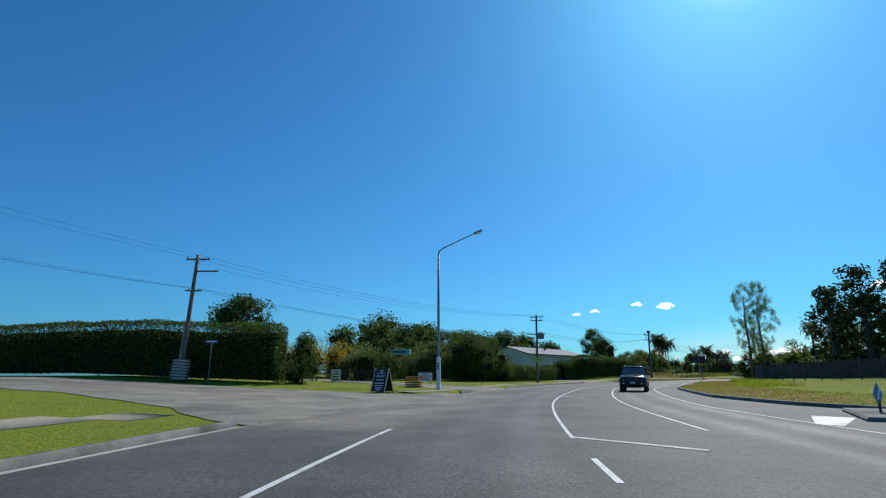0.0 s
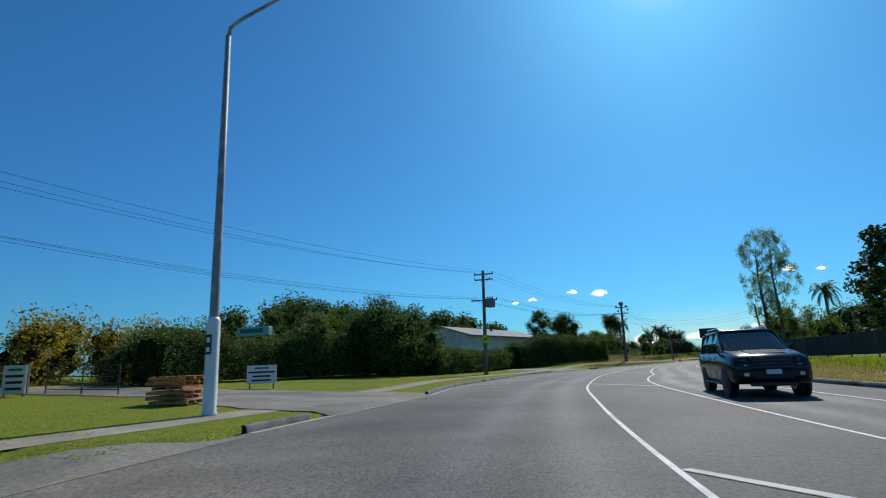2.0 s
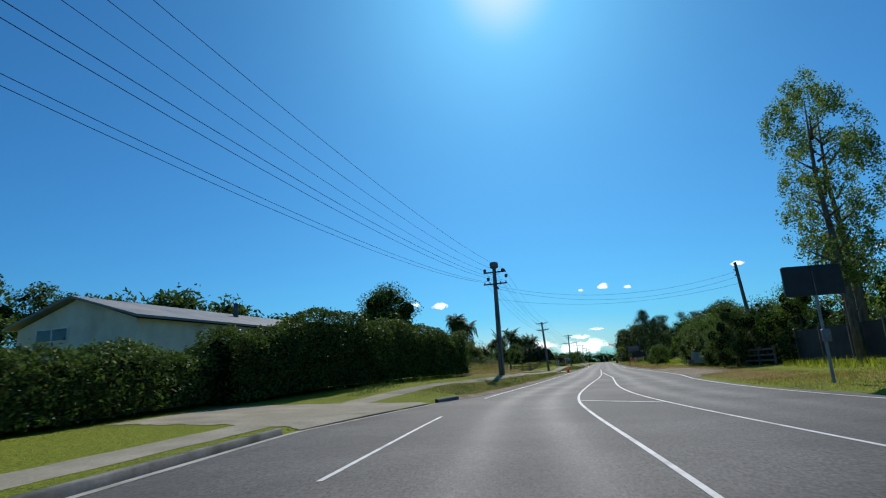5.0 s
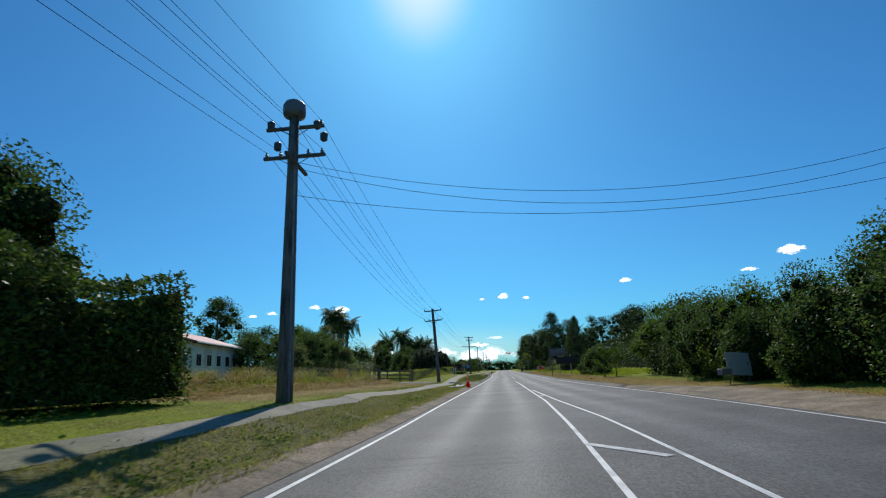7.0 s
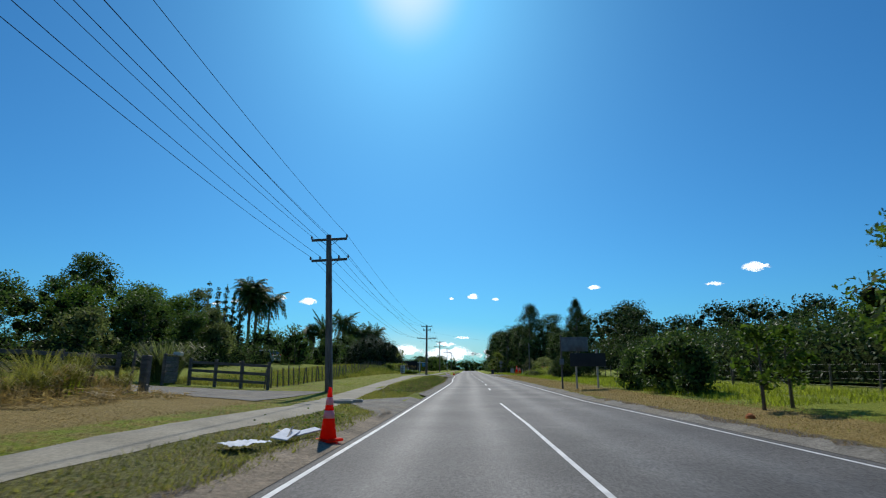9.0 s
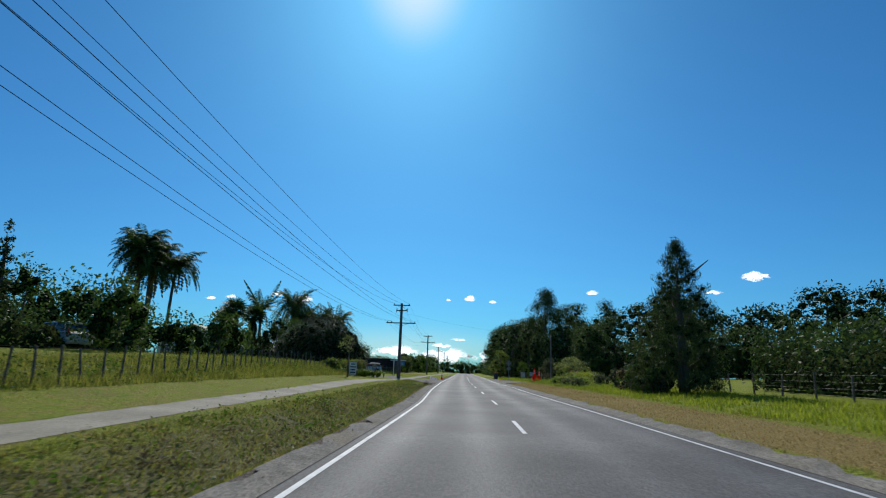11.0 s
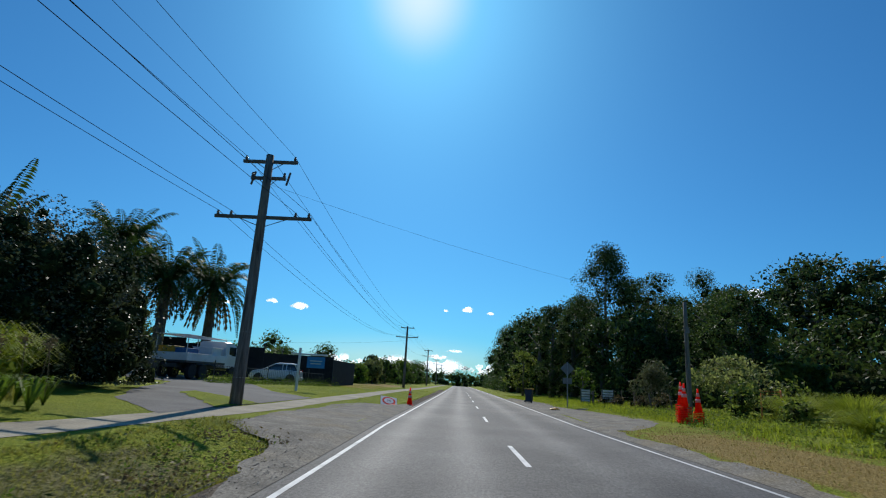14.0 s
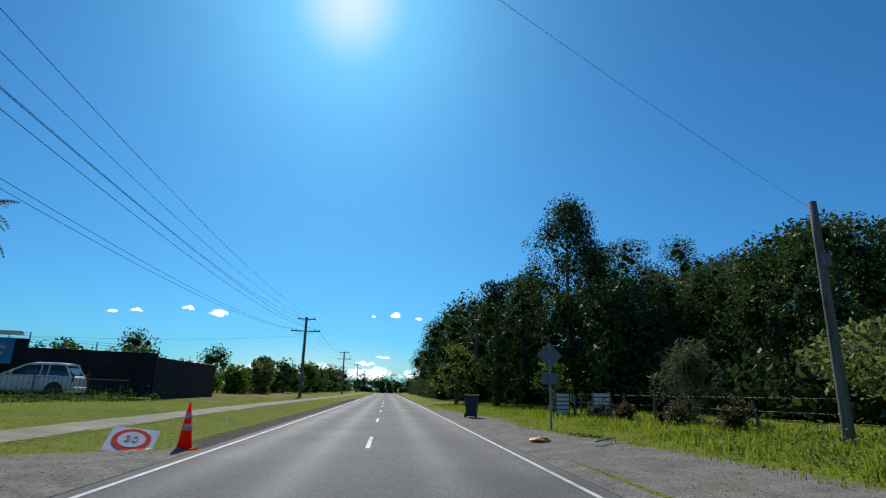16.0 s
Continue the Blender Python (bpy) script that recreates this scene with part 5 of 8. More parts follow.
for s, d, h, w, leaf in ((114.8, 14.6, 5.2, 5.6, "leaf_green"), (118.6, 13.4, 4.6, 5.2, "leaf_dark"), (122.5, 12.9, 4.6, 5.2, "leaf_dark"), (126.5, 12.8, 4.4, 5.2, "leaf_dark"), (131, 12.3, 4.5, 5.4, "leaf_green"), (135.5, 12.3, 4.6, 5.4, "leaf_dark"), (140, 12.2, 4.4, 5.0, "leaf_dark")):
    bush(s, d, h, w, leaf, "tall unclipped dark green roadside bush", 13000, 0.105, 28, group="roadside bushes", small=0.17)
for s, d, h, w in ((157.2, 9.4, 2.6, 3.1), (159.0, 9.6, 2.6, 3.4), (161.4, 9.6, 2.3, 2.6), (163.6, 9.2, 2.0, 2.6)):
    bush(s, d, h, w, "leaf_dark", "dense dark green bush on the verge", 3400, 0.15, group="verge scrub")
for s, d in ((148.9, 8.3), (149.3, 9.3)):
    tree(s, d, 2.35, 1.7, "leaf_green", "young straggly tree with thin stems", 0.25, 9, 900, 0.14, core=0.25, trunk=0.009, small=0.17)
tree(146.0, 11.8, 4.0, 4.0, "leaf_green", "leafy tree with bare lower stems beside the verge", 0.22, 14, 3600, 0.19)
tree(143.2, 13.2, 5.5, 5.4, "leaf_dark", "leafy tree with bare lower stems beside the verge", 0.14, 14, 3600, 0.19)
tree(140.5, 14.6, 4.8, 4.6, "leaf_dark", "leafy tree with bare lower stems beside the verge", 0.18, 13, 3000, 0.19)
tree(148.6, 13.4, 5.6, 5.0, "leaf_green", "leafy tree with bare lower stems beside the verge", 0.2, 11, 2400, 0.18)
tree(196.4, 12.8, 9.0, 7.2, "leaf_pine", "feathery dark young pine beside the verge", 0.03, 80, 30000, 0.26, name="pine_tree", small=0.1, up=0.9, slim=0.1, cone=True, core=0.35, shell=0.05)
scrub = np.random.default_rng(77)
for k in range(18):
    s, d = 195.0 + k * 0.68 + scrub.random(), 9.7 + 2.6 * scrub.random() + 0.08 * k
    bush(s, d, 0.7 + 0.95 * scrub.random(), 1.2 + 1.3 * scrub.random(), ("leaf_scrub", "leaf_dark", "leaf_dark", "leaf_brown", "leaf_hedge")[k % 5], "straggling dark scrub beside the dry verge", 800, 0.13, 7, small=0.2, group="verge scrub")
for s, d, h, w in ((219.5, 11.6, 0.8, 2.2), (224.5, 11.8, 0.8, 2.2), (231.8, 13.8, 1.05, 2.8), (229.2, 14.4, 1.2, 3.0)):
    spiky("long_grass_clump", s, d, h, w, "blade", "tall green grass clump on the verge", 1300, 0.014, 0.0, "grass clump")
for s, d, h, w, leaf in ((213.5, 9.6, 0.55, 1.8, "leaf_scrub"), (216, 10.4, 0.75, 2.2, "leaf_bright"), (211, 10.0, 0.6, 1.8, "leaf_bright"), (218.2, 9.4, 0.5, 1.6, "leaf_bright"), (221.5, 10.2, 0.6, 2.0, "leaf_bright"), (214.8, 12.4, 0.9, 2.2, "leaf_scrub"), (209.5, 9.4, 0.5, 1.4, "leaf_scrub")):
    bush(s, d, h, w, leaf, "low mixed scrub on the green bank", 1100, 0.12, 7, group="bank scrub")

# the dark belt of trees
for s, d, h, w in ((244.5, 18.8, 8.0, 7), (249.5, 19.4, 8.0, 7.5), (254.5, 20.0, 8.3, 8), (258, 23.5, 9.4, 8.5), (262, 25.5, 10.8, 8.5), (259.5, 19, 8.8, 7.5), (265.5, 21, 11.2, 8), (270.5, 22, 14.4, 8.5), (267, 18.4, 13.0, 7), (277, 21, 15.0, 8.5), (272, 28, 15.0, 9), (283, 17.5, 13.4, 8), (271.5, 12.8, 10.8, 6.5), (276, 14.5, 12.4, 7.5)):
    tree(s, d, h, w, "leaf_belt", "dark dense shelter-belt tree", 0.06, 24, 13000, 0.15, group="dark tree belt", small=0.18)
for s, d, h, w in ((274, 41.4, 17.6, 13), (267, 38, 15.4, 11), (261.5, 40, 14.2, 11), (256, 37, 10.4, 10), (282, 44, 17.6, 13), (250, 40, 10.0, 11), (244, 43, 10.4, 11), (236, 47, 12.4, 12), (226, 49, 11.6, 12), (216, 52, 11.0, 12), (206, 54, 10.5, 12), (196, 58, 10.5, 12), (186, 58, 10.5, 12), (176, 57, 10.5, 11), (166, 54, 10, 11), (156, 53, 10, 11), (146, 52, 10, 11), (136, 50, 10, 11), (126, 48, 10, 11), (290, 40, 17, 12), (300, 36, 16.5, 12)):
    tree(s, d, h, w * 1.25, "leaf_pine", "tall dark pine in a far shelter belt", 0.26, 22, 3400, 0.38, name="pine_tree", group="far shelter belt", small=0.15, round_=0.5)
for s, d, h, w in ((257, 15.2, 7.6, 7.5), (262, 13.6, 8.0, 6.5), (281, 15, 12.6, 9), (289, 14.5, 13.2, 9), (298, 14, 13.8, 9.5), (309, 14.5, 14.2, 10), (322, 15, 14.6, 11)):
    tree(s, d, h, w, "leaf_belt", "dark shelter-belt tree leafy to the ground", 0.02, 16, 4200, 0.26, group="dark tree belt", small=0.22)
tree(266.2, 15.2, 16.6, 8.4, "leaf_pine", "tall dense pine rising above the belt", 0.3, 60, 26000, 0.17, name="pine_tree", small=0.14, trunk=0.014, round_=0.8, core=0.18, shell=0.1)
tree(268.3, 9.8, 10.0, 4.8, "leaf_pine", "dark dense conifer beside the road", 0.0, 18, 5200, 0.24, name="conifer_tree", small=0.19)
tree(276, 7.6, 5.4, 4.6, "leaf_bright", "small yellow-green tree beside the road", 0.15, 11, 2400, 0.2)
tree(252.5, 9.6, 2.6, 2.4, "leaf_green", "small round green shrub behind the road sign", 0.1, 8, 1500, 0.14)
for s, d, h, w in ((283, 10.5, 11.2, 8.5), (291, 10, 11.8, 9), (300, 9.6, 12.4, 9), (311, 10, 13, 9.5), (323, 10.4, 13.6, 10), (337, 11, 14.4, 9.5), (352, 11.5, 14.6, 10), (370, 12, 14, 10), (392, 12, 13, 11)):
    tree(s, d, h, w, "leaf_belt", "dark roadside tree along the straight", 0.06, 16, 3600, 0.27, group="roadside trees")
tree(238.5, 14.4, 3.0, 5.4, "leaf_pale", "small spreading tree with pale leaves", 0.38, 14, 3000, 0.17, core=0, round_=0.32, small=0.16)
bush(245, 12.4, 2.8, 2.8, "leaf_scrub", "feathery grey-green shrub on the grass", 3600, 0.24, 10, slim=0.16, up=0.6, core=0.25)
for s, d, h, w in ((249, 10.6, 0.6, 1.4), (247, 10.8, 0.6, 1.4), (244, 11.4, 0.6, 1.5), (241.4, 11.8, 0.7, 1.5)):
    bush(s, d, h, w, "leaf_brown", "low brown-green scrub along the old fence", 700, 0.12, 6, group="old fence scrub")
for s, d, h, w in ((233.0, 12.2, 1.4, 2.2), (235, 15.4, 1.4, 2.6), (229.6, 12.4, 0.9, 2.0)):
    bush(s, d, h, w, "leaf_bright", "low leafy green bush behind the cones", 1300, 0.14, 7, group="low green bushes")

for rows, h, w in (([(118, 31), (140, 33), (166, 36), (190, 40)], 3.6, 4.0), ([(188, 42), (205, 42), (225, 40), (245, 35), (262, 31), (290, 27)], 6.2, 5.0), ([(239, 18.5), (246, 17.5), (256, 16), (266, 15)], 2.7, 3.0), ([(236, 36), (248, 30), (260, 21), (272, 14.5), (300, 13), (340, 12)], 4.0, 4.0), ([(300, 9.5), (340, 9.5), (400, 10)], 3.0, 3.0)):
    hedge("undergrowth", rows, h, w, "leaf_belt", "dark tangled undergrowth below the tree belt", 24, 0.42, 0.9)
hedge("undergrowth", [(150, 21), (156, 18.5), (167, 18.5), (185, 19), (200, 20)], 3.0, 2.8, "leaf_belt", "dark tangled scrub behind the field fence", 70, 0.25, 0.9)
for s, d, h, w in ((214, -34, 3.0, 7), (208, -36, 4.2, 8), (228, -29, 2.6, 7), (200, -38, 6, 8), (236, -26.5, 4.2, 7)):
    bush(s, d, h, w, "leaf_dark", "dark garden shrub below the palms", 2600, 0.24, group="shrubs below the palms")
for s, d in ((118.2, 11.2), (124, 11.2), (128.6, 11.2), (133.2, 10.8)):
    bush(s, d, 4.7 if s < 120 else 3.1, 4.4 if s < 120 else 3.6, "leaf_dark", "dense dark bush hanging over the verge", 9000, 0.105, 24, group="roadside bushes", small=0.17)
hedge("undergrowth", [(158, -25), (172, -22.8), (186, -22.6), (203, -24)], 1.7, 3.0, "leaf_belt", "dark tangled undergrowth below the garden trees", 60, 0.2, 1.3)
hedge("undergrowth", [(265, -25), (285, -22), (310, -16), (360, -14), (420, -13)], 2.6, 4.0, "leaf_hedge", "rough green scrub along the far roadside", 22, 0.38, 0.8)
hedge("undergrowth", [(113, 14.8), (122, 13.2), (134, 12.6), (146, 12.4)], 2.4, 3.0, "leaf_belt", "dark undergrowth below the roadside bushes", 130, 0.15, 0.8)

# along the far left side
for s, d, h, w, leaf in ((275, -15, 1.9, 4, "leaf_green"), (283, -14, 2.4, 4.5, "leaf_green"), (290, -13, 3.4, 5, "leaf_olive"), (296, -14, 4.4, 4.5, "leaf_pine"), (304, -13, 4.2, 6, "leaf_dark"), (316, -12, 4.6, 6, "leaf_green"), (330, -12, 5, 7, "leaf_dark"), (350, -12, 5.5, 8, "leaf_dark"), (375, -12, 6, 9, "leaf_dark"), (272, -30, 3.0, 6, "leaf_dark"), (282, -30, 3.6, 7, "leaf_green"), (294, -28, 4.4, 7, "leaf_dark"), (268, -44, 3.4, 8, "leaf_pine"), (284, -46, 4.2, 9, "leaf_pine"), (306, -34, 7, 9, "leaf_dark"), (330, -30, 7, 10, "leaf_dark")):
    tree(s, d, h, w, leaf, "roadside tree beyond the gardens", 0.04, 11, 1800, 0.36, group="far left trees")
for k, (s, d) in enumerate(((440, 2), (446, 12), (444, -8), (450, -18), (448, 22), (452, -30), (450, 34), (455, -44))):
    tree(s, d, 5.5, 16, "leaf_dark", "far dark tree across the end of the road", 0.02, 13, 1600, 0.6, group="far end trees")


# ---- power poles ----
def insulator(x, z, parent, h=0.16):
    part("insulator", lathe([(0.02, -0.06), (0.025, 0), (0.055, 0.02), (0.03, 0.05), (0.06, 0.07), (0.035, 0.1), (0.04, h)], 8, None, (x, 0, z)), M["porcelain"], parent)


def crossarm(parent, z, half, pins, y=0.1, drop=0.35):
    arm = part("crossarm", box((half * 2, 0.09, 0.11), (0, y, z), 0.01), M["rail_wood"], parent)
    for x in pins:
        part("insulator", lathe([(0.02, 0.05), (0.055, 0.08), (0.03, 0.11), (0.06, 0.13), (0.035, 0.16), (0.035, 0.21)], 8, None, (x, y, z)), M["porcelain"], arm)
    for sg in (-1, 1):
        part("brace", tube([(sg * half * 0.5, y, z - 0.04), (0, y * 0.8, z - drop)], 0.014, 5), M["dark_metal"], arm)
    return arm


def power_pole(s, d, h, arms, label, r0=0.19, r1=0.12, turn=None, lean=(0, 0), sink=0.0):
    """A wooden pole with crossarms: rows of height, half length and pin offsets."""
    p = at(s, d, None, -sink)
    ob = thing("power_pole", label, "power pole", p, (heading(s) if turn is None else turn), "power poles")
    ob.matrix_basis = ob.matrix_basis @ pose(0, 0, 0, -math.degrees(math.atan2(lean[1], h)), math.degrees(math.atan2(lean[0], h)), 0)
    pts = [(0, 0, -0.4 + (h + 0.4) * k / 6) for k in range(7)]
    part("pole", tube(pts, [r0 + (r1 - r0) * k / 6 for k in range(7)], 12), M["wood"], ob, smooth=True)
    for z, half, pins in arms:
        crossarm(ob, z, half, pins)
    return ob


def transformer_box(ob, z, x=0.5):
    t = part("transformer", box((0.75, 0.62, 0.8), (x, 0.32, z), 0.05), M["grey_tank"], ob, "grey steel transformer tank")
    for k in range(3):
        part("bushing", lathe([(0.04, 0), (0.06, 0.04), (0.035, 0.08), (0.055, 0.11), (0.03, 0.2)], 8, None, (x - 0.22 + 0.22 * k, 0.3, z + 0.4)), M["porcelain"], t)
    for k in range(5):
        part("cooling_fin", box((0.03, 0.1, 0.55), (x - 0.28 + 0.14 * k, 0.67, z)), M["grey_tank"], t)


HV, LV = (-0.85, 0.0, 0.85), (-0.9, -0.45, 0.45, 0.9)
p_one = power_pole(35.4, -27, 9.9, [(9.6, 1.0, (-0.9, 0.9)), (7.0, 0.7, LV[1:3])], "tall weathered wooden power pole with a slatted guard", 0.2, 0.13, heading(35) + 10, (0.2, 0.5))
part("crossarm", box((1.9, 0.09, 0.11), (0.9, 0.1, 8.6), 0.01), M["rail_wood"], p_one)
guard = part("slat_guard", tube([(0, 0, 0.0), (0, 0, 1.6)], [0.5, 0.44], 8), M["rail_wood"], p_one, "stack of pale timber slats round the foot")
for k in range(7):
    for a in range(4):
        q = pose(0, 0, 0.15 + k * 0.22, 0, 0, a * 90 + 20) @ pose(0, -0.52 + k * 0.01, 0)
        part("slat", box((1.1, 0.06, 0.15), q.translation, 0.008, None, q.to_3x3().to_4x4()), M["pale_wood"], guard)
part("stay", box((0.14, 0.1, 3.2), (-0.24, 0.1, 2.6), 0.01), M["pale_wood"], p_one)

p_two = power_pole(75.0, -10.0, 9.3, [(9.0, 0.95, HV), (8.5, 0.9, (-0.85, 0.6)), (6.6, 1.25, (-1.2, -0.8, 0.8, 1.2))], "weathered wooden power pole with a transformer and a yellow sign", lean=(0.2, 0))
transformer_box(p_two, 6.35)
p_three = power_pole(117.9, -6.0, 9.1, [(8.75, 0.95, HV), (7.75, 1.0, LV)], "weathered wooden power pole with a round transformer on top", 0.24, 0.15, lean=(0, 0.4), sink=0.3)
pot = part("pole_top_transformer", lathe([(0.2, 0), (0.34, 0.06), (0.36, 0.2), (0.36, 0.42), (0.3, 0.52), (0.12, 0.56)], 14, None, (0, 0, 9.05)), M["grey_tank"], p_three, "round grey pot on the pole top", True)
for x, y, z in ((-0.85, 0.2, 8.95), (0.65, 0.3, 8.9), (0.95, 0.1, 8.35), (-0.6, 0.2, 8.2)):
    part("switch_pot", lathe([(0.05, -0.15), (0.12, -0.1), (0.13, 0.1), (0.05, 0.17)], 8, None, (x, y, z)), M["dark_metal"], p_three)
turned = part("crossarm", box((0.1, 1.7, 0.11), (0.12, 0, 7.45), 0.01), M["rail_wood"], p_three)
for k in range(4):
    part("downpipe", tube([(0.1 + 0.035 * k, -0.16, 0), (0.08 + 0.02 * k, -0.12, 7.2)], 0.015, 5), M["galv"], p_three)
p_five = power_pole(157.4, -6.25, 7.25, [(7.05, 0.85, HV), (6.05, 0.85, LV)], "weathered wooden power pole beside the footpath", 0.18, 0.12, lean=(-0.36, 0))
part("downpipe", tube([(0.16, -0.05, 0), (0.13, -0.03, 6.2)], 0.03, 6), M["galv"], p_five)
p_six = power_pole(225.3, -6.9, 8.25, [(8.05, 0.95, HV), (7.45, 0.6, (-0.55, 0.55)), (6.05, 1.65, (-1.55, -1.1, 1.1, 1.55))], "dark weathered wooden power pole with three crossarms", 0.2, 0.13)
for x in (-0.6, 0.62):
    part("fuse", tube([(x, 0.18, 7.25), (x + 0.05, 0.3, 7.75)], 0.04, 6), M["porcelain"], p_six)
for z in (0.8, 2.2, 3.6, 4.8):
    part("band", lathe([(0.19 - z * 0.009, 0), (0.2 - z * 0.009, 0.02), (0.19 - z * 0.009, 0.04)], 12, None, (0, 0, z)), M["galv"], p_six)
p_seven = power_pole(285, -7.8, 8.4, [(8.2, 0.95, HV), (6.9, 1.55, (-1.45, -1.0, 1.0, 1.45))], "weathered wooden power pole beside the footpath")
far_poles = [power_pole(s, -7.8, 8.4, [(8.2, 0.95, HV), (6.9, 1.4, (-1.3, -0.9, 0.9, 1.3))], "distant wooden power pole along the road") for s in (340, 395, 450)]
p_right = power_pole(237.0, 11.6, 5.7, [], "plain grey wooden service pole on the verge", 0.13, 0.09)
part("junction_box", box((0.16, 0.12, 0.3), (0.02, -0.14, 4.2), 0.01), M["grey_tank"], p_right)
p_lean = power_pole(119.0, 12.9, 7.6, [], "dark leaning wooden service pole among the bushes", 0.16, 0.11, None, (-0.55, 0))
for z in (6.6, 7.0):
    part("insulator", lathe([(0.03, 0), (0.06, 0.04), (0.03, 0.1)], 8, None, (-0.17, 0, z)), M["porcelain"], p_lean)
p_back = power_pole(-14, -30, 9.5, [(9.2, 0.95, HV), (7.0, 0.9, LV)], "weathered wooden power pole by the side road", turn=heading(35) - 60)


def wire(a, b, sag, label="thin dark overhead power line", r=0.0075):
    pts = [a.lerp(b, k / 16) - Vector((0, 0, sag * 4 * (k / 16) * (1 - k / 16))) for k in range(17)]
    bm = tube([p - a for p in pts], r, 4)
    me = bpy.data.meshes.new("power_line")
    bm.to_mesh(me)
    bm.free()
    me.materials.append(M["cable"])
    ob = new("power_line", me)
    ob.location = a
    tagged(ob, label, "power line", "power lines")


def tip(pole, x, z, y=0.1):
    return pole.matrix_basis @ Vector((x, y, z + 0.2))


def span(a, b, rows, sag):
    for xa, za, xb, zb in rows:
        wire(tip(a, xa, za), tip(b, xb, zb), sag)


span(p_back, p_one, [(x, 9.2, 0.7 * (1 if x > 0 else -1), 9.6) for x in (-0.85, 0.85)] + [(x, 7.0, 0.4 * x, 7.0) for x in (-0.9, -0.3, 0.9)], 1.0)
span(p_one, p_two, [(-0.7, 9.6, -0.85, 9.0), (0.7, 9.6, 0.85, 9.0), (1.6, 8.6, 0.0, 9.0), (-0.45, 7.0, -1.2, 6.6), (0.45, 7.0, -0.8, 6.6), (0.2, 7.0, 0.8, 6.6)], 1.1)
span(p_two, p_three, [(x, 9.0, x, 8.75) for x in HV] + [(a, 6.6, b, 7.75) for a, b in ((-1.2, -0.9), (-0.8, -0.45), (0.8, 0.45), (1.2, 0.9))], 0.9)
span(p_three, p_five, [(x, 8.75, x, 7.05) for x in HV] + [(x, 7.75, x, 6.05) for x in LV], 0.7)
span(p_five, p_six, [(x, 7.05, x, 8.05) for x in HV] + [(a, 6.05, b, 6.05) for a, b in ((-0.9, -1.55), (-0.45, -1.1), (0.45, 1.1), (0.9, 1.55))], 1.2)
span(p_six, p_seven, [(x, 8.05, x, 8.2) for x in HV] + [(a, 6.05, b, 6.9) for a, b in ((-1.55, -1.45), (-1.1, -1.0), (1.1, 1.0), (1.55, 1.45))], 1.1)
for a, b in zip([p_seven] + far_poles, far_poles):
    span(a, b, [(x, 8.2, x, 8.2) for x in HV] + [(-1.3, 6.9, -1.3, 6.9), (1.3, 6.9, 1.3, 6.9)], 0.9)
for z, zz, sg in ((7.5, 6.9, 1.2), (7.3, 6.5, 1.3), (6.4, 6.0, 0.9)):
    wire(p_three.matrix_basis @ Vector((0.15, 0, z)), p_lean.matrix_basis @ Vector((-0.1, 0, zz)), sg, "thin dark service line across the road")
wire(p_six.matrix_basis @ Vector((0.1, 0, 7.2)), p_right.matrix_basis @ Vector((0, 0, 5.5)), 0.35, "thin dark service line across the road", 0.004)
wire(p_seven.matrix_basis @ Vector((-0.1, 0, 6.4)), at(268, -40, 5.0), 0.8, "thin dark service line to the yard")

# ---- street lamp ----
lamp = thing("street_lamp", "tall grey steel street lamp with a bent arm", "street lamp", at(40.8, -8.1), heading(40))
part("pole", tube([(0, 0, -0.3), (0, 0, 2.4), (0, 0, 2.45), (0, 0, 6), (0, 0, 10.6)], [0.13, 0.13, 0.12, 0.1, 0.07], 14), M["galv"], lamp, smooth=True)
part("base_sleeve", lathe([(0.19, 0), (0.19, 0.05), (0.165, 0.1), (0.165, 2.35), (0.13, 2.45)], 12), M["white"], lamp, "pale painted lower sleeve", True)
part("arm", tube([(0, 0, 10.55), (0.06, 0, 10.85), (0.4, 0, 11.08), (3.0, 0, 12.1)], [0.06, 0.055, 0.05, 0.04], 8), M["galv"], lamp, smooth=True)
head = part("lamp_head", box((0.75, 0.3, 0.15), (3.3, 0, 12.2), 0.05, None, pose(0, 0, 0, 0, -20, 0)), M["galv"], lamp)
part("lens", box((0.45, 0.22, 0.06), (3.32, 0, 12.11), 0.02, None, pose(0, 0, 0, 0, -20, 0)), M["reflect"], head)
part("number_plate", box((0.16, 0.02, 0.5), (0, -0.175, 1.75), 0.005), M["black"], lamp, "small black plate with pale bars")
for z in (1.62, 1.86):
    part("plate_bar", box((0.08, 0.012, 0.12), (0, -0.19, z)), M["white"], lamp)

# ---- signs ----
def text_on(word, size, m, material, parent, name="lettering"):
    cu = bpy.data.curves.new(name, "FONT")
    cu.body, cu.size, cu.align_x, cu.align_y, cu.extrude = word, size, "CENTER", "CENTER", 0.002
    ob = new(name, cu)
    ob.matrix_basis = m
    bpy.context.view_layer.update()
    me = bpy.data.meshes.new_from_object(ob)
    bpy.data.objects.remove(ob)
    me.materials.clear()
    me.materials.append(material)
    ob = new(name, me)
    ob.parent = parent
    ob.matrix_basis = m
    return ob


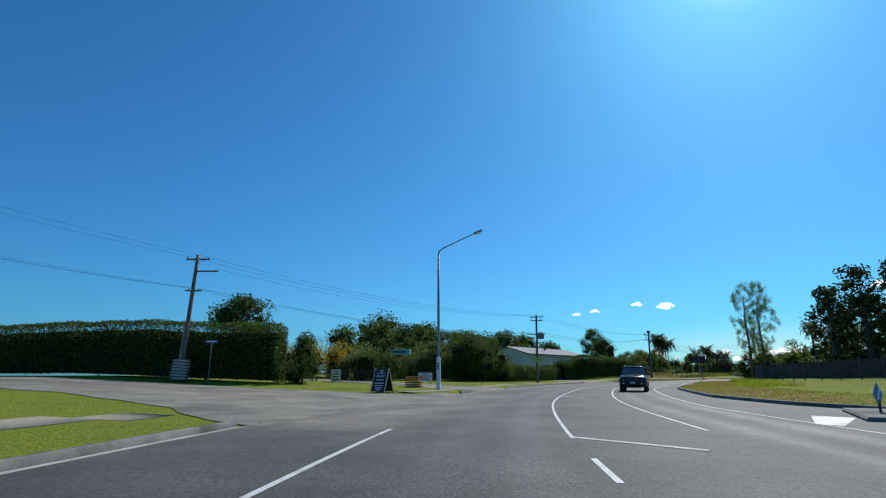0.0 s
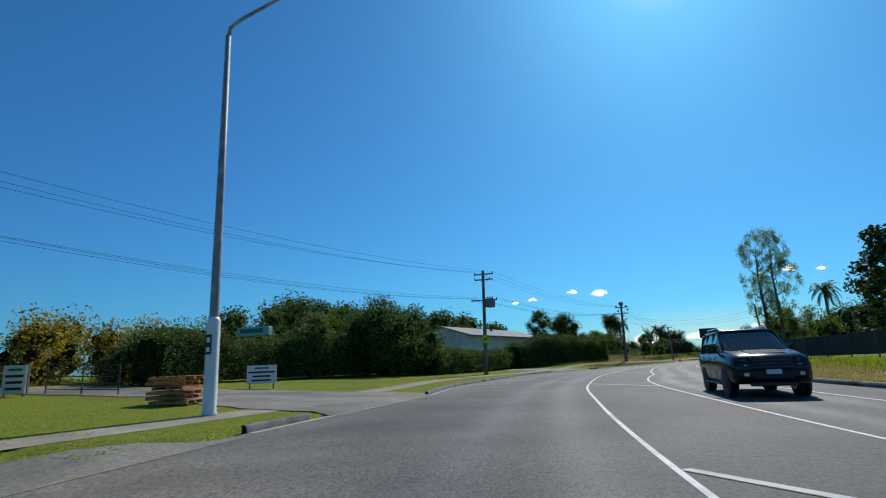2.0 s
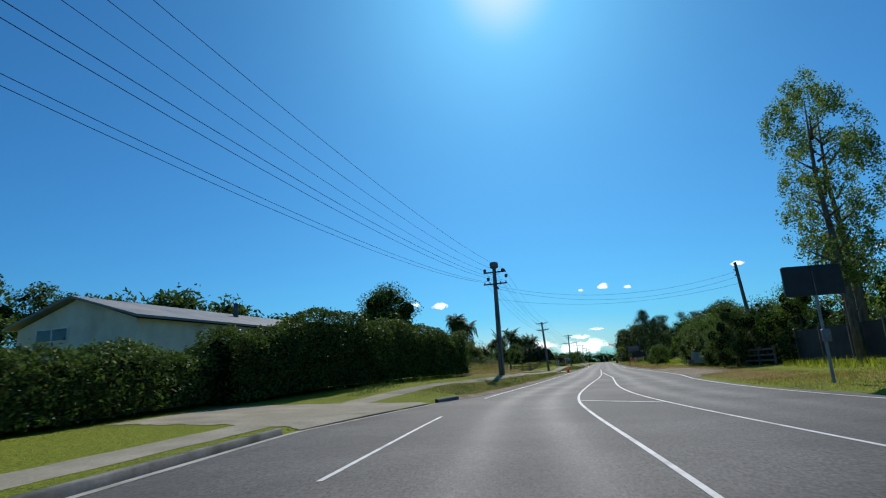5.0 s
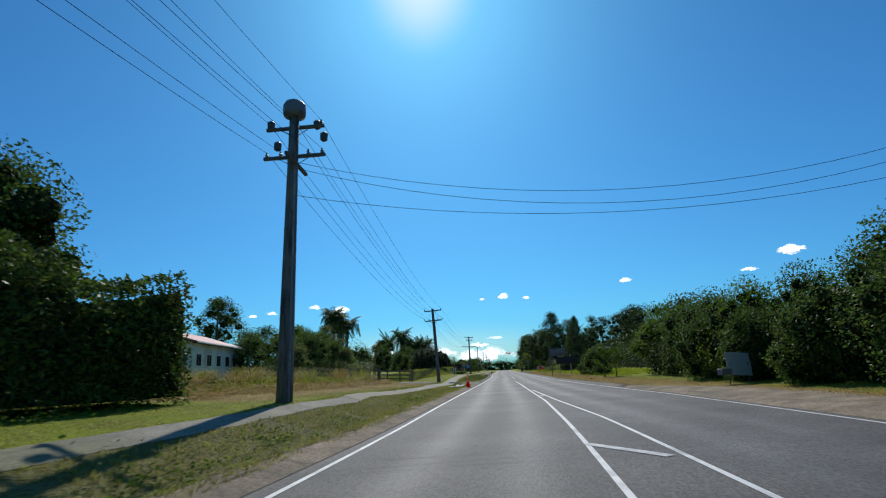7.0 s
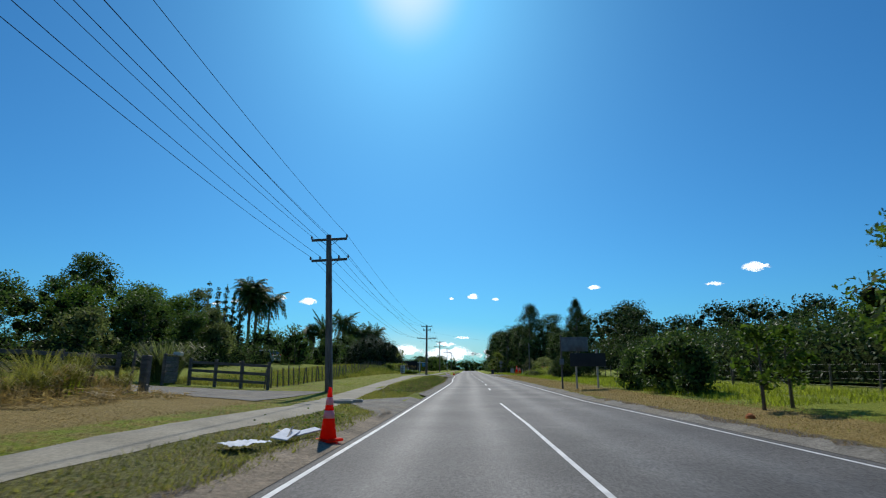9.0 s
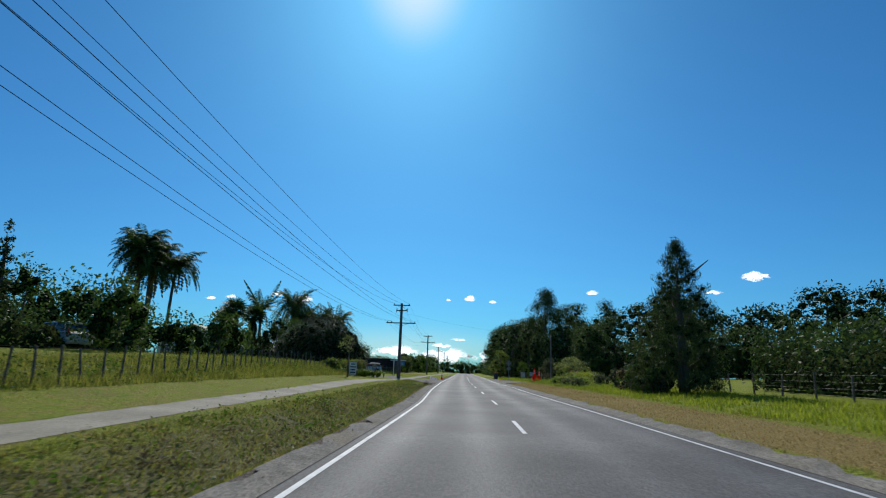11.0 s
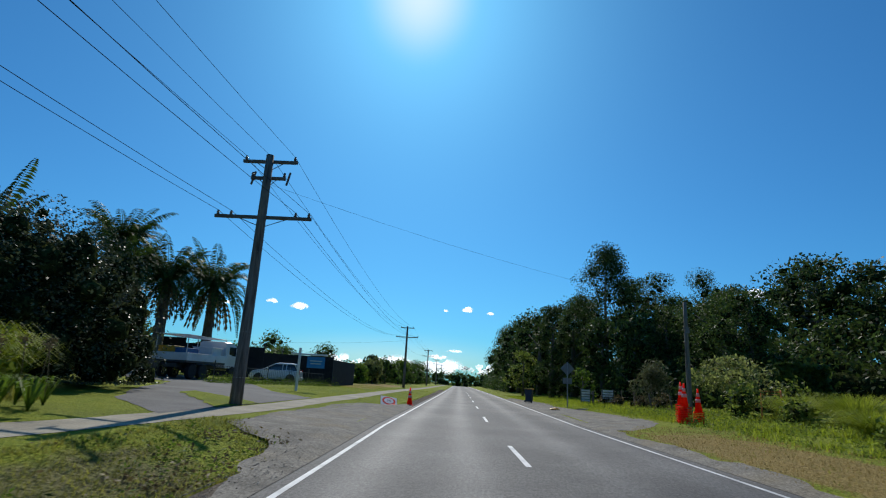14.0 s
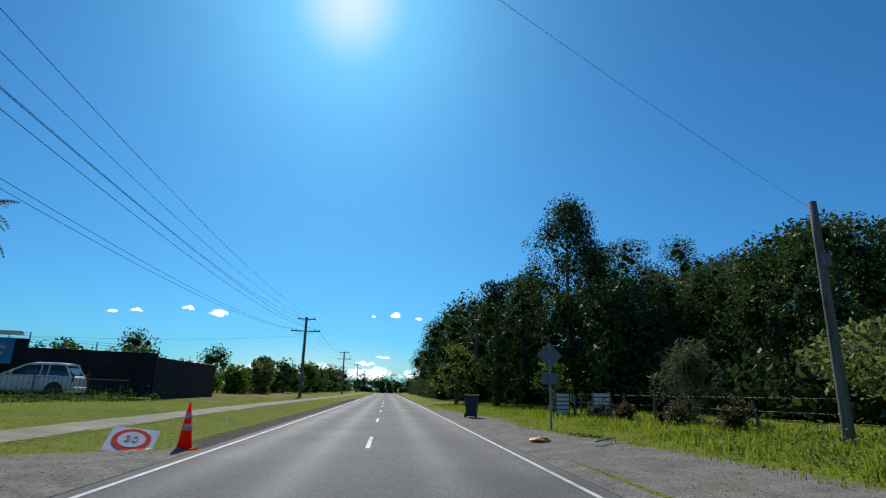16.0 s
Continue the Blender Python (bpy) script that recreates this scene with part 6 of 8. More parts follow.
board = thing("sandwich_board", "black sandwich board with hand-painted white lettering", "sign board", at(35.0, -10.2), heading(35) - 8)
for sg, nm in ((-1, "front_panel"), (1, "back_panel")):
    tilt = pose(0, sg * 0.32, 0.82, sg * 20, 0, 0)
    pn = part(nm, box((1.0, 0.03, 1.5), tilt.translation, 0.004, None, tilt.to_3x3().to_4x4()), M["black"], board)
    for x in (-0.52, 0.52):
        q = tilt @ pose(x, 0, -0.06)
        part("frame_rail", box((0.05, 0.05, 1.75), q.translation, 0.006, None, tilt.to_3x3().to_4x4()), M["pale_wood"], pn)
    if sg < 0:
        face = tilt @ pose(0, -0.02, 0, 90, 0, 0)
        for word, z, size in (("PLANT", 0.48, 0.2), ("NURSERY", 0.27, 0.2), ("PALMS", 0.02, 0.2)):
            text_on(word, size, face @ pose(0, z, 0), M["white"], pn)
        for z, w in ((0.66, 0.3), (-0.2, 0.7), (-0.36, 0.66), (-0.52, 0.5), (-0.64, 0.45)):
            q = face @ pose(0, z, 0.004)
            part("text_bar", box((w, 0.06, 0.004), q.translation, 0, None, q.to_3x3().to_4x4()), M["white"], pn)


def white_sign(s, d, w, h, turn, label, rows, lift=0.25):
    ob = thing("notice_board", label, "sign", at(s, d), turn)
    part("panel", box((w, 0.03, h), (0, 0, lift + h / 2), 0.004), M["white"], ob)
    for x in (-w * 0.4, w * 0.4):
        part("post", box((0.06, 0.05, lift + h * 0.9), (x, 0.05, (lift + h * 0.9) / 2 - 0.1), 0.005), M["rail_wood"], ob)
    for k, q in enumerate(rows):
        part("text_bar", box((w * q, 0.006, h * 0.09), (0, -0.018, lift + h * (0.84 - 0.22 * k))), M["teal_dark"] if k == 0 else M["black"], ob)
    return ob


white_sign(51.7, -13.3, 1.4, 0.85, heading(50) + 12, "white board with four lines of lettering on posts", (0.5, 0.9, 0.6, 0.65))
white_sign(45.2, -19.4, 0.85, 1.05, heading(42) + 15, "white notice board fixed to the rail fence", (0.6, 0.8, 0.7, 0.7), 0.1)
name_sign = thing("name_board", "pale green name board above the dark hedge", "sign", at(60.5, -21.8), heading(60) + 5)
part("panel", box((2.6, 0.5, 0.62), (0, 0, 3.35), 0.02), M["sign_teal"], name_sign)
part("lettering_bar", box((1.9, 0.02, 0.3), (-0.1, -0.26, 3.38)), M["teal_dark"], name_sign)
for x in (-1.1, 1.1):
    part("post", box((0.12, 0.12, 3.1), (x, 0, 1.5), 0.01), M["rail_wood"], name_sign)

horse = thing("warning_sign", "yellow-green diamond warning sign with a dark animal shape", "road sign", at(75.0, -10.0) + Vector((0, 0, 3.1)), heading(75) + 36)
part("plate", box((0.6, 0.012, 0.6), (0, -0.27, 0), 0.004, None, pose(0, 0, 0, 0, 45, 0)), M["yellow"], horse)
part("border", box((0.65, 0.008, 0.65), (0, -0.261, 0), 0.003, None, pose(0, 0, 0, 0, 45, 0)), M["black"], horse)
bm = lathe([(0.02, -0.16), (0.065, -0.12), (0.07, 0.1), (0.03, 0.15)], 10)
bmesh.ops.transform(bm, matrix=pose(0, -0.282, -0.02, 0, 90, 0) @ Matrix.Diagonal((1, 0.12, 1, 1)), verts=bm.verts)
for p, q, r in (((-0.12, -0.04), (-0.15, -0.2), 0.02), ((-0.09, -0.04), (-0.07, -0.2), 0.018), ((0.09, -0.04), (0.07, -0.2), 0.018), ((0.12, -0.04), (0.16, -0.18), 0.02), ((0.12, 0.02), (0.2, 0.13), 0.035), ((0.2, 0.13), (0.26, 0.08), 0.025), ((-0.15, 0.0), (-0.2, -0.1), 0.016), ((0.0, 0.04), (0.0, 0.17), 0.035), ((0.01, 0.19), (0.01, 0.23), 0.03)):
    tube([(p[0], -0.281, p[1]), (q[0], -0.281, q[1])], [r, r * 0.8], 6, bm)
part("emblem", bm, M["black"], horse)

street = thing("street_sign", "blue street name blade on a thin post", "street sign", at(35.0, -24.0), heading(35))
part("post", tube([(0, 0, -0.2), (0, 0, 3.1)], 0.035, 8), M["galv"], street)
part("blade", box((1.1, 0.025, 0.18), (0, -0.02, 3.1), 0.004), M["sign_blue"], street)
part("text_bar", box((0.8, 0.006, 0.08), (0, -0.036, 3.1)), M["white"], street)

keep = thing("keep_left_sign", "small blue and white arrow sign on a traffic island", "road sign", at(19.4, 11.4, 0.12), heading(19) + 42)
part("post", tube([(0, 0, 0), (0, 0, 0.4)], 0.04, 8), M["black"], keep)
part("plate", box((0.5, 0.03, 0.5), (0, 0, 0.55), 0.01, None, pose(0, 0, 0, 0, 45, 0)), M["sign_blue"], keep)
part("arrow", box((0.09, 0.01, 0.42), (0, -0.022, 0.55), 0, None, pose(0, 0, 0, 0, 35, 0)), M["white"], keep)
isl = part("traffic_island", box((3.4, 5.0, 0.24), (0, 0, 0), 0.06), M["kerb"])
isl.matrix_basis = Matrix.Translation(at(19.0, 12.3, 0.0)) @ pose(0, 0, 0, 0, 0, heading(19) - 20)
tagged(isl, "low grey concrete traffic island", "traffic island", kind="structure")
q = [at(15.6, 8.5, 0.006), at(16.2, 8.1, 0.006), at(19.4, 9.4, 0.006), at(18.6, 10.3, 0.006)]
tagged(new("painted_nose", mesh_np("painted_nose", q, [(0, 1, 2, 3)], M["paint"])), "white painted island nose on the road", "road marking", kind="structure")

speed = thing("electronic_sign", "black rectangular sign panel on a slim post, seen from behind", "road sign", at(93.6, 8.8), heading(93) + 4)
part("post", tube([(0, 0, -0.2), (0, 0, 3.6)], 0.05, 8), M["galv"], speed)
part("panel", box((1.85, 0.12, 1.0), (0, 0.02, 3.3), 0.02), M["black"], speed)
for x in (-0.02, 0.02):
    part("seam", box((0.015, 0.02, 0.96), (x, -0.05, 3.3)), M["dark_metal"], speed)
part("control_box", box((0.24, 0.16, 0.4), (0, -0.1, 1.5), 0.02), M["grey_tank"], speed)

bb = thing("billboard", "grey back of a stacked roadside billboard on posts", "billboard", at(166.5, 5.65), heading(165) - 4)
for x, z, w, h in ((0.8, 2.65, 1.6, 0.85), (1.55, 1.72, 2.1, 0.78)):
    part("panel", box((w, 0.04, h), (x, 0, z), 0.006), M["grey_tank"] if z > 2 else M["mesh_fence"], bb)
for x, h in ((0.0, 3.2), (0.85, 2.15), (2.1, 2.35)):
    part("post", box((0.1, 0.1, h + 0.2), (x, 0.08, h / 2 - 0.1), 0.008), M["pale_wood"] if x > 0 else M["rail_wood"], bb)
part("meter_box", box((0.25, 0.1, 0.35), (0.0, -0.03, 1.6), 0.01), M["grey_tank"], bb)

wb = thing("white_board", "blank dull grey board leaning on a low trestle", "sign board", at(127.4, 10.0), heading(127) + 20)
part("panel", box((1.2, 0.03, 0.95), (0, 0, 0.8), 0.005, None, pose(0, 0, 0, -8, 4, 0)), M["board_grey"], wb)
for x in (-0.5, 0.5):
    part("leg", tube([(x, 0.05, 0), (x * 0.9, 0, 0.85)], 0.03, 6), M["rail_wood"], wb)
part("rest", box((0.5, 0.3, 0.25), (-0.75, 0, 0.5), 0.01), M["grey_tank"], wb)

diamond = thing("road_sign", "grey back of a diamond road sign on a white post", "road sign", at(243.0, 6.6), heading(243) - 4)
part("post", tube([(0, 0, -0.2), (0, 0, 2.75)], 0.035, 8), M["galv"], diamond)
part("plate", box((0.6, 0.012, 0.6), (0, 0.04, 2.35), 0.003, None, pose(0, 0, 0, 0, 45, 0)), M["grey_tank"], diamond)
part("lower_plate", box((0.55, 0.012, 0.35), (0, 0.04, 1.6), 0.003), M["grey_tank"], diamond)

gal = thing("hanging_sign", "white timber gallows post with a blue hanging board", "sign", at(239.5, -9.3), heading(239) + 6)
part("post", box((0.13, 0.13, 2.5), (0, 0, 1.15), 0.01), M["white"], gal)
part("arm", box((2.1, 0.1, 0.1), (0.55, 0, 2.05), 0.01), M["white"], gal)
hang = part("board", box((1.0, 0.04, 0.62), (0.95, 0, 1.62), 0.006), M["sign_blue"], gal)
for x in (0.6, 1.3):
    part("hook", tube([(x, 0, 1.92), (x, 0, 2.02)], 0.012, 5), M["dark_metal"], hang)
for z, w in ((1.7, 0.7), (1.55, 0.6)):
    part("text_bar", box((w, 0.01, 0.06), (0.95, -0.026, z)), M["sign_teal"], hang)

fallen = thing("fallen_sign", "fallen white and red roundel roadworks sign on the gravel", "road sign", at(237.2, -3.7, None, 0.02), heading(237) + 14)
tl = pose(0, 0, 0.25, 30, 7, 0)
plate = part("plate", box((0.86, 0.8, 0.02), tl.translation, 0.005, None, tl.to_3x3().to_4x4()), M["matt_white"], fallen)
for r, mt, up in ((0.35, "red", 0.014), (0.25, "matt_white", 0.018)):
    b = lathe([(0.001, 0.006), (r, 0.006), (r, 0)], 28)
    bmesh.ops.transform(b, matrix=tl @ pose(0, 0, up), verts=b.verts)
    part("roundel", b, M[mt], plate)
text_on("30", 0.26, tl @ pose(0, 0, 0.03), M["black"], plate, "number")
part("second_plate", box((0.95, 0.3, 0.02), (-0.05, -0.5, 0.07), 0.004, None, pose(0, 0, 0, 6, -4, 8)), M["matt_white"], fallen)
for x in (-0.36, -0.05, 0.26):
    part("stripe", box((0.16, 0.29, 0.006), (x, -0.5 + x * 0.14, 0.092 + 0.07 * x), 0, None, pose(0, 0, 0, 6, -4, 8)), M["orange"], fallen)
for x in (-0.35, 0.35):
    part("leg", tube([(x, -0.5, -0.01), (x * 0.85, 0.38, 0.1)], 0.018, 6), M["galv"], fallen)


# ---- cones, bin, litter ----
def cone(place, turn, stacked=0, label="orange traffic cone with two white reflective bands"):
    ob = thing("traffic_cone", label, "traffic cone", place, turn, "traffic cones")
    part("base", box((0.38, 0.38, 0.05), (0, 0, 0.025), 0.015), M["orange"], ob)
    for k in range(stacked):
        z = 0.06 + k * 0.065
        part("stacked_base", box((0.38, 0.38, 0.04), (0, 0, z + 0.02), 0.012, None, pose(0, 0, 0, 0, 0, (k * 7) % 5 - 2)), M["orange"], ob)
    z = 0.04 + stacked * 0.065
    r = lambda h: 0.145 - 0.12 * h / 0.86
    part("body", lathe([(r(0), z), (r(0.86), z + 0.86)], 16), M["orange"], ob, smooth=True)
    for h0, h1 in ((0.34, 0.47), (0.56, 0.69)):
        part("band", lathe([(r(h0) + 0.004, z + h0), (r(h1) + 0.004, z + h1)], 16), M["cone_band"], ob, smooth=True)
    return ob


cone(at(142.4, -2.4), 20)
cone(at(237.0, -2.6, 0.0), 50)
for k, (s, d, n) in enumerate(((230.0, 8.55, 9), (230.7, 8.7, 10), (230.2, 9.15, 6))):
    cone(at(s, d), k * 17, n, "stack of orange traffic cones with white bands")

crate = thing("wire_crate", "rusty orange wire mesh crate in the long grass", "crate", at(234.0, 14.0), 24)
for y in (-0.4, 0.4):
    part("end_frame", tube([(-0.5, y, 0), (-0.42, y, 0.95), (-0.25, y, 1.22), (0.3, y, 1.26), (0.46, y, 1.0), (0.5, y, 0)], 0.025, 6), M["terracotta"], crate)
for k in range(9):
    x = -0.46 + 0.115 * k
    top = 1.22 - 0.9 * max(0, abs(x) - 0.3)
    part("wire", tube([(x, -0.4, 0.02), (x, -0.4, top), (x, 0.4, top), (x, 0.4, 0.02)], 0.012, 5), M["terracotta"], crate)
for k in range(6):
    for y in (-0.4, 0.4):
        part("cross_wire", tube([(-0.48, y, 0.1 + 0.19 * k), (0.48, y, 0.1 + 0.19 * k)], 0.011, 5), M["terracotta"], crate)

wheelie = thing("wheelie_bin", "dark blue wheelie bin with a yellow lid", "bin", at(251.5, 5.3), heading(251) + 160)
bm = bmesh.new()
lo = [bm.verts.new(p) for p in ((-0.22, -0.24, 0.06), (0.22, -0.24, 0.06), (0.22, 0.24, 0.06), (-0.22, 0.24, 0.06))]
hi = [bm.verts.new(p) for p in ((-0.28, -0.34, 0.98), (0.28, -0.34, 0.98), (0.28, 0.3, 0.98), (-0.28, 0.3, 0.98))]
bm.faces.new(lo[::-1]), bm.faces.new(hi)
for k in range(4):
    bm.faces.new((lo[k], lo[(k + 1) % 4], hi[(k + 1) % 4], hi[k]))
bmesh.ops.bevel(bm, geom=list(bm.edges), offset=0.025, segments=2, affect="EDGES")
part("body", bm, M["bin_blue"], wheelie)
part("lid", box((0.6, 0.72, 0.07), (0, -0.02, 1.02), 0.03), M["bin_lid"], wheelie)
for x in (-0.25, 0.25):
    part("wheel", tube([(x - 0.03, 0.26, 0.1), (x + 0.03, 0.26, 0.1)], 0.1, 12), M["tyre"], wheelie)

sheet = thing("plastic_sheet", "crumpled pale plastic sheet on the grass", "litter", at(141.3, -3.45, None, 0.04), 20)
rg = np.random.default_rng(9)
gx, gy = np.meshgrid(np.linspace(-0.34, 0.34, 12), np.linspace(-0.24, 0.24, 9), indexing="ij")
vz = 0.05 + 0.05 * rg.random(gx.shape)
i = np.arange(11 * 9).reshape(11, 9)[:, :-1].ravel()
part("sheet", mesh_np("sheet", np.stack([gx + 0.04 * rg.random(gx.shape), gy, vz], -1).reshape(-1, 3), np.stack([i, i + 9, i + 10, i + 1], 1), M["litter_white"]), M["litter_white"], sheet)
broken = thing("broken_sign", "broken pale board with a bent frame on the grass", "litter", at(142.3, -3.0, None, 0.03), 35)
for x, y, w, h, a in ((-0.1, 0.05, 0.7, 0.28, 15), (0.35, -0.05, 0.55, 0.2, -20), (0.1, 0.2, 0.4, 0.16, 60)):
    part("board", box((w, h, 0.02), (x, y, 0.1), 0.003, None, pose(0, 0, 0, 8, -6, a)), M["litter_white"] if a != 60 else M["pale_wood"], broken)
part("frame", tube([(-0.3, -0.1, 0.05), (0.1, 0.05, 0.2), (0.3, 0.3, 0.06)], 0.015, 6), M["dark_metal"], broken)
brick = thing("broken_brick", "lump of orange broken brick on the dry verge", "brick", at(146.9, 6.9), 30)
b = bmesh.new()
bmesh.ops.create_icosphere(b, subdivisions=2, radius=0.13)
for v in b.verts:
    v.co *= 0.7 + 0.5 * noise.noise(v.co * 6 + Vector((3, 1, 2))) + 0.2
part("lump", b, M["terracotta"], brick)
rag = thing("orange_rag", "orange rag lying on the gravel", "litter", at(239.2, 5.2, None, 0.03), 0)
b = bmesh.new()
bmesh.ops.create_icosphere(b, subdivisions=3, radius=0.3)
for v in b.verts:
    v.co = Vector((v.co.x * 1.1, v.co.y * 0.7, max(0, v.co.z) * 0.35)) * (1 + 0.4 * noise.noise(v.co * 5))
part("cloth", b, M["bin_lid"], rag)
rod = thing("plastic_rods", "thin grey plastic rods lying on the grass", "litter", at(238.2, 6.5, None, 0.08), 0)
for a in (10, 32):
    part("rod", tube([(-0.5, 0, 0.02), (0.5, 0.2 * a / 30, 0.06)], 0.02, 6), M["galv"], rod)
stake = thing("marker_stake", "white marker stake in the long grass", "stake", at(233.3, 9.9), 10)
part("stake", box((0.06, 0.03, 1.0), (0, 0, 0.45), 0.006), M["white"], stake)
white_sign(211.9, -9.25, 0.6, 1.05, heading(212) + 14, "white notice board on stakes beside the fence", (0.6, 0.8, 0.7, 0.7), 0.1)


# pallets beside the lamp
pal = thing("pallet_stack", "stack of orange-brown wooden pallets on the grass", "pallets", at(43.4, -11.2), heading(43) + 8)
for k in range(6):
    z = 0.02 + k * 0.145
    one = part("pallet", box((1.2, 0.09, 0.09), (0, -0.45, z + 0.05), 0.004), M["pallet_wood"], pal)
    one.matrix_basis = pose((0.1, -0.06, 0.03, 0.12, -0.08, 0.05)[k], (0.0, 0.05, -0.04, 0.03, 0.06, -0.02)[k], 0, 0, 0, (0, 4, -3, 88, 2, -5)[k])
    for y in (0, 0.45):
        part("bearer", box((1.2, 0.09, 0.09), (0.02 * (k % 3), y, z + 0.05), 0.004), M["pallet_wood"], one)
    for j in range(6):
        part("deck_board", box((0.13, 1.0, 0.02), (-0.52 + 0.21 * j + 0.02 * (k % 3), 0, z + 0.11), 0.003), M["pallet_wood"], one)


# ---- fences ----
def rail_fence(rows, rails, h, label, post_step=2.2, post="rail_wood", name="rail_fence", rail_h=0.12):
    pts = [at(s, d) for s, d in rows]
    ob = thing(name, label, "fence", pts[0], 0)
    for a, b in zip(pts, pts[1:]):
        n = max(1, round((b - a).length / post_step))
        ang = math.degrees(math.atan2(b.y - a.y, b.x - a.x))
        for k in range(n):
            p, q = a.lerp(b, k / n), a.lerp(b, (k + 1) / n)
            part("post", box((0.12, 0.12, h + 0.25), p - pts[0] + Vector((0, 0, h / 2 - 0.08)), 0.01, None, pose(0, 0, 0, 0, 0, ang)), M[post], ob)
            for z in rails:
                m = (p + q) / 2 - pts[0] + Vector((0, 0, z))
                up = math.degrees(math.atan2(q.z - p.z, (q - p).length))
                part("rail", box(((q - p).length + 0.05, 0.04, rail_h), m, 0.006, None, pose(0, 0, 0, 0, 0, ang) @ pose(0, -0.07, 0, 0, -up, 0).to_3x3().to_4x4()), M["rail_wood"], ob)
    p = pts[-1] - pts[0]
    part("post", box((0.12, 0.12, h + 0.25), p + Vector((0, 0, h / 2 - 0.08)), 0.01), M[post], ob)
    return ob


def wire_fence(rows, label, step=3.0, h=1.15, wires=5, r=0.048):
    pts = [at(s, d) for s, d in rows]
    ob = thing("wire_fence", label, "fence", pts[0], 0)
    rg = np.random.default_rng(int(abs(rows[0][0]) * 10))
    for a, b in zip(pts, pts[1:]):
        n = max(1, round((b - a).length / step))
        for k in range(n + 1):
            p = a.lerp(b, k / n) - pts[0]
            hh = h * (0.85 + 0.25 * rg.random())
            part("post", tube([p + Vector((0, 0, -0.2)), p + Vector((rg.normal() * 0.08, rg.normal() * 0.08, hh))], [r * 1.1, r * 0.9], 7), M["rail_wood"], ob)
        for w in range(wires):
            z = 0.2 + (h - 0.25) * w / max(1, wires - 1)
            part("wire", tube([a - pts[0] + Vector((0, 0, z)), b - pts[0] + Vector((0, 0, z))], 0.002, 3), M["dark_metal"], ob)
    return ob


rail_fence([(36.5, -29), (42.8, -25), (46.4, -20.2)], (0.35, 0.75, 1.05), 1.15, "low dark timber rail fence beside the grass", 2.4)
gate = thing("field_gate", "grey steel pipe farm gate across the drive", "gate", at(46.7, -19.6), 0)
g0, g1 = Vector((0, 0, 0)), at(46.9, -16.4) - at(46.7, -19.6)
for z in (0.2, 0.45, 0.7, 0.95, 1.15):
    part("gate_bar", tube([g0 + Vector((0, 0, z)), g1 + Vector((0, 0, z))], 0.02, 6), M["black"], gate)
for u in (0, 0.5, 1):
    part("gate_upright", tube([g0.lerp(g1, u) + Vector((0, 0, 0.0)), g0.lerp(g1, u) + Vector((0, 0, 1.2))], 0.03, 6), M["dark_metal"], gate)
wire_fence([(74, -14.9), (86, -15.4), (98, -16)], "post and wire fence under the hedge", 2.2, 1.0, 3)
rail_fence([(97.6, -14.2), (99.5, -15.2)], (0.35, 0.75, 1.05), 1.15, "short grey timber rail section between hedges", 1.9)
wire_fence([(129, -12.8), (140, -13.0), (150.6, -11.2)], "old post and wire fence in long grass", 1.6, 1.25, 5)
rail_fence([(141.5, -14.5), (150.2, -11.4)], (0.4, 0.8, 1.15), 1.25, "dark timber rail fence by the drive", 1.8)
gate_post = thing("gate_post", "stout dark timber gate post at the end of the old fence", "post", at(150.6, -10.7), heading(151))
part("post", box((0.26, 0.26, 1.4), (0, 0, 0.55), 0.03), M["rail_wood"], gate_post)
rail_fence([(157.2, -12.6), (156.6, -8.75)], (0.3, 0.66, 1.02), 1.15, "dark timber three-rail fence beside the drive", 1.3)
panel = thing("fence_panel", "solid dark board fence panel at the gate with a pale letterbox", "fence", at(157.0, -13.35), heading(157) + 100)
for k in range(7):
    part("board", box((1.62, 0.035, 0.155), (0, 0.004 * (k % 2), 0.16 + 0.165 * k), 0.005), M["rail_wood"], panel)
for x in (-0.75, 0.75):
    part("post", box((0.12, 0.1, 1.45), (x, 0.08, 0.62), 0.01), M["rail_wood"], panel)
part("cap", box((1.75, 0.14, 0.04), (0, 0.03, 1.3), 0.006), M["rail_wood"], panel)
part("letterbox", box((0.42, 0.34, 0.2), (0.66, 0.0, 1.36), 0.03), M["cream"], panel, "pale letterbox")
for s, d, a in ((150.7, -4.15, 20), (151.5, -4.0, 32)):
    lump = thing("timber_block", "short pale squared timber lying on the gravel", "timber", at(s, d, None, 0.01), heading(s) + a + 60, "timber blocks")
    part("block", box((0.16, 0.85, 0.1), (0, 0, 0.05), 0.012), M["pale_wood"], lump)
spiky("flax_bush", 158.6, -14.6, 1.9, 3.4, "leaf_olive", "spiky pale green flax bush behind the board panel", 420, 0.06, 0.35)
wire_fence([(157.4, -9.2), (170, -9.7), (185, -10.6), (198, -11.6), (208, -11.9), (214, -11.4), (218, -10.8)], "long post and batten wire fence beside the field", 0.95, 0.95, 5, 0.032)
rail_fence([(125.6, 11.6), (126.8, 14.6)], (0.3, 0.6, 0.9), 1.05, "short pale timber rail fence on the verge", 1.6, "rail_wood")
wire_fence([(146, 15.5), (165, 15), (190, 16), (215, 16.5)], "post and wire fence along the green field", 2.6, 1.1, 4)
rail_fence([(113.5, 12.4), (117.6, 11.6)], (0.35, 0.7, 1.05), 1.2, "grey weathered timber rail fence under the bushes", 1.9)
wire_fence([(238, 12.4), (246, 11.6), (256, 11.2)], "old post and wire fence in the scrub", 2.4, 1.0, 3)

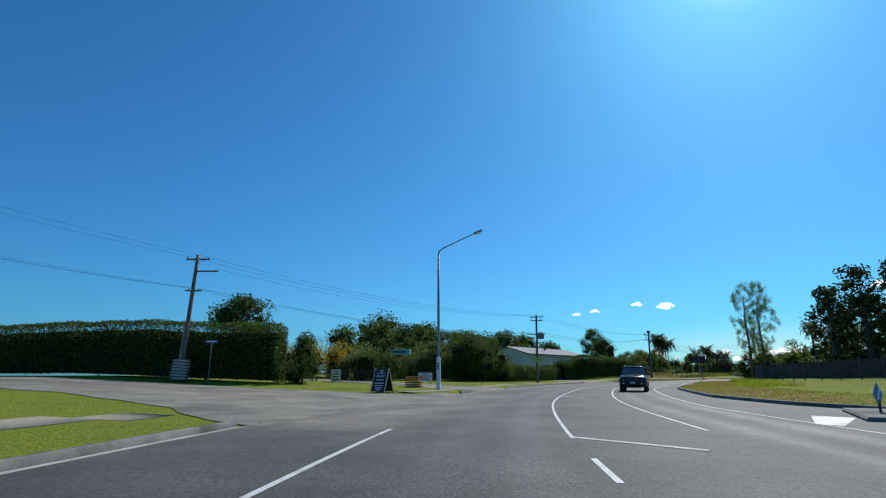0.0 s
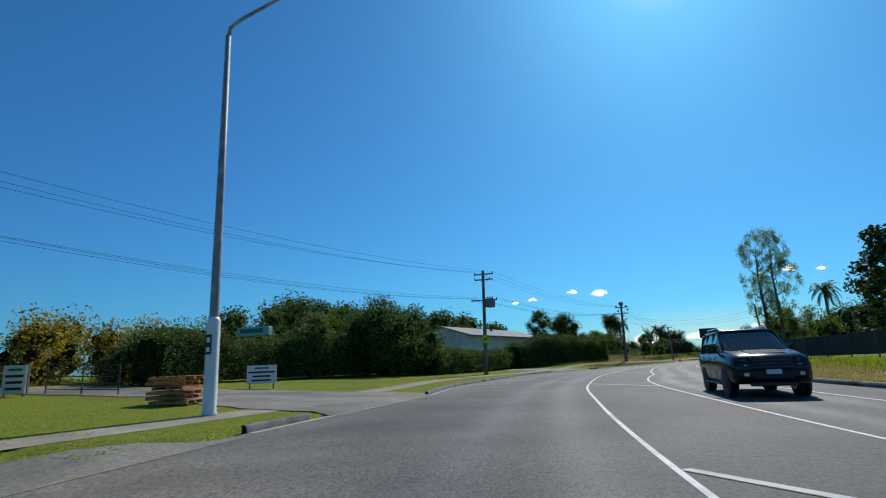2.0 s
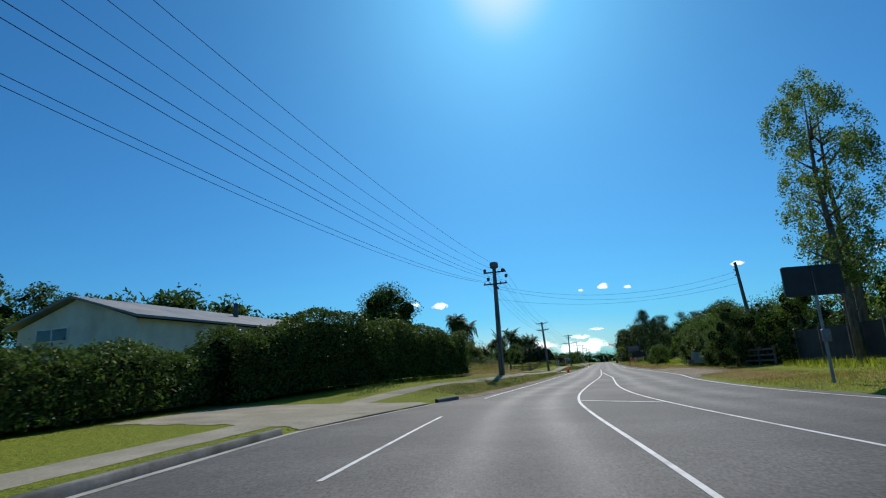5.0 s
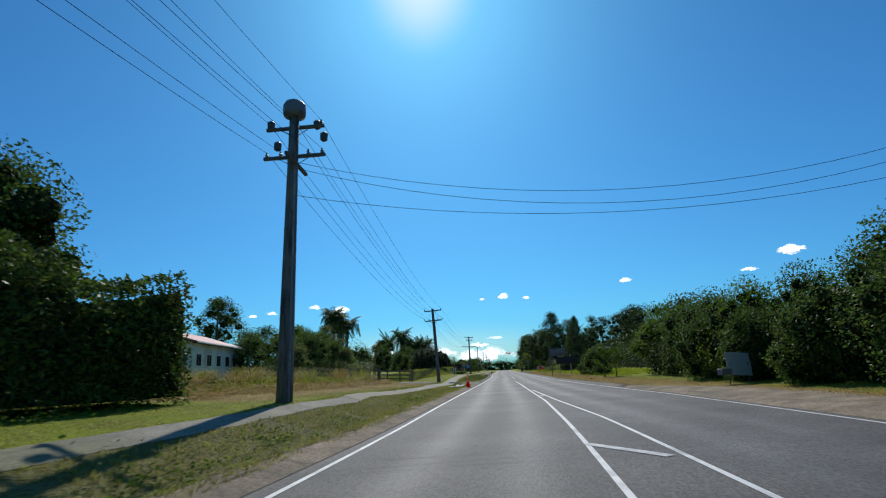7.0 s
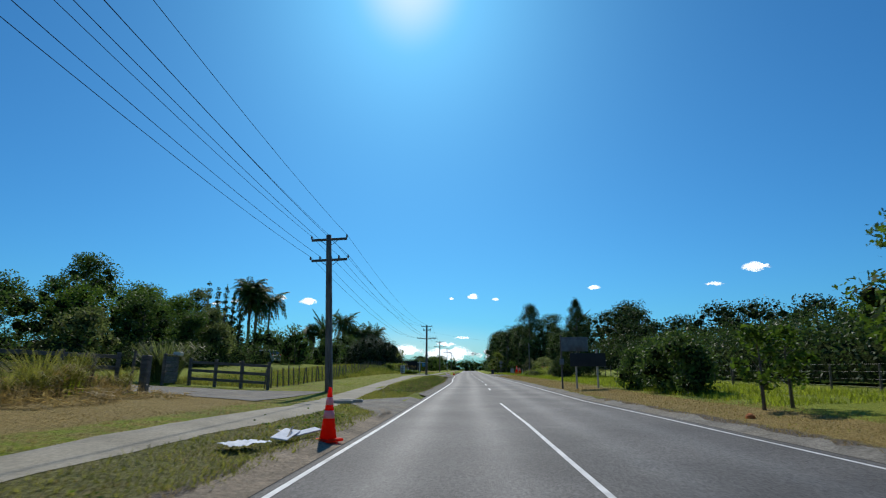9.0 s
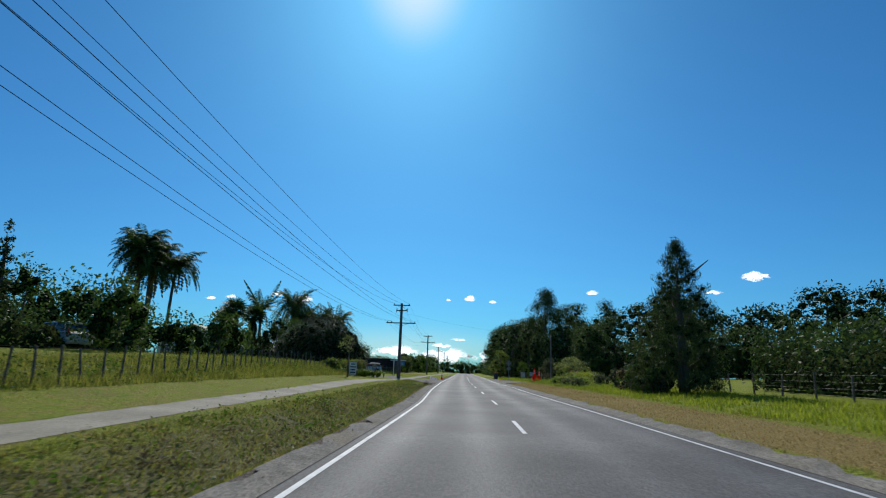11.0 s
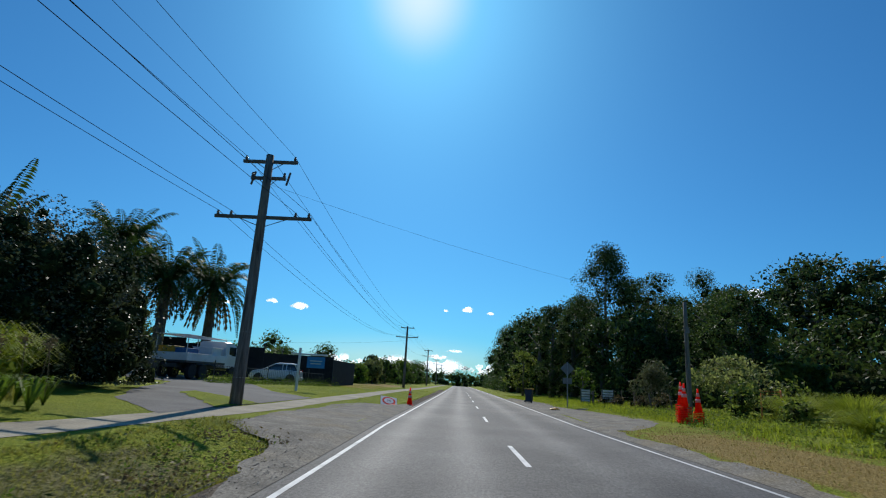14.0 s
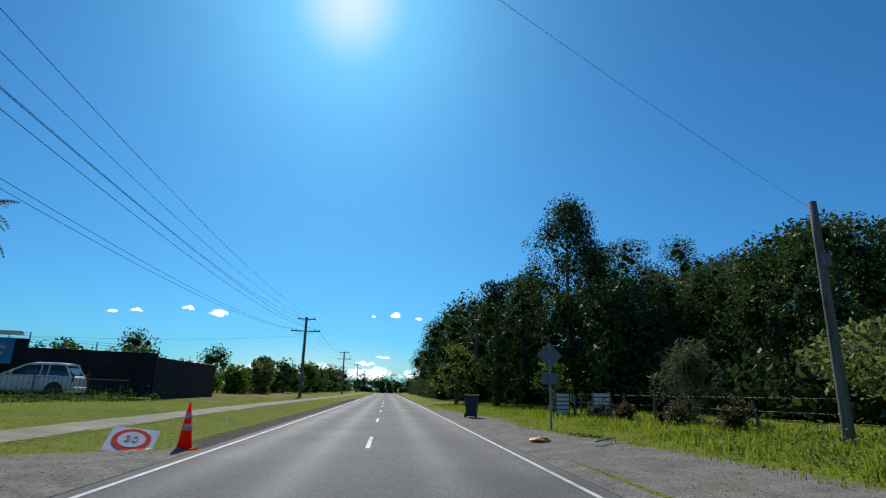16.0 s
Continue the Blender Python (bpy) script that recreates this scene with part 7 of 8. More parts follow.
# windbreak cloth fence on the bend
pts = [at(s, d) for s, d in ((113, 13.6), (104, 14.8), (92, 17), (78, 21), (62, 28), (48, 37))]
wind = thing("windbreak_fence", "long dark windbreak cloth fence on timber posts", "fence", pts[0], 0)
for a, b in zip(pts, pts[1:]):
    n = max(1, round((b - a).length / 3.5))
    for k in range(n):
        p, q = a.lerp(b, k / n) - pts[0], a.lerp(b, (k + 1) / n) - pts[0]
        part("post", tube([p + Vector((0, 0, -0.2)), p + Vector((0, 0, 2.15))], 0.07, 7), M["rail_wood"], wind)
        ang = math.degrees(math.atan2(q.y - p.y, q.x - p.x))
        part("cloth", box(((q - p).length, 0.02, 1.75), (p + q) / 2 + Vector((0, 0, 1.1)), 0, None, pose(0, 0, 0, 0, 0, ang)), M["mesh_fence"], wind)

# white slatted wing fences by the far drive
for s, d, t in ((250.5, 9.4, 25), (248.8, 10.6, 5)):
    ob = thing("wing_fence", "short white slatted wing fence on the verge", "fence", at(s, d), heading(s) + t, "wing fences")
    for k in range(5):
        part("slat", box((0.75, 0.03, 0.13), (0, 0, 0.25 + 0.18 * k), 0.005), M["white"], ob)
    for x in (-0.36, 0.4):
        part("post", box((0.1, 0.1, 1.2), (x, 0.06, 0.5), 0.01), M["rail_wood"], ob)
rail_fence([(250.3, 9.9), (256, 10.6)], (0.75,), 0.9, "low timber rail beside the drive", 2.6)

# dark screened yard
yard = thing("yard_screen", "tall black shade-cloth screen round a yard", "screen fence", at(257, -11.4), 0)
pts = [at(s, d) - at(257, -11.4) for s, d in ((257, -11.4), (255, -17), (253, -23), (251.5, -30))]
for (a, b), h in zip(zip(pts, pts[1:]), (2.35, 2.55, 2.7)):
    ang = math.degrees(math.atan2(b.y - a.y, b.x - a.x))
    part("screen", box(((b - a).length, 0.06, h), (a + b) / 2 + Vector((0, 0, h / 2)), 0.01, None, pose(0, 0, 0, 0, 0, ang)), M["shade_cloth"], yard)
    for k in range(4):
        p = a.lerp(b, k / 4)
        part("post", tube([p, p + Vector((0, 0, h + 0.45))], 0.03, 6), M["dark_metal"], yard)
    for w in (0.15, 0.3, 0.42):
        part("wire", tube([a + Vector((0, 0, h + w)), b + Vector((0, 0, h + w))], 0.008, 3), M["dark_metal"], yard)
ret = at(268, -11.6) - at(257, -11.4)
part("screen", box((ret.length, 0.06, 2.3), ret / 2 + Vector((0, 0, 1.1)), 0.01, None, pose(0, 0, 0, 0, 0, math.degrees(math.atan2(ret.y, ret.x)))), M["shade_cloth"], yard)
black_rails = thing("yard_fence", "thin black steel picket fence before the yard", "fence", at(240.5, -14.6), 0)
f0, f1 = Vector((0, 0, 0)), at(254, -11.4) - at(240.5, -14.6)
for k in range(60):
    p = f0.lerp(f1, k / 59)
    part("picket" if k % 12 else "post", tube([p, p + Vector((0, 0, 1.0 if k % 12 else 1.25))], 0.009 if k % 12 else 0.03, 4), M["dark_metal"], black_rails)
for z in (0.2, 0.95):
    part("rail", tube([f0 + Vector((0, 0, z)), f1 + Vector((0, 0, z))], 0.012, 4), M["dark_metal"], black_rails)


# ---- houses ----
def house(s, d, turn, length, depth, wall_h, rise, wall, roof, label, windows=4, boards=True, over=0.5, lift=0.0):
    ob = thing("house", label, "house", at(s, d, None, lift), turn)
    part("wall", box((length, depth, wall_h + 0.6), (0, 0, wall_h / 2 - 0.3)), M[wall], ob)
    if boards:
        for k in range(int(wall_h / 0.2)):
            part("weatherboard", box((length + 0.04, depth + 0.04, 0.02), (0, 0, 0.12 + 0.2 * k), 0.004), M[wall], ob)
    bm = bmesh.new()
    L, D = length / 2 + over, depth / 2 + over
    for z0, grow in ((wall_h, 0.0),):
        v = [bm.verts.new(p) for p in ((-L, -D, z0), (L, -D, z0), (L, D, z0), (-L, D, z0), (-L, 0, z0 + rise), (L, 0, z0 + rise), (-L, -D, z0 + 0.14), (L, -D, z0 + 0.14), (L, D, z0 + 0.14), (-L, D, z0 + 0.14), (-L, 0, z0 + rise + 0.14), (L, 0, z0 + rise + 0.14))]
        for f in ((6, 7, 11, 10), (8, 9, 10, 11), (1, 0, 4, 5), (3, 2, 5, 4), (0, 1, 7, 6), (2, 3, 9, 8), (0, 6, 10, 4), (9, 3, 4, 10), (7, 1, 5, 11), (2, 8, 11, 5)):
            bm.faces.new([v[k] for k in f])
    rf = part("roof", bm, M[roof], ob)
    for sg in (-1, 1):
        b = bmesh.new()
        x = sg * (length / 2 - 0.01)
        b.faces.new([b.verts.new(p) for p in ((x, -depth / 2, wall_h), (x, depth / 2, wall_h), (x, 0, wall_h + rise * 0.97))])
        part("gable", b, M[wall], ob)
    for k in range(int(length / 0.75)):
        x = -L + 0.4 + k * 0.75
        b = bmesh.new()
        for yy in (-1, 1):
            q = [(x, yy * D, wall_h + 0.14), (x + 0.05, yy * D, wall_h + 0.14), (x + 0.05, 0, wall_h + rise + 0.14), (x, 0, wall_h + rise + 0.14)]
            w = [b.verts.new((a, c, z + 0.03)) for a, c, z in q]
            b.faces.new(w)
        part("roof_rib", b, M[roof], rf)
    part("gutter", box((length + over * 2, 0.12, 0.12), (0, -D - 0.05, wall_h + 0.04), 0.02), M["white"], rf)
    for k in range(windows):
        x = -length / 2 + length * (k + 0.5) / windows
        w = part("window", box((1.3, 0.06, 1.15), (x, -depth / 2 - 0.04, wall_h * 0.56), 0.01), M["white"], ob)
        for q in (-0.3, 0.3):
            part("pane", box((0.52, 0.03, 0.98), (x + q, -depth / 2 - 0.075, wall_h * 0.56)), M["glass"], w)
    return ob


big_house = house(109.5, -26.5, heading(109) - 90, 24, 9, 3.0, 1.5, "cream", "roof_grey", "long pale house with a low blue-grey iron roof behind the hedge", 6, False, 0.5, 0.7)
part("chimney", box((0.3, 0.3, 1.1), (0, 1.5, 4.7), 0.02), M["dark_metal"], big_house)
w = part("window", box((0.06, 2.5, 0.8), (12.03, -1.7, 2.5), 0.01), M["white"], big_house)
for q in (-0.6, 0.6):
    part("pane", box((0.03, 1.1, 0.66), (12.055, -1.7 + q, 2.5)), M["glass"], w)
cottage = house(153.4, -31.2, heading(153) + 101, 13.5, 7.4, 3.2, 1.4, "cream", "roof_red", "white weatherboard cottage with a low red iron roof", 5, True, 0.5, 0.15)
# no door: the shaded carport opening is put in as a dark panel
part("dark_gable_panel", box((0.08, 6.4, 2.5), (-6.81, 0, 1.25), 0.01), M["dark_metal"], cottage, "wide dark panel for the shaded carport opening")
part("verge_board", box((0.05, 0.05, 0.2), (-7.2, 0, 4.6), 0.01), M["roof_red"], cottage)
green_house = house(241.5, -35.0, heading(230) - 90, 15, 9, 2.8, 1.9, "cream", "roof_green", "cream house with a green tiled roof behind the palms", 4, False)
aerial = part("aerial", tube([(2, 0, 4.5), (2, 0, 6.2)], 0.02, 5), M["galv"], green_house)
for z in (5.6, 5.85, 6.1):
    part("aerial_bar", tube([(1.5, 0, z), (2.5, 0, z)], 0.012, 4), M["galv"], aerial)


# ---- vehicles ----
def wheel(ob, x, y, r, w):
    t = part("wheel", lathe([(r * 0.62, -w / 2), (r * 0.95, -w / 2), (r, -w * 0.3), (r, w * 0.3), (r * 0.95, w / 2), (r * 0.62, w / 2)], 24), M["tyre"], ob, smooth=False)
    t.matrix_basis = pose(x, y, r, 0, 90, 0)
    rim = part("rim", lathe([(0.05, w * 0.42), (r * 0.3, w * 0.4), (r * 0.6, w * 0.46), (r * 0.64, w * 0.5), (r * 0.64, -w * 0.5)], 20), M["chrome"], t)
    if x < 0:
        rim.matrix_basis = pose(0, 0, 0, 180, 0, 0)


def shell(rows, bm=None):
    """A body from cross rings: y, then half width and height pairs from sill to roof."""
    b = bm or bmesh.new()
    rings = []
    for y, sec in rows:
        right = [b.verts.new((x, y, z)) for x, z in sec]
        left = [b.verts.new((-x, y, z)) for x, z in reversed(sec)]
        rings.append(right + left)
    n = len(rings[0])
    for p, q in zip(rings, rings[1:]):
        for k in range(n):
            b.faces.new((p[k], q[k], q[(k + 1) % n], p[(k + 1) % n]))
    b.faces.new(rings[0])
    b.faces.new(list(reversed(rings[-1])))
    bmesh.ops.recalc_face_normals(b, faces=b.faces)
    return b


def car(place, turn, size, paint, label, kind="car", group=""):
    """A five-door car facing +y: length, width, height, bonnet height, cabin start and end along y."""
    L, W, H, bonnet, c0, c1 = size
    ob = thing(kind, label, "car", place, turn, group)
    w = W / 2
    sill, belt = 0.22 * H / 1.6, bonnet
    y0, y1 = -L / 2, L / 2
    low = lambda k, top: [(w * 0.9 * k, sill), (w * k, sill + 0.15), (w * 1.0 * k, (sill + top) / 2), (w * 0.97 * k, top - 0.08), (w * 0.88 * k, top)]
    rows = [(y0, low(0.86, belt - 0.12)), (y0 + 0.12, low(0.96, belt)), (y0 + L * 0.2, low(1.0, belt + 0.02)), (c1 + 0.1, low(1.0, belt)), (y1 - 0.55, low(0.99, belt - 0.06)), (y1 - 0.18, low(0.93, belt - 0.14)), (y1, low(0.82, belt - 0.3))]
    part("body", shell(rows), M[paint], ob, smooth=False)
    cab = lambda k, z0, z1: [(w * 0.9 * k, z0), (w * 0.86 * k, (z0 + z1) / 2), (w * 0.76 * k, z1 - 0.06), (w * 0.66 * k, z1)]
    glass_rows = [(c0, cab(0.96, belt - 0.04, belt + 0.04)), (c0 + 0.3, cab(1.0, belt - 0.04, H - 0.12)), (c1 - 0.95, cab(1.0, belt - 0.04, H - 0.1)), (c1, cab(0.97, belt - 0.04, belt + 0.03))]
    gl = part("greenhouse", shell(glass_rows), M["glass"], ob, "dark tinted windows")
    roof_rows = [(c0 + 0.2, [(w * 0.74, H - 0.14), (w * 0.72, H - 0.08), (w * 0.5, H - 0.05)]), (c0 + 0.6, [(w * 0.79, H - 0.12), (w * 0.76, H - 0.03), (w * 0.5, H)]), (c1 - 1.2, [(w * 0.79, H - 0.12), (w * 0.76, H - 0.04), (w * 0.5, H)]), (c1 - 0.85, [(w * 0.76, H - 0.15), (w * 0.73, H - 0.11), (w * 0.5, H - 0.09)])]
    part("roof", shell(roof_rows), M[paint], ob)
    for sg in (-1, 1):
        for ya, yb, lean in ((c1 - 0.02, c1 - 0.95, 1), (c0 + 0.03, c0 + 0.32, 1), ((c0 + c1) / 2 - 0.15, (c0 + c1) / 2 - 0.15, 1), (c0 + 0.95, c0 + 0.95, 1)):
            part("pillar", tube([(sg * w * 0.9, ya, belt - 0.02), (sg * w * 0.77, yb, H - 0.1)], 0.035, 5), M[paint], ob)
        mir = part("mirror", box((0.2, 0.1, 0.15), (sg * (w + 0.08), c1 - 0.45, belt + 0.1), 0.03), M[paint], ob)
        part("headlight", box((0.4, 0.16, 0.13), (sg * w * 0.66, y1 - 0.1, belt - 0.36), 0.03, None, pose(0, 0, 0, 0, 0, -sg * 16)), M["reflect"], ob)
        part("tail_light", box((0.12, 0.08, 0.4), (sg * w * 0.84, y0 + 0.06, belt - 0.1), 0.02), M["red"], ob)
        part("door_seam", box((0.012, 0.02, belt - sill - 0.15), (sg * (w * 0.995), (c0 + c1) / 2 - 0.1, (belt + sill) / 2)), M["black"], ob)
        part("door_handle", box((0.03, 0.16, 0.035), (sg * (w * 0.99), c0 + 0.75, belt - 0.12), 0.006), M[paint], ob)
        for yy in (y0 + L * 0.19, y1 - L * 0.185):
            part("wheel_arch", lathe([(H * 0.235, -0.06), (H * 0.26, 0.0), (H * 0.235, 0.05)], 20), M["black"], ob).matrix_basis = pose(sg * (w - 0.06), yy, H * 0.2, 0, 90, 0)
            wheel(ob, sg * (w - 0.13), yy, H * 0.205, 0.24)
    part("grille", box((W * 0.5, 0.06, 0.24), (0, y1 - 0.05, belt - 0.34), 0.02), M["dark_metal"], ob)
    for k in range(3):
        part("grille_bar", box((W * 0.46, 0.02, 0.018), (0, y1 - 0.005, belt - 0.42 + 0.08 * k)), M["dark_metal"], ob)
    part("bumper", box((W * 0.88, 0.3, 0.3), (0, y1 - 0.08, sill + 0.17), 0.07), M[paint], ob)
    part("skid_plate", box((W * 0.6, 0.2, 0.12), (0, y1 - 0.1, sill - 0.02), 0.03), M["black"], ob)
    for sg in (-1, 1):
        part("fog_light", box((0.16, 0.05, 0.09), (sg * w * 0.66, y1 + 0.06, sill + 0.2), 0.015), M["reflect"], ob)
        part("side_step", box((0.12, L * 0.42, 0.06), (sg * w * 0.97, 0, sill + 0.02), 0.015), M["dark_metal"], ob)
    part("plate_bar", box((0.36, 0.02, 0.12), (0, y1 + 0.085, sill + 0.22)), M["white"], ob)
    part("rear_bumper", box((W * 0.88, 0.16, 0.22), (0, y0 + 0.02, sill + 0.15), 0.05), M[paint], ob)
    return ob


def off_road_wagon(place, turn, label):
    """A tall five-door off-road wagon facing +y."""
    ob = thing("off_road_wagon", label, "car", place, turn)
    mid = [(0.94, 0.32), (0.985, 0.5), (1.0, 0.9), (0.965, 1.16), (0.87, 1.22)]
    rows = [(-2.46, [(0.82, 0.56), (0.9, 0.7), (0.92, 0.95), (0.9, 1.12), (0.78, 1.18)]), (-2.34, [(0.9, 0.46), (0.965, 0.62), (0.98, 0.92), (0.95, 1.17), (0.85, 1.22)]), (-1.9, mid), (0.85, mid), (1.08, [(0.94, 0.32), (0.985, 0.5), (1.0, 0.9), (0.97, 1.13), (0.84, 1.25)]), (1.65, [(0.93, 0.34), (0.98, 0.5), (0.99, 0.9), (0.945, 1.1), (0.8, 1.21)]), (2.2, [(0.9, 0.36), (0.955, 0.5), (0.965, 0.85), (0.91, 1.05), (0.75, 1.14)]), (2.38, [(0.85, 0.38), (0.91, 0.5), (0.92, 0.84), (0.87, 1.0), (0.7, 1.07)]), (2.47, [(0.78, 0.42), (0.84, 0.54), (0.85, 0.8), (0.79, 0.92), (0.62, 0.96)])]
    part("body", shell(rows), M["car_dark"], ob, smooth=True)
    glass = [(-2.36, [(0.82, 1.17), (0.8, 1.3), (0.76, 1.42), (0.58, 1.46)]), (-2.14, [(0.87, 1.18), (0.84, 1.5), (0.75, 1.79), (0.6, 1.84)]), (0.18, [(0.87, 1.18), (0.84, 1.5), (0.75, 1.79), (0.6, 1.84)]), (1.04, [(0.85, 1.2), (0.83, 1.235), (0.78, 1.265), (0.6, 1.28)])]
    part("greenhouse", shell(glass), M["glass"], ob, "dark tinted windows")
    roof = [(-2.24, [(0.73, 1.76), (0.7, 1.83), (0.5, 1.86)]), (-1.9, [(0.78, 1.78), (0.74, 1.88), (0.5, 1.915)]), (-0.3, [(0.78, 1.78), (0.74, 1.88), (0.5, 1.915)]), (0.24, [(0.76, 1.77), (0.71, 1.83), (0.5, 1.86)])]
    part("roof", shell(roof), M["car_dark"], ob, smooth=True)
    part("grille", box((0.98, 0.08, 0.3), (0, 2.44, 0.9), 0.02), M["black"], ob)
    for z in (0.8, 0.89, 0.98):
        part("grille_bar", box((0.92, 0.03, 0.028), (0, 2.485, z), 0.006), M["dark_metal"], ob)
    part("bonnet_bulge", box((0.9, 0.9, 0.05), (0, 1.72, 1.19), 0.02, None, pose(0, 0, 0, -6.5, 0, 0)), M["car_dark"], ob)
    part("bumper", box((1.76, 0.26, 0.3), (0, 2.4, 0.62), 0.08), M["car_dark"], ob)
    part("lower_grille", box((0.9, 0.05, 0.12), (0, 2.53, 0.56), 0.015), M["black"], ob)
    part("skid_plate", box((1.1, 0.2, 0.1), (0, 2.36, 0.36), 0.03), M["dark_metal"], ob)
    part("plate_bar", box((0.36, 0.02, 0.12), (0, 2.545, 0.68)), M["white"], ob)
    part("rear_bumper", box((1.76, 0.2, 0.26), (0, -2.44, 0.58), 0.06), M["car_dark"], ob)
    for sg in (-1, 1):
        for ya, yb, r in ((1.0, 0.2, 0.045), (-0.42, -0.42, 0.04), (-1.38, -1.38, 0.04), (-2.2, -2.1, 0.06)):
            part("pillar", tube([(sg * 0.86, ya, 1.2), (sg * 0.76, yb, 1.8)], r, 6), M["car_dark"], ob)
        lamp_ = part("headlight", box((0.36, 0.2, 0.16), (sg * 0.72, 2.33, 0.95), 0.04, None, pose(0, 0, 0, 0, 0, -sg * 20)), M["glass"], ob)
        part("light_strip", box((0.3, 0.03, 0.03), (sg * 0.74, 2.43, 0.86), 0.008, None, pose(0, 0, 0, 0, 0, -sg * 20)), M["reflect"], lamp_)
        part("fog_light", box((0.18, 0.05, 0.1), (sg * 0.68, 2.51, 0.62), 0.015, None, pose(0, 0, 0, 0, 0, -sg * 12)), M["chrome"], ob)
        mir = part("mirror", box((0.24, 0.14, 0.2), (sg * 1.1, 0.72, 1.3), 0.05), M["car_dark"], ob)
        part("mirror_stalk", box((0.1, 0.06, 0.06), (sg * 0.95, 0.74, 1.22), 0.01), M["black"], mir)
        part("tail_light", box((0.14, 0.08, 0.36), (sg * 0.85, -2.4, 1.0), 0.02), M["red"], ob)
        part("side_step", box((0.14, 2.2, 0.06), (sg * 0.97, -0.1, 0.34), 0.02), M["dark_metal"], ob)
        for y in (0.42, -0.5, -1.42):
            part("door_seam", box((0.012, 0.015, 0.66), (sg * 0.988, y, 0.82)), M["black"], ob)
        for y in (-0.2, -1.1):
            part("door_handle", box((0.03, 0.2, 0.04), (sg * 0.985, y, 1.06), 0.008), M["chrome"], ob)
        part("roof_rail", tube([(sg * 0.66, -1.95, 1.88), (sg * 0.66, -1.85, 1.965), (sg * 0.66, -0.2, 1.965), (sg * 0.66, -0.05, 1.87)], 0.025, 6), M["chrome"], ob)
        for y in (-1.5, 1.48):
            part("wheel_arch", lathe([(0.44, -0.07), (0.48, 0.0), (0.44, 0.05)], 24), M["black"], ob).matrix_basis = pose(sg * 0.945, y, 0.4, 0, 90, 0)
            wheel(ob, sg * 0.86, y, 0.39, 0.27)
    return ob


off_road_wagon(at(46.6, 6.2, 0.0), heading(47) + 180 - 4, "large black off-road wagon in the oncoming lane")
car(at(252.3, -14.8), heading(250) + 97, (3.9, 1.68, 1.52, 0.95, -1.8, 1.0), "car_white", "white hatchback parked inside the yard fence", "parked_car")
parked = car(at(196.5, -24, None), heading(196) + 70, (4.3, 1.75, 1.5, 0.92, -1.9, 1.0), "car_white", "pale car parked beyond the rail fence", "parked_car")

truck = thing("flatbed_truck", "white flatbed truck loaded with crates and a ladder rack", "truck", at(243.2, -16.8), heading(241) - 6)
part("chassis", box((0.9, 6.4, 0.25), (0, 0, 0.75), 0.02), M["dark_metal"], truck)
part("deck", box((2.2, 4.3, 0.12), (0, -1.1, 1.0), 0.01), M["dark_metal"], truck)
for x in (-1.1, 1.1):
    part("side_board", box((0.05, 4.3, 0.45), (x, -1.1, 1.28), 0.008), M["white"], truck)
    for y in (-2.4, -1.3, 2.2):
        wheel(truck, x * 0.84, y, 0.44, 0.26)
part("tail_board", box((2.2, 0.05, 0.45), (0, -3.24, 1.28), 0.008), M["white"], truck)
cab_rows = [(1.2, [(1.0, 0.75), (1.02, 1.5), (0.95, 2.35), (0.75, 2.45)]), (1.9, [(1.0, 0.75), (1.02, 1.5), (0.95, 2.4), (0.75, 2.5)]), (2.6, [(1.0, 0.7), (1.02, 1.5), (0.9, 2.25), (0.7, 2.35)]), (2.95, [(0.98, 0.6), (1.0, 1.45), (0.96, 1.5), (0.8, 1.52)])]
cabin = part("cab", shell(cab_rows), M["car_white"], truck)
for sg in (-1, 1):
    part("side_window", box((0.02, 0.85, 0.6), (sg * 1.0, 2.05, 1.85), 0.01), M["glass"], cabin)
    part("mirror", box((0.12, 0.06, 0.35), (sg * 1.2, 2.7, 1.85), 0.02), M["black"], cabin)
part("windscreen", box((1.7, 0.02, 0.75), (0, 2.8, 1.88), 0.01, None, pose(0, 0, 0, 22, 0, 0)), M["glass"], cabin)
for x, y, z, sx, sy, sz, mt in ((-0.5, -2.5, 1.45, 1.0, 1.0, 0.8, "crate_yellow"), (0.45, -2.4, 1.4, 0.8, 1.0, 0.7, "plastic_blue"), (-0.3, -1.2, 1.4, 1.1, 0.9, 0.7, "plastic_blue"), (0.3, 0.1, 1.5, 1.4, 1.1, 0.9, "white")):
    crate = thing("crate", "plastic crate loaded on the truck deck", "crate", truck.matrix_basis @ Vector((x, y, 1.06)), heading(241) - 6, "truck crates")
    part("tub", box((sx, sy, sz), (0, 0, sz / 2), 0.03), M[mt], crate)
    part("rim", box((sx + 0.05, sy + 0.05, 0.05), (0, 0, sz), 0.015), M[mt], crate)
rack = part("ladder_rack", tube([(-1.0, -3.2, 1.0), (-1.0, -3.2, 2.55), (-1.0, 1.0, 2.55), (-1.0, 1.0, 1.0)], 0.03, 6), M["white"], truck)
for x in (1.0,):
    part("rack_side", tube([(x, -3.2, 1.0), (x, -3.2, 2.55), (x, 1.0, 2.55), (x, 1.0, 1.0)], 0.03, 6), M["white"], rack)
for k in range(7):
    part("rack_rung", tube([(-1.0, -3.2 + 0.7 * k, 2.55), (1.0, -3.2 + 0.7 * k, 2.55)], 0.025, 6), M["white"], rack)

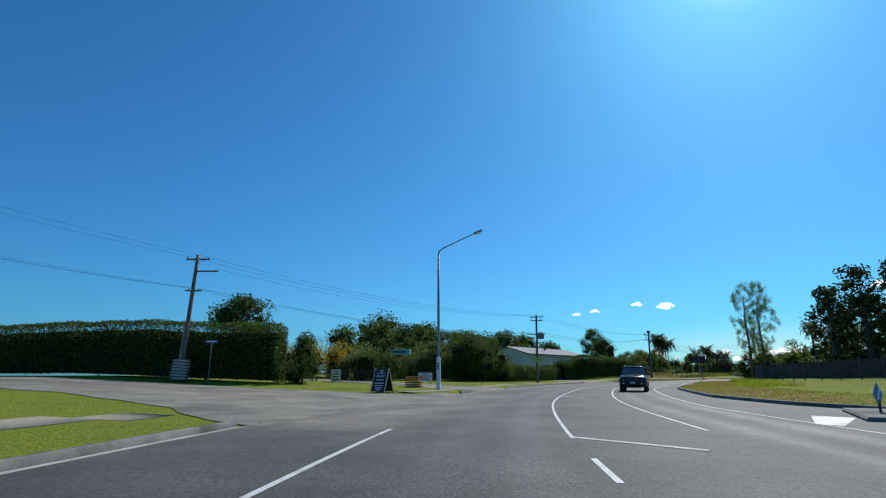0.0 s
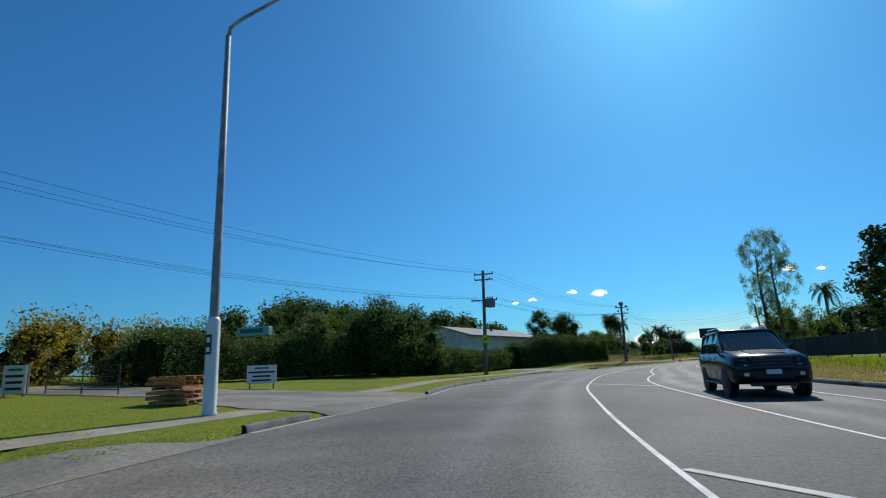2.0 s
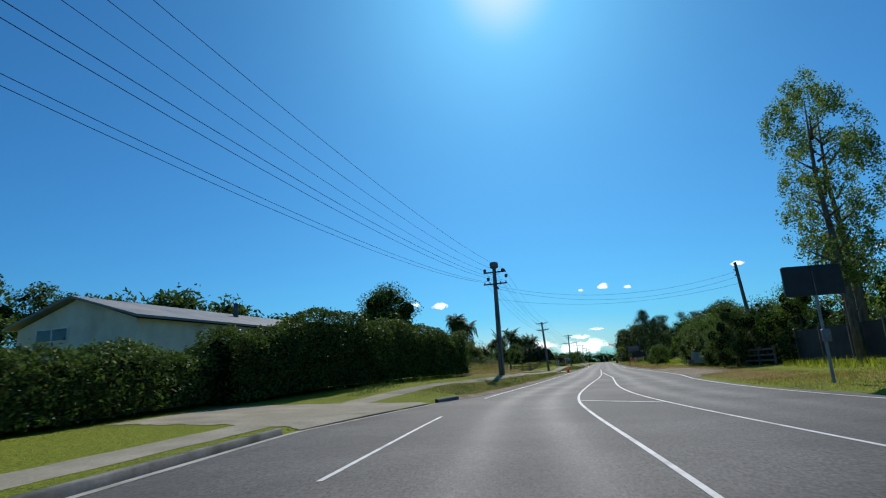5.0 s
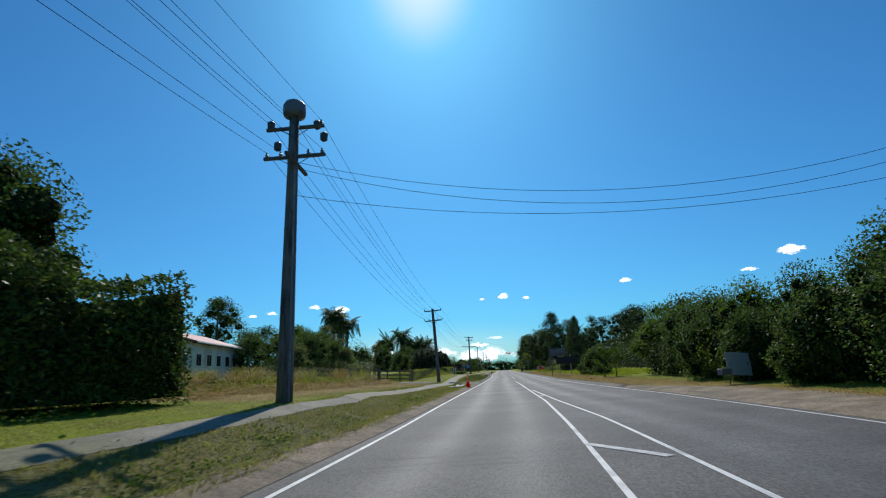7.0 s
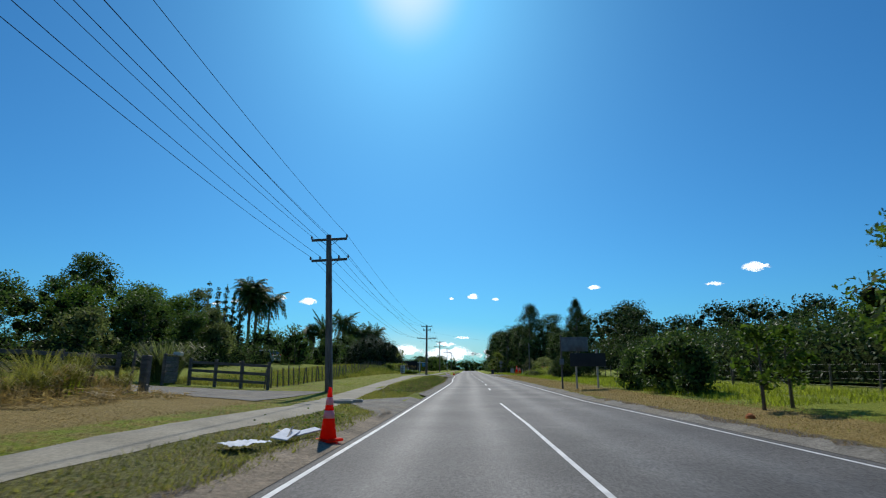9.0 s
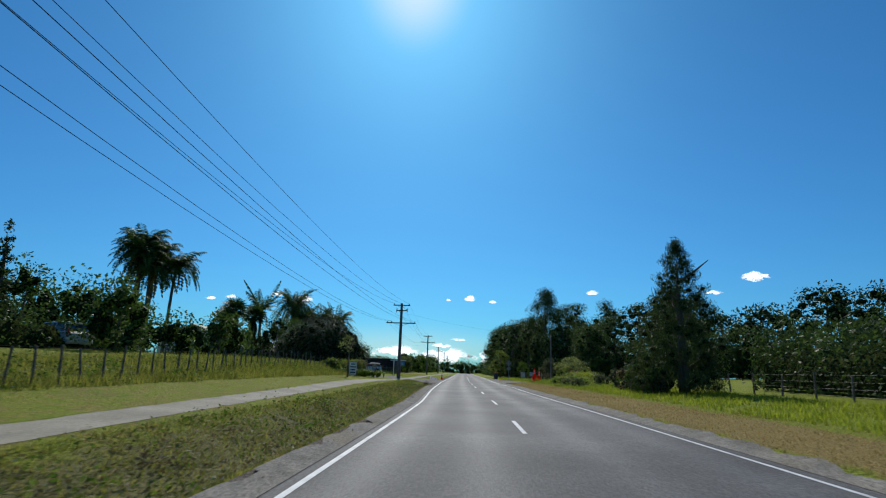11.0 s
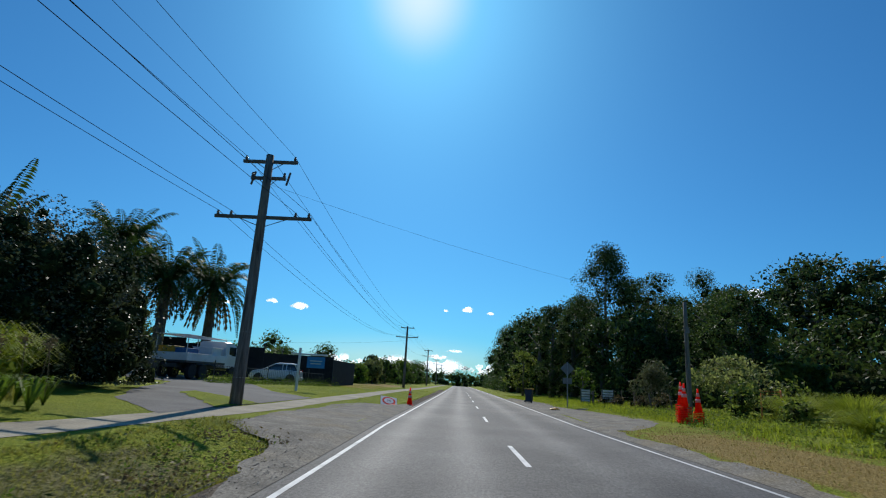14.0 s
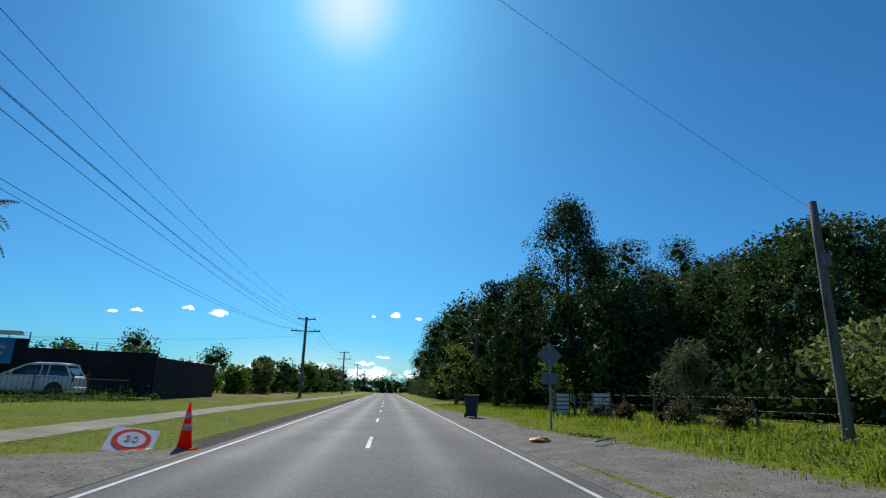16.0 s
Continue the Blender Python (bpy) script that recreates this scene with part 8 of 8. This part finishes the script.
# ---- clouds ----
def cloud(az, el, w, h, label, dist=2600.0, seed=1):
    """A small fair-weather cloud: az degrees right of +y, el degrees up, width and height in degrees."""
    rg = np.random.default_rng(seed)
    a, e = radians(az), radians(el)
    c = np.array((math.sin(a) * math.cos(e), math.cos(a) * math.cos(e), math.sin(e))) * dist + np.array((57.0, 100.0, 1.2))
    r = np.array((math.cos(a), -math.sin(a), 0))
    vs, fs, k = [], [], 0
    for j in range(26):
        u = rg.uniform(-0.5, 0.5)
        sz = dist * radians(h) * (0.3 - 0.4 * abs(u)) * rg.uniform(0.35, 1.25)
        o = c + r * u * dist * radians(w) + np.array((0, 0, rg.uniform(-0.1, 0.45) * dist * radians(h) * (1 - 1.7 * abs(u))))
        p = o + SPH_V * (1 + 0.25 * rg.normal(size=(len(SPH_V), 1))) * np.array((sz * 1.4, sz * 1.4, sz * 0.75))
        vs.append(p)
        fs.append(SPH_F + k)
        k += len(p)
    ob = new("backdrop_cloud", mesh_np("backdrop_cloud", np.vstack(vs) - c, np.vstack(fs), M["cloud"], True))
    ob.location = Vector(c)
    tagged(ob, label, "cloud", kind="structure")


for k, (az, el, w, h) in enumerate(((22.3, 6.6, 2.0, 0.9), (19.6, 6.9, 1.4, 0.6), (39.5, 7.4, 1.5, 0.8), (41.9, 7.1, 1.0, 0.45), (66.8, 9.2, 2.8, 1.1), (63.2, 7.9, 2.4, 0.55), (52.1, 8.1, 1.7, 0.6), (13.6, 6.1, 1.2, 0.4), (15.4, 6.3, 1.3, 0.5), (37.2, 7.2, 0.7, 0.35))):
    cloud(az, el, w, h, "small bright white fair-weather cloud low in the sky", 4600, k + 1)
for k, (az, el, w, h) in enumerate(((37.0, 1.3, 7, 2.2), (32.0, 1.6, 6, 1.6), (38.4, 3.1, 2.4, 0.45), (42, 1.2, 7, 1.6), (27, 1.4, 8, 1.6), (20, 1.5, 9, 1.4), (54, 1.2, 9, 1.2), (36.6, 2.4, 3, 0.6))):
    cloud(az, el, w, h, "long low white cloud bank over the horizon", 4700, k + 40)


# ---- grass ----
def grass(name, label, s0, s1, left, right, per_m2, h, material, seed, width=0.022, lumps=0.0, lay=(0.1, 0.7)):
    """Single blades over a band beside the road."""
    rg = np.random.default_rng(seed)
    area = (s1 - s0) * abs(float(np.mean(right(np.linspace(s0, s1, 20)) - left(np.linspace(s0, s1, 20)))))
    n = int(area * per_m2)
    s = rg.uniform(s0, s1, n)
    u = rg.random(n)
    d = left(s) * (1 - u) + right(s) * u
    keep = np.ones(n, bool)
    pm = table(PATH_MID, s)
    keep &= ~((s > 35.3) & (np.abs(d - pm) < table(PATH_HALF, s) + 0.02))
    keep &= ~((s < 17) & (d < -9.9) & (d > -12.2))
    keep &= ~((s > 13.5) & (s < 38) & (d < -5) & (d < -5 - np.clip(s - 13, 0, 3)) & (s < 36.6 - 0.15 * np.abs(d)) & (s > 12 + 0.4 * np.abs(d + 5)))
    keep &= ~((s > 110) & (s < 132) & (d > 0) & (d < table(EDGE_R, s) + 1.9))
    keep &= ~((s > 41.5) & (s < 50.6) & (d < 0)) | (d < -25)
    keep &= ~((s > 149.3) & (s < 157.6) & (d < -6.0))
    keep &= ~((s > 147) & (s < 156.2) & (d < 0) & (d > np.interp(s, [147, 148.6, 151.4, 154, 156.2], [-2.2, -2.8, -4.1, -3.7, -2.5])))
    keep &= ~((s > 210) & (s < 237.5) & (d < 0) & (d > np.interp(s, [210, 216.4, 219, 220.4, 237], [-2.15, -2.7, -3.45, -4.9, -4.0])))
    keep &= ~((s > 221) & (s < np.interp(-d, [6.6, 9.4, 13.2, 26], [233.5, 236, 243, 250])) & (d < -6.6))
    keep &= ~((s > 228) & (s < 233.5) & (d < -5))
    keep &= ~((s > 226) & (s < 262) & (d > 0) & (d < np.interp(s, [226, 230, 236, 244, 250, 262], [5.1, 7.2, 7.2, 5.9, 6.2, 5.0])))
    if lumps:
        keep &= np.array([noise.noise(Vector((a * 0.8, b * 0.8, seed))) > 0.35 - lumps for a, b in zip(s, d)])
    s, d = s[keep], d[keep]
    n = len(s)
    base = grid_at(s, d, ground_z(s, d) - 0.02)
    hh = h * rg.uniform(0.45, 1.25, (n, 1))
    a = rg.random(n) * 6.283
    dr = np.stack([np.cos(a), np.sin(a), 0 * a], 1)
    sd = np.stack([-np.sin(a), np.cos(a), 0 * a], 1) * width
    tipv = base + dr * hh * rg.uniform(*lay, (n, 1)) + np.array((0, 0, 1)) * hh
    v = np.stack([base - sd, base + sd, tipv], 1).reshape(-1, 3)
    tagged(new(name, mesh_np(name, v, np.arange(3 * n).reshape(n, 3), M[material])), label, "grass", kind="stuff")


far_l, far_r = (lambda k: tab(EDGE_L, -k)), (lambda k: tab(EDGE_R, k))
grass("lawn_grass", "short bright green grass of the verge", -4, 100, far_l(7.5), far_l(0.2), 170, 0.035, "blade", 11, 0.011, 0.0, (0.6, 2.2))
grass("lawn_grass", "short bright green grass of the verge", 100, 117, far_l(7.5), far_l(2.6), 170, 0.04, "blade", 12, 0.011, 0.0, (0.6, 2.2))
grass("lawn_grass", "short yellow-green mown grass beside the path", 152, 222, far_l(7.5), far_l(2.9), 150, 0.035, "blade", 27, 0.011, 0.0, (0.6, 2.2))
grass("dry_grass", "straw-coloured mown grass below the old fence", 114, 150, far_l(9.0), far_l(2.6), 120, 0.04, "blade_dry", 28, 0.012, 0.0, (0.6, 2.2))
grass("lawn_grass", "short bright green grass of the verge", 228, 275, far_l(9.0), far_l(0.4), 130, 0.05, "blade", 13, 0.013, 0.0, (0.5, 1.8))
grass("ditch_grass", "rough long grass on the ditch bank", 99, 156, far_l(3.0), far_l(0.3), 330, 0.09, "blade_rough", 14, 0.01, 0.75, (0.3, 1.5))
grass("ditch_grass", "rough long grass on the ditch bank", 156, 221, far_l(3.3), far_l(0.6), 360, 0.1, "blade_rough", 15, 0.01, 0.8, (0.3, 1.5))
grass("dry_grass", "straw-coloured dry grass on the verge", 98, 159, far_l(4.2), far_l(0.5), 70, 0.08, "blade_dry", 16, 0.01, 0.4, (0.4, 1.8))
grass("dry_grass", "straw-coloured dry grass on the verge", 160, 211, far_l(3.6), far_l(0.5), 70, 0.09, "blade_dry", 17, 0.01, 0.35, (0.4, 1.8))
grass("dry_grass", "straw-coloured mown grass on the verge", 96, 228, far_r(0.3), far_r(4.0), 110, 0.07, "blade_dry", 18, 0.011)
grass("verge_grass", "patches of green grass in the dry verge", 96, 228, far_r(0.6), far_r(4.2), 26, 0.07, "blade_rough", 29, 0.011, 0.3)
grass("verge_grass", "green grass on the verge", 24, 100, far_r(0.2), far_r(6.0), 22, 0.1, "blade", 19)
grass("dry_grass", "straw-coloured grass inside the bend", 24, 100, far_r(0.2), far_r(6.0), 30, 0.1, "blade_dry", 20)
grass("long_grass", "long green grass behind the verge", 150, 262, far_r(3.6), far_r(10.0), 70, 0.22, "blade", 21, 0.02, 0.55)
grass("long_grass", "long bright green grass on the bank", 232, 275, far_r(0.8), far_r(8.0), 110, 0.1, "blade", 22, 0.016)
grass("long_grass", "long pale grass along the old fence", 126, 152, const(-14.5), const(-10.8), 70, 0.6, "blade", 23, 0.02, 0.5)
grass("dry_grass", "long straw-coloured grass along the old fence", 126, 152, const(-14.0), const(-9.5), 50, 0.45, "blade_dry", 24, 0.02, 0.4)
grass("long_grass", "long grass along the field fence", 156, 222, const(-14.5), const(-9.6), 170, 0.34, "blade_rough", 25, 0.011, 0.85, (0.2, 1.0))
grass("long_grass", "long rough grass before the cottage", 112, 130, const(-21), const(-10.2), 60, 0.45, "blade_rough", 30, 0.014, 0.5)
grass("long_grass", "long rough grass at the foot of the windbreak", 48, 112, far_r(5.0), far_r(8.5), 30, 0.4, "blade", 26, 0.022, 0.5)


# ---- loose stones on the gravel ----
def stones(name, label, s0, s1, left, right, per_m2, size, material, seed):
    """Small broken stones strewn over a band."""
    rg = np.random.default_rng(seed)
    n = int((s1 - s0) * abs(float(np.mean(right(np.linspace(s0, s1, 20)) - left(np.linspace(s0, s1, 20))))) * per_m2)
    s, u = rg.uniform(s0, s1, n), rg.random(n)
    d = left(s) * (1 - u) + right(s) * u
    c = grid_at(s, d, np.maximum(ground_z(s, d), 0.0) + 0.02)
    k = size * rg.uniform(0.4, 1.5, (n, 1)) ** 1.5
    octa = np.array([(1, 0, 0), (0, 1, 0), (-1, 0, 0), (0, -1, 0), (0, 0, 0.7), (0, 0, -0.5)], float)
    a = rg.random(n) * 6.283
    ca, sa = np.cos(a)[:, None], np.sin(a)[:, None]
    v = np.zeros((n, 6, 3))
    w = octa[None] * rg.uniform(0.6, 1.3, (n, 6, 1)) * k[:, None]
    v[..., 0], v[..., 1], v[..., 2] = w[..., 0] * ca - w[..., 1] * sa, w[..., 0] * sa + w[..., 1] * ca, w[..., 2]
    v += c[:, None]
    f = np.array([(0, 1, 4), (1, 2, 4), (2, 3, 4), (3, 0, 4), (1, 0, 5), (2, 1, 5), (3, 2, 5), (0, 3, 5)])
    f = (f[None] + 6 * np.arange(n)[:, None, None]).reshape(-1, 3)
    tagged(new(name, mesh_np(name, v.reshape(-1, 3), f, M[material])), label, "stones", kind="stuff")


stones("loose_stones", "loose grey stones on the gravel shoulder", 211, 237, tab([(211, -2.4), (216.4, -2.95), (219, -3.7), (220.4, -5.1), (232, -5.0), (237, -3.4)]), tab(EDGE_L), 50, 0.008, "stone", 51)
stones("loose_stones", "loose grey stones on the gravel shoulder", 227, 262, tab(EDGE_R), tab([(227, 6.2), (230, 7.4), (236, 7.4), (244, 6.1), (250, 6.5), (262, 5.2)]), 40, 0.008, "stone", 52)
stones("loose_stones", "loose brown stones on the dirt shoulder", 97, 149, tab(EDGE_L, -0.6), tab(EDGE_L), 14, 0.009, "stone", 53)
stones("loose_stones", "loose brown stones on the dirt shoulder", 159, 211, tab(EDGE_L, -0.8), tab(EDGE_L), 18, 0.009, "stone", 54)
stones("loose_stones", "loose pale stones on the side road", 14, 38, const(-17), const(-6), 10, 0.012, "stone", 55)


# ---- straw heaps along the old fence ----
def straw():
    rg = np.random.default_rng(61)
    n = 20000
    s, d = rg.uniform(119, 150, n), rg.uniform(-12.4, -8.6, n)
    lump = np.array([noise.noise(Vector((a * 0.9, b * 1.1, 8))) for a, b in zip(s, d)])
    keep = lump > -0.05
    s, d, lump = s[keep], d[keep], lump[keep]
    c = grid_at(s, d, ground_z(s, d) + 0.03 + rg.random(len(s)) * np.clip(lump + 0.1, 0, 0.5) * 0.7)
    v, f = leaves(rg, c, 0.4, 0.08)
    v[:, 2] = np.repeat(c[:, 2], 4) + (v[:, 2] - np.repeat(c[:, 2], 4)) * 0.35
    tagged(new("straw", mesh_np("straw", v, f, M["blade_dry"])), "dry cut straw lying in heaps along the fence", "straw", kind="stuff")


straw()


heap = np.random.default_rng(91)
for k in range(46):
    s = 117.5 + 0.73 * k + heap.random() * 0.6
    spiky("long_grass_clump", s, -12.0 - 1.5 * heap.random() + (0.9 if s > 141 else 0), 0.55 + 0.75 * heap.random() ** 1.5, 1.5 + 1.0 * heap.random(), ("blade_rough", "blade_dry", "blade_rough")[k % 3], "rank half-dry grass tussock along the old fence", 240, 0.02, 0.1, "grass clump")


# ---- weeds on the banks ----
def weeds(name, label, s0, s1, left, right, n, material, seed, size=0.065, spread=0.2):
    rg = np.random.default_rng(seed)
    s, u = rg.uniform(s0, s1, n), rg.random(n)
    d = left(s) * (1 - u) + right(s) * u
    ok = np.abs(d - table(PATH_MID, s)) > 1.15
    s, d, n = s[ok], d[ok], int(ok.sum())
    big = rg.uniform(0.5, 1.5, (n, 1))
    c = np.repeat(grid_at(s, d, ground_z(s, d)), 28, 0)
    q = rg.normal(size=(n * 28, 3)) * spread * np.repeat(big, 28, 0)
    q[:, 2] = np.abs(q[:, 2]) * 0.7
    v, f = leaves(rg, c + q, size * 1.15, 0.45, 0.4)
    tagged(new(name, mesh_np(name, v, f, M[material])), label, "weeds", kind="stuff")


weeds("weeds", "leafy dark weeds on the rough bank", 99, 150, far_l(3.0), far_l(0.9), 260, "leaf_green", 71)
weeds("weeds", "leafy dark weeds on the rough bank", 159, 219.3, far_l(3.2), far_l(0.8), 390, "leaf_green", 72)
weeds("weeds", "brown dead weeds on the rough bank", 159, 219.3, far_l(2.6), far_l(0.7), 180, "leaf_brown", 73)
weeds("weeds", "leafy weeds on the green bank", 209, 262, far_r(3.2), far_r(7.5), 130, "leaf_green", 74)
weeds("weeds", "bright leafy weeds and grass on the green bank", 205, 240, far_r(3.6), far_r(9.5), 420, "leaf_bright", 81, 0.08, 0.24)
weeds("weeds", "leafy weeds at the foot of the hedge", 97, 117, const(-9.6), const(-8.2), 120, "leaf_green", 75)
weeds("weeds", "rank green weeds along the picket fence", 239, 256, lambda s: np.interp(s, [239, 256], [-14.9, -11.6]), lambda s: np.interp(s, [239, 256], [-13.6, -10.6]), 160, "leaf_green", 76, 0.09, 0.26)
weeds("weeds", "rank weeds along the field fence", 158, 216, const(-12.5), const(-9.8), 420, "leaf_green", 77, 0.09, 0.26)
weeds("weeds", "dry brown weeds along the old fence", 118, 150, const(-13.5), const(-10.5), 260, "leaf_brown", 78, 0.09, 0.26)
weeds("weeds", "rank green weeds along the old fence", 118, 150, const(-16), const(-11.5), 300, "leaf_olive", 79, 0.1, 0.34)
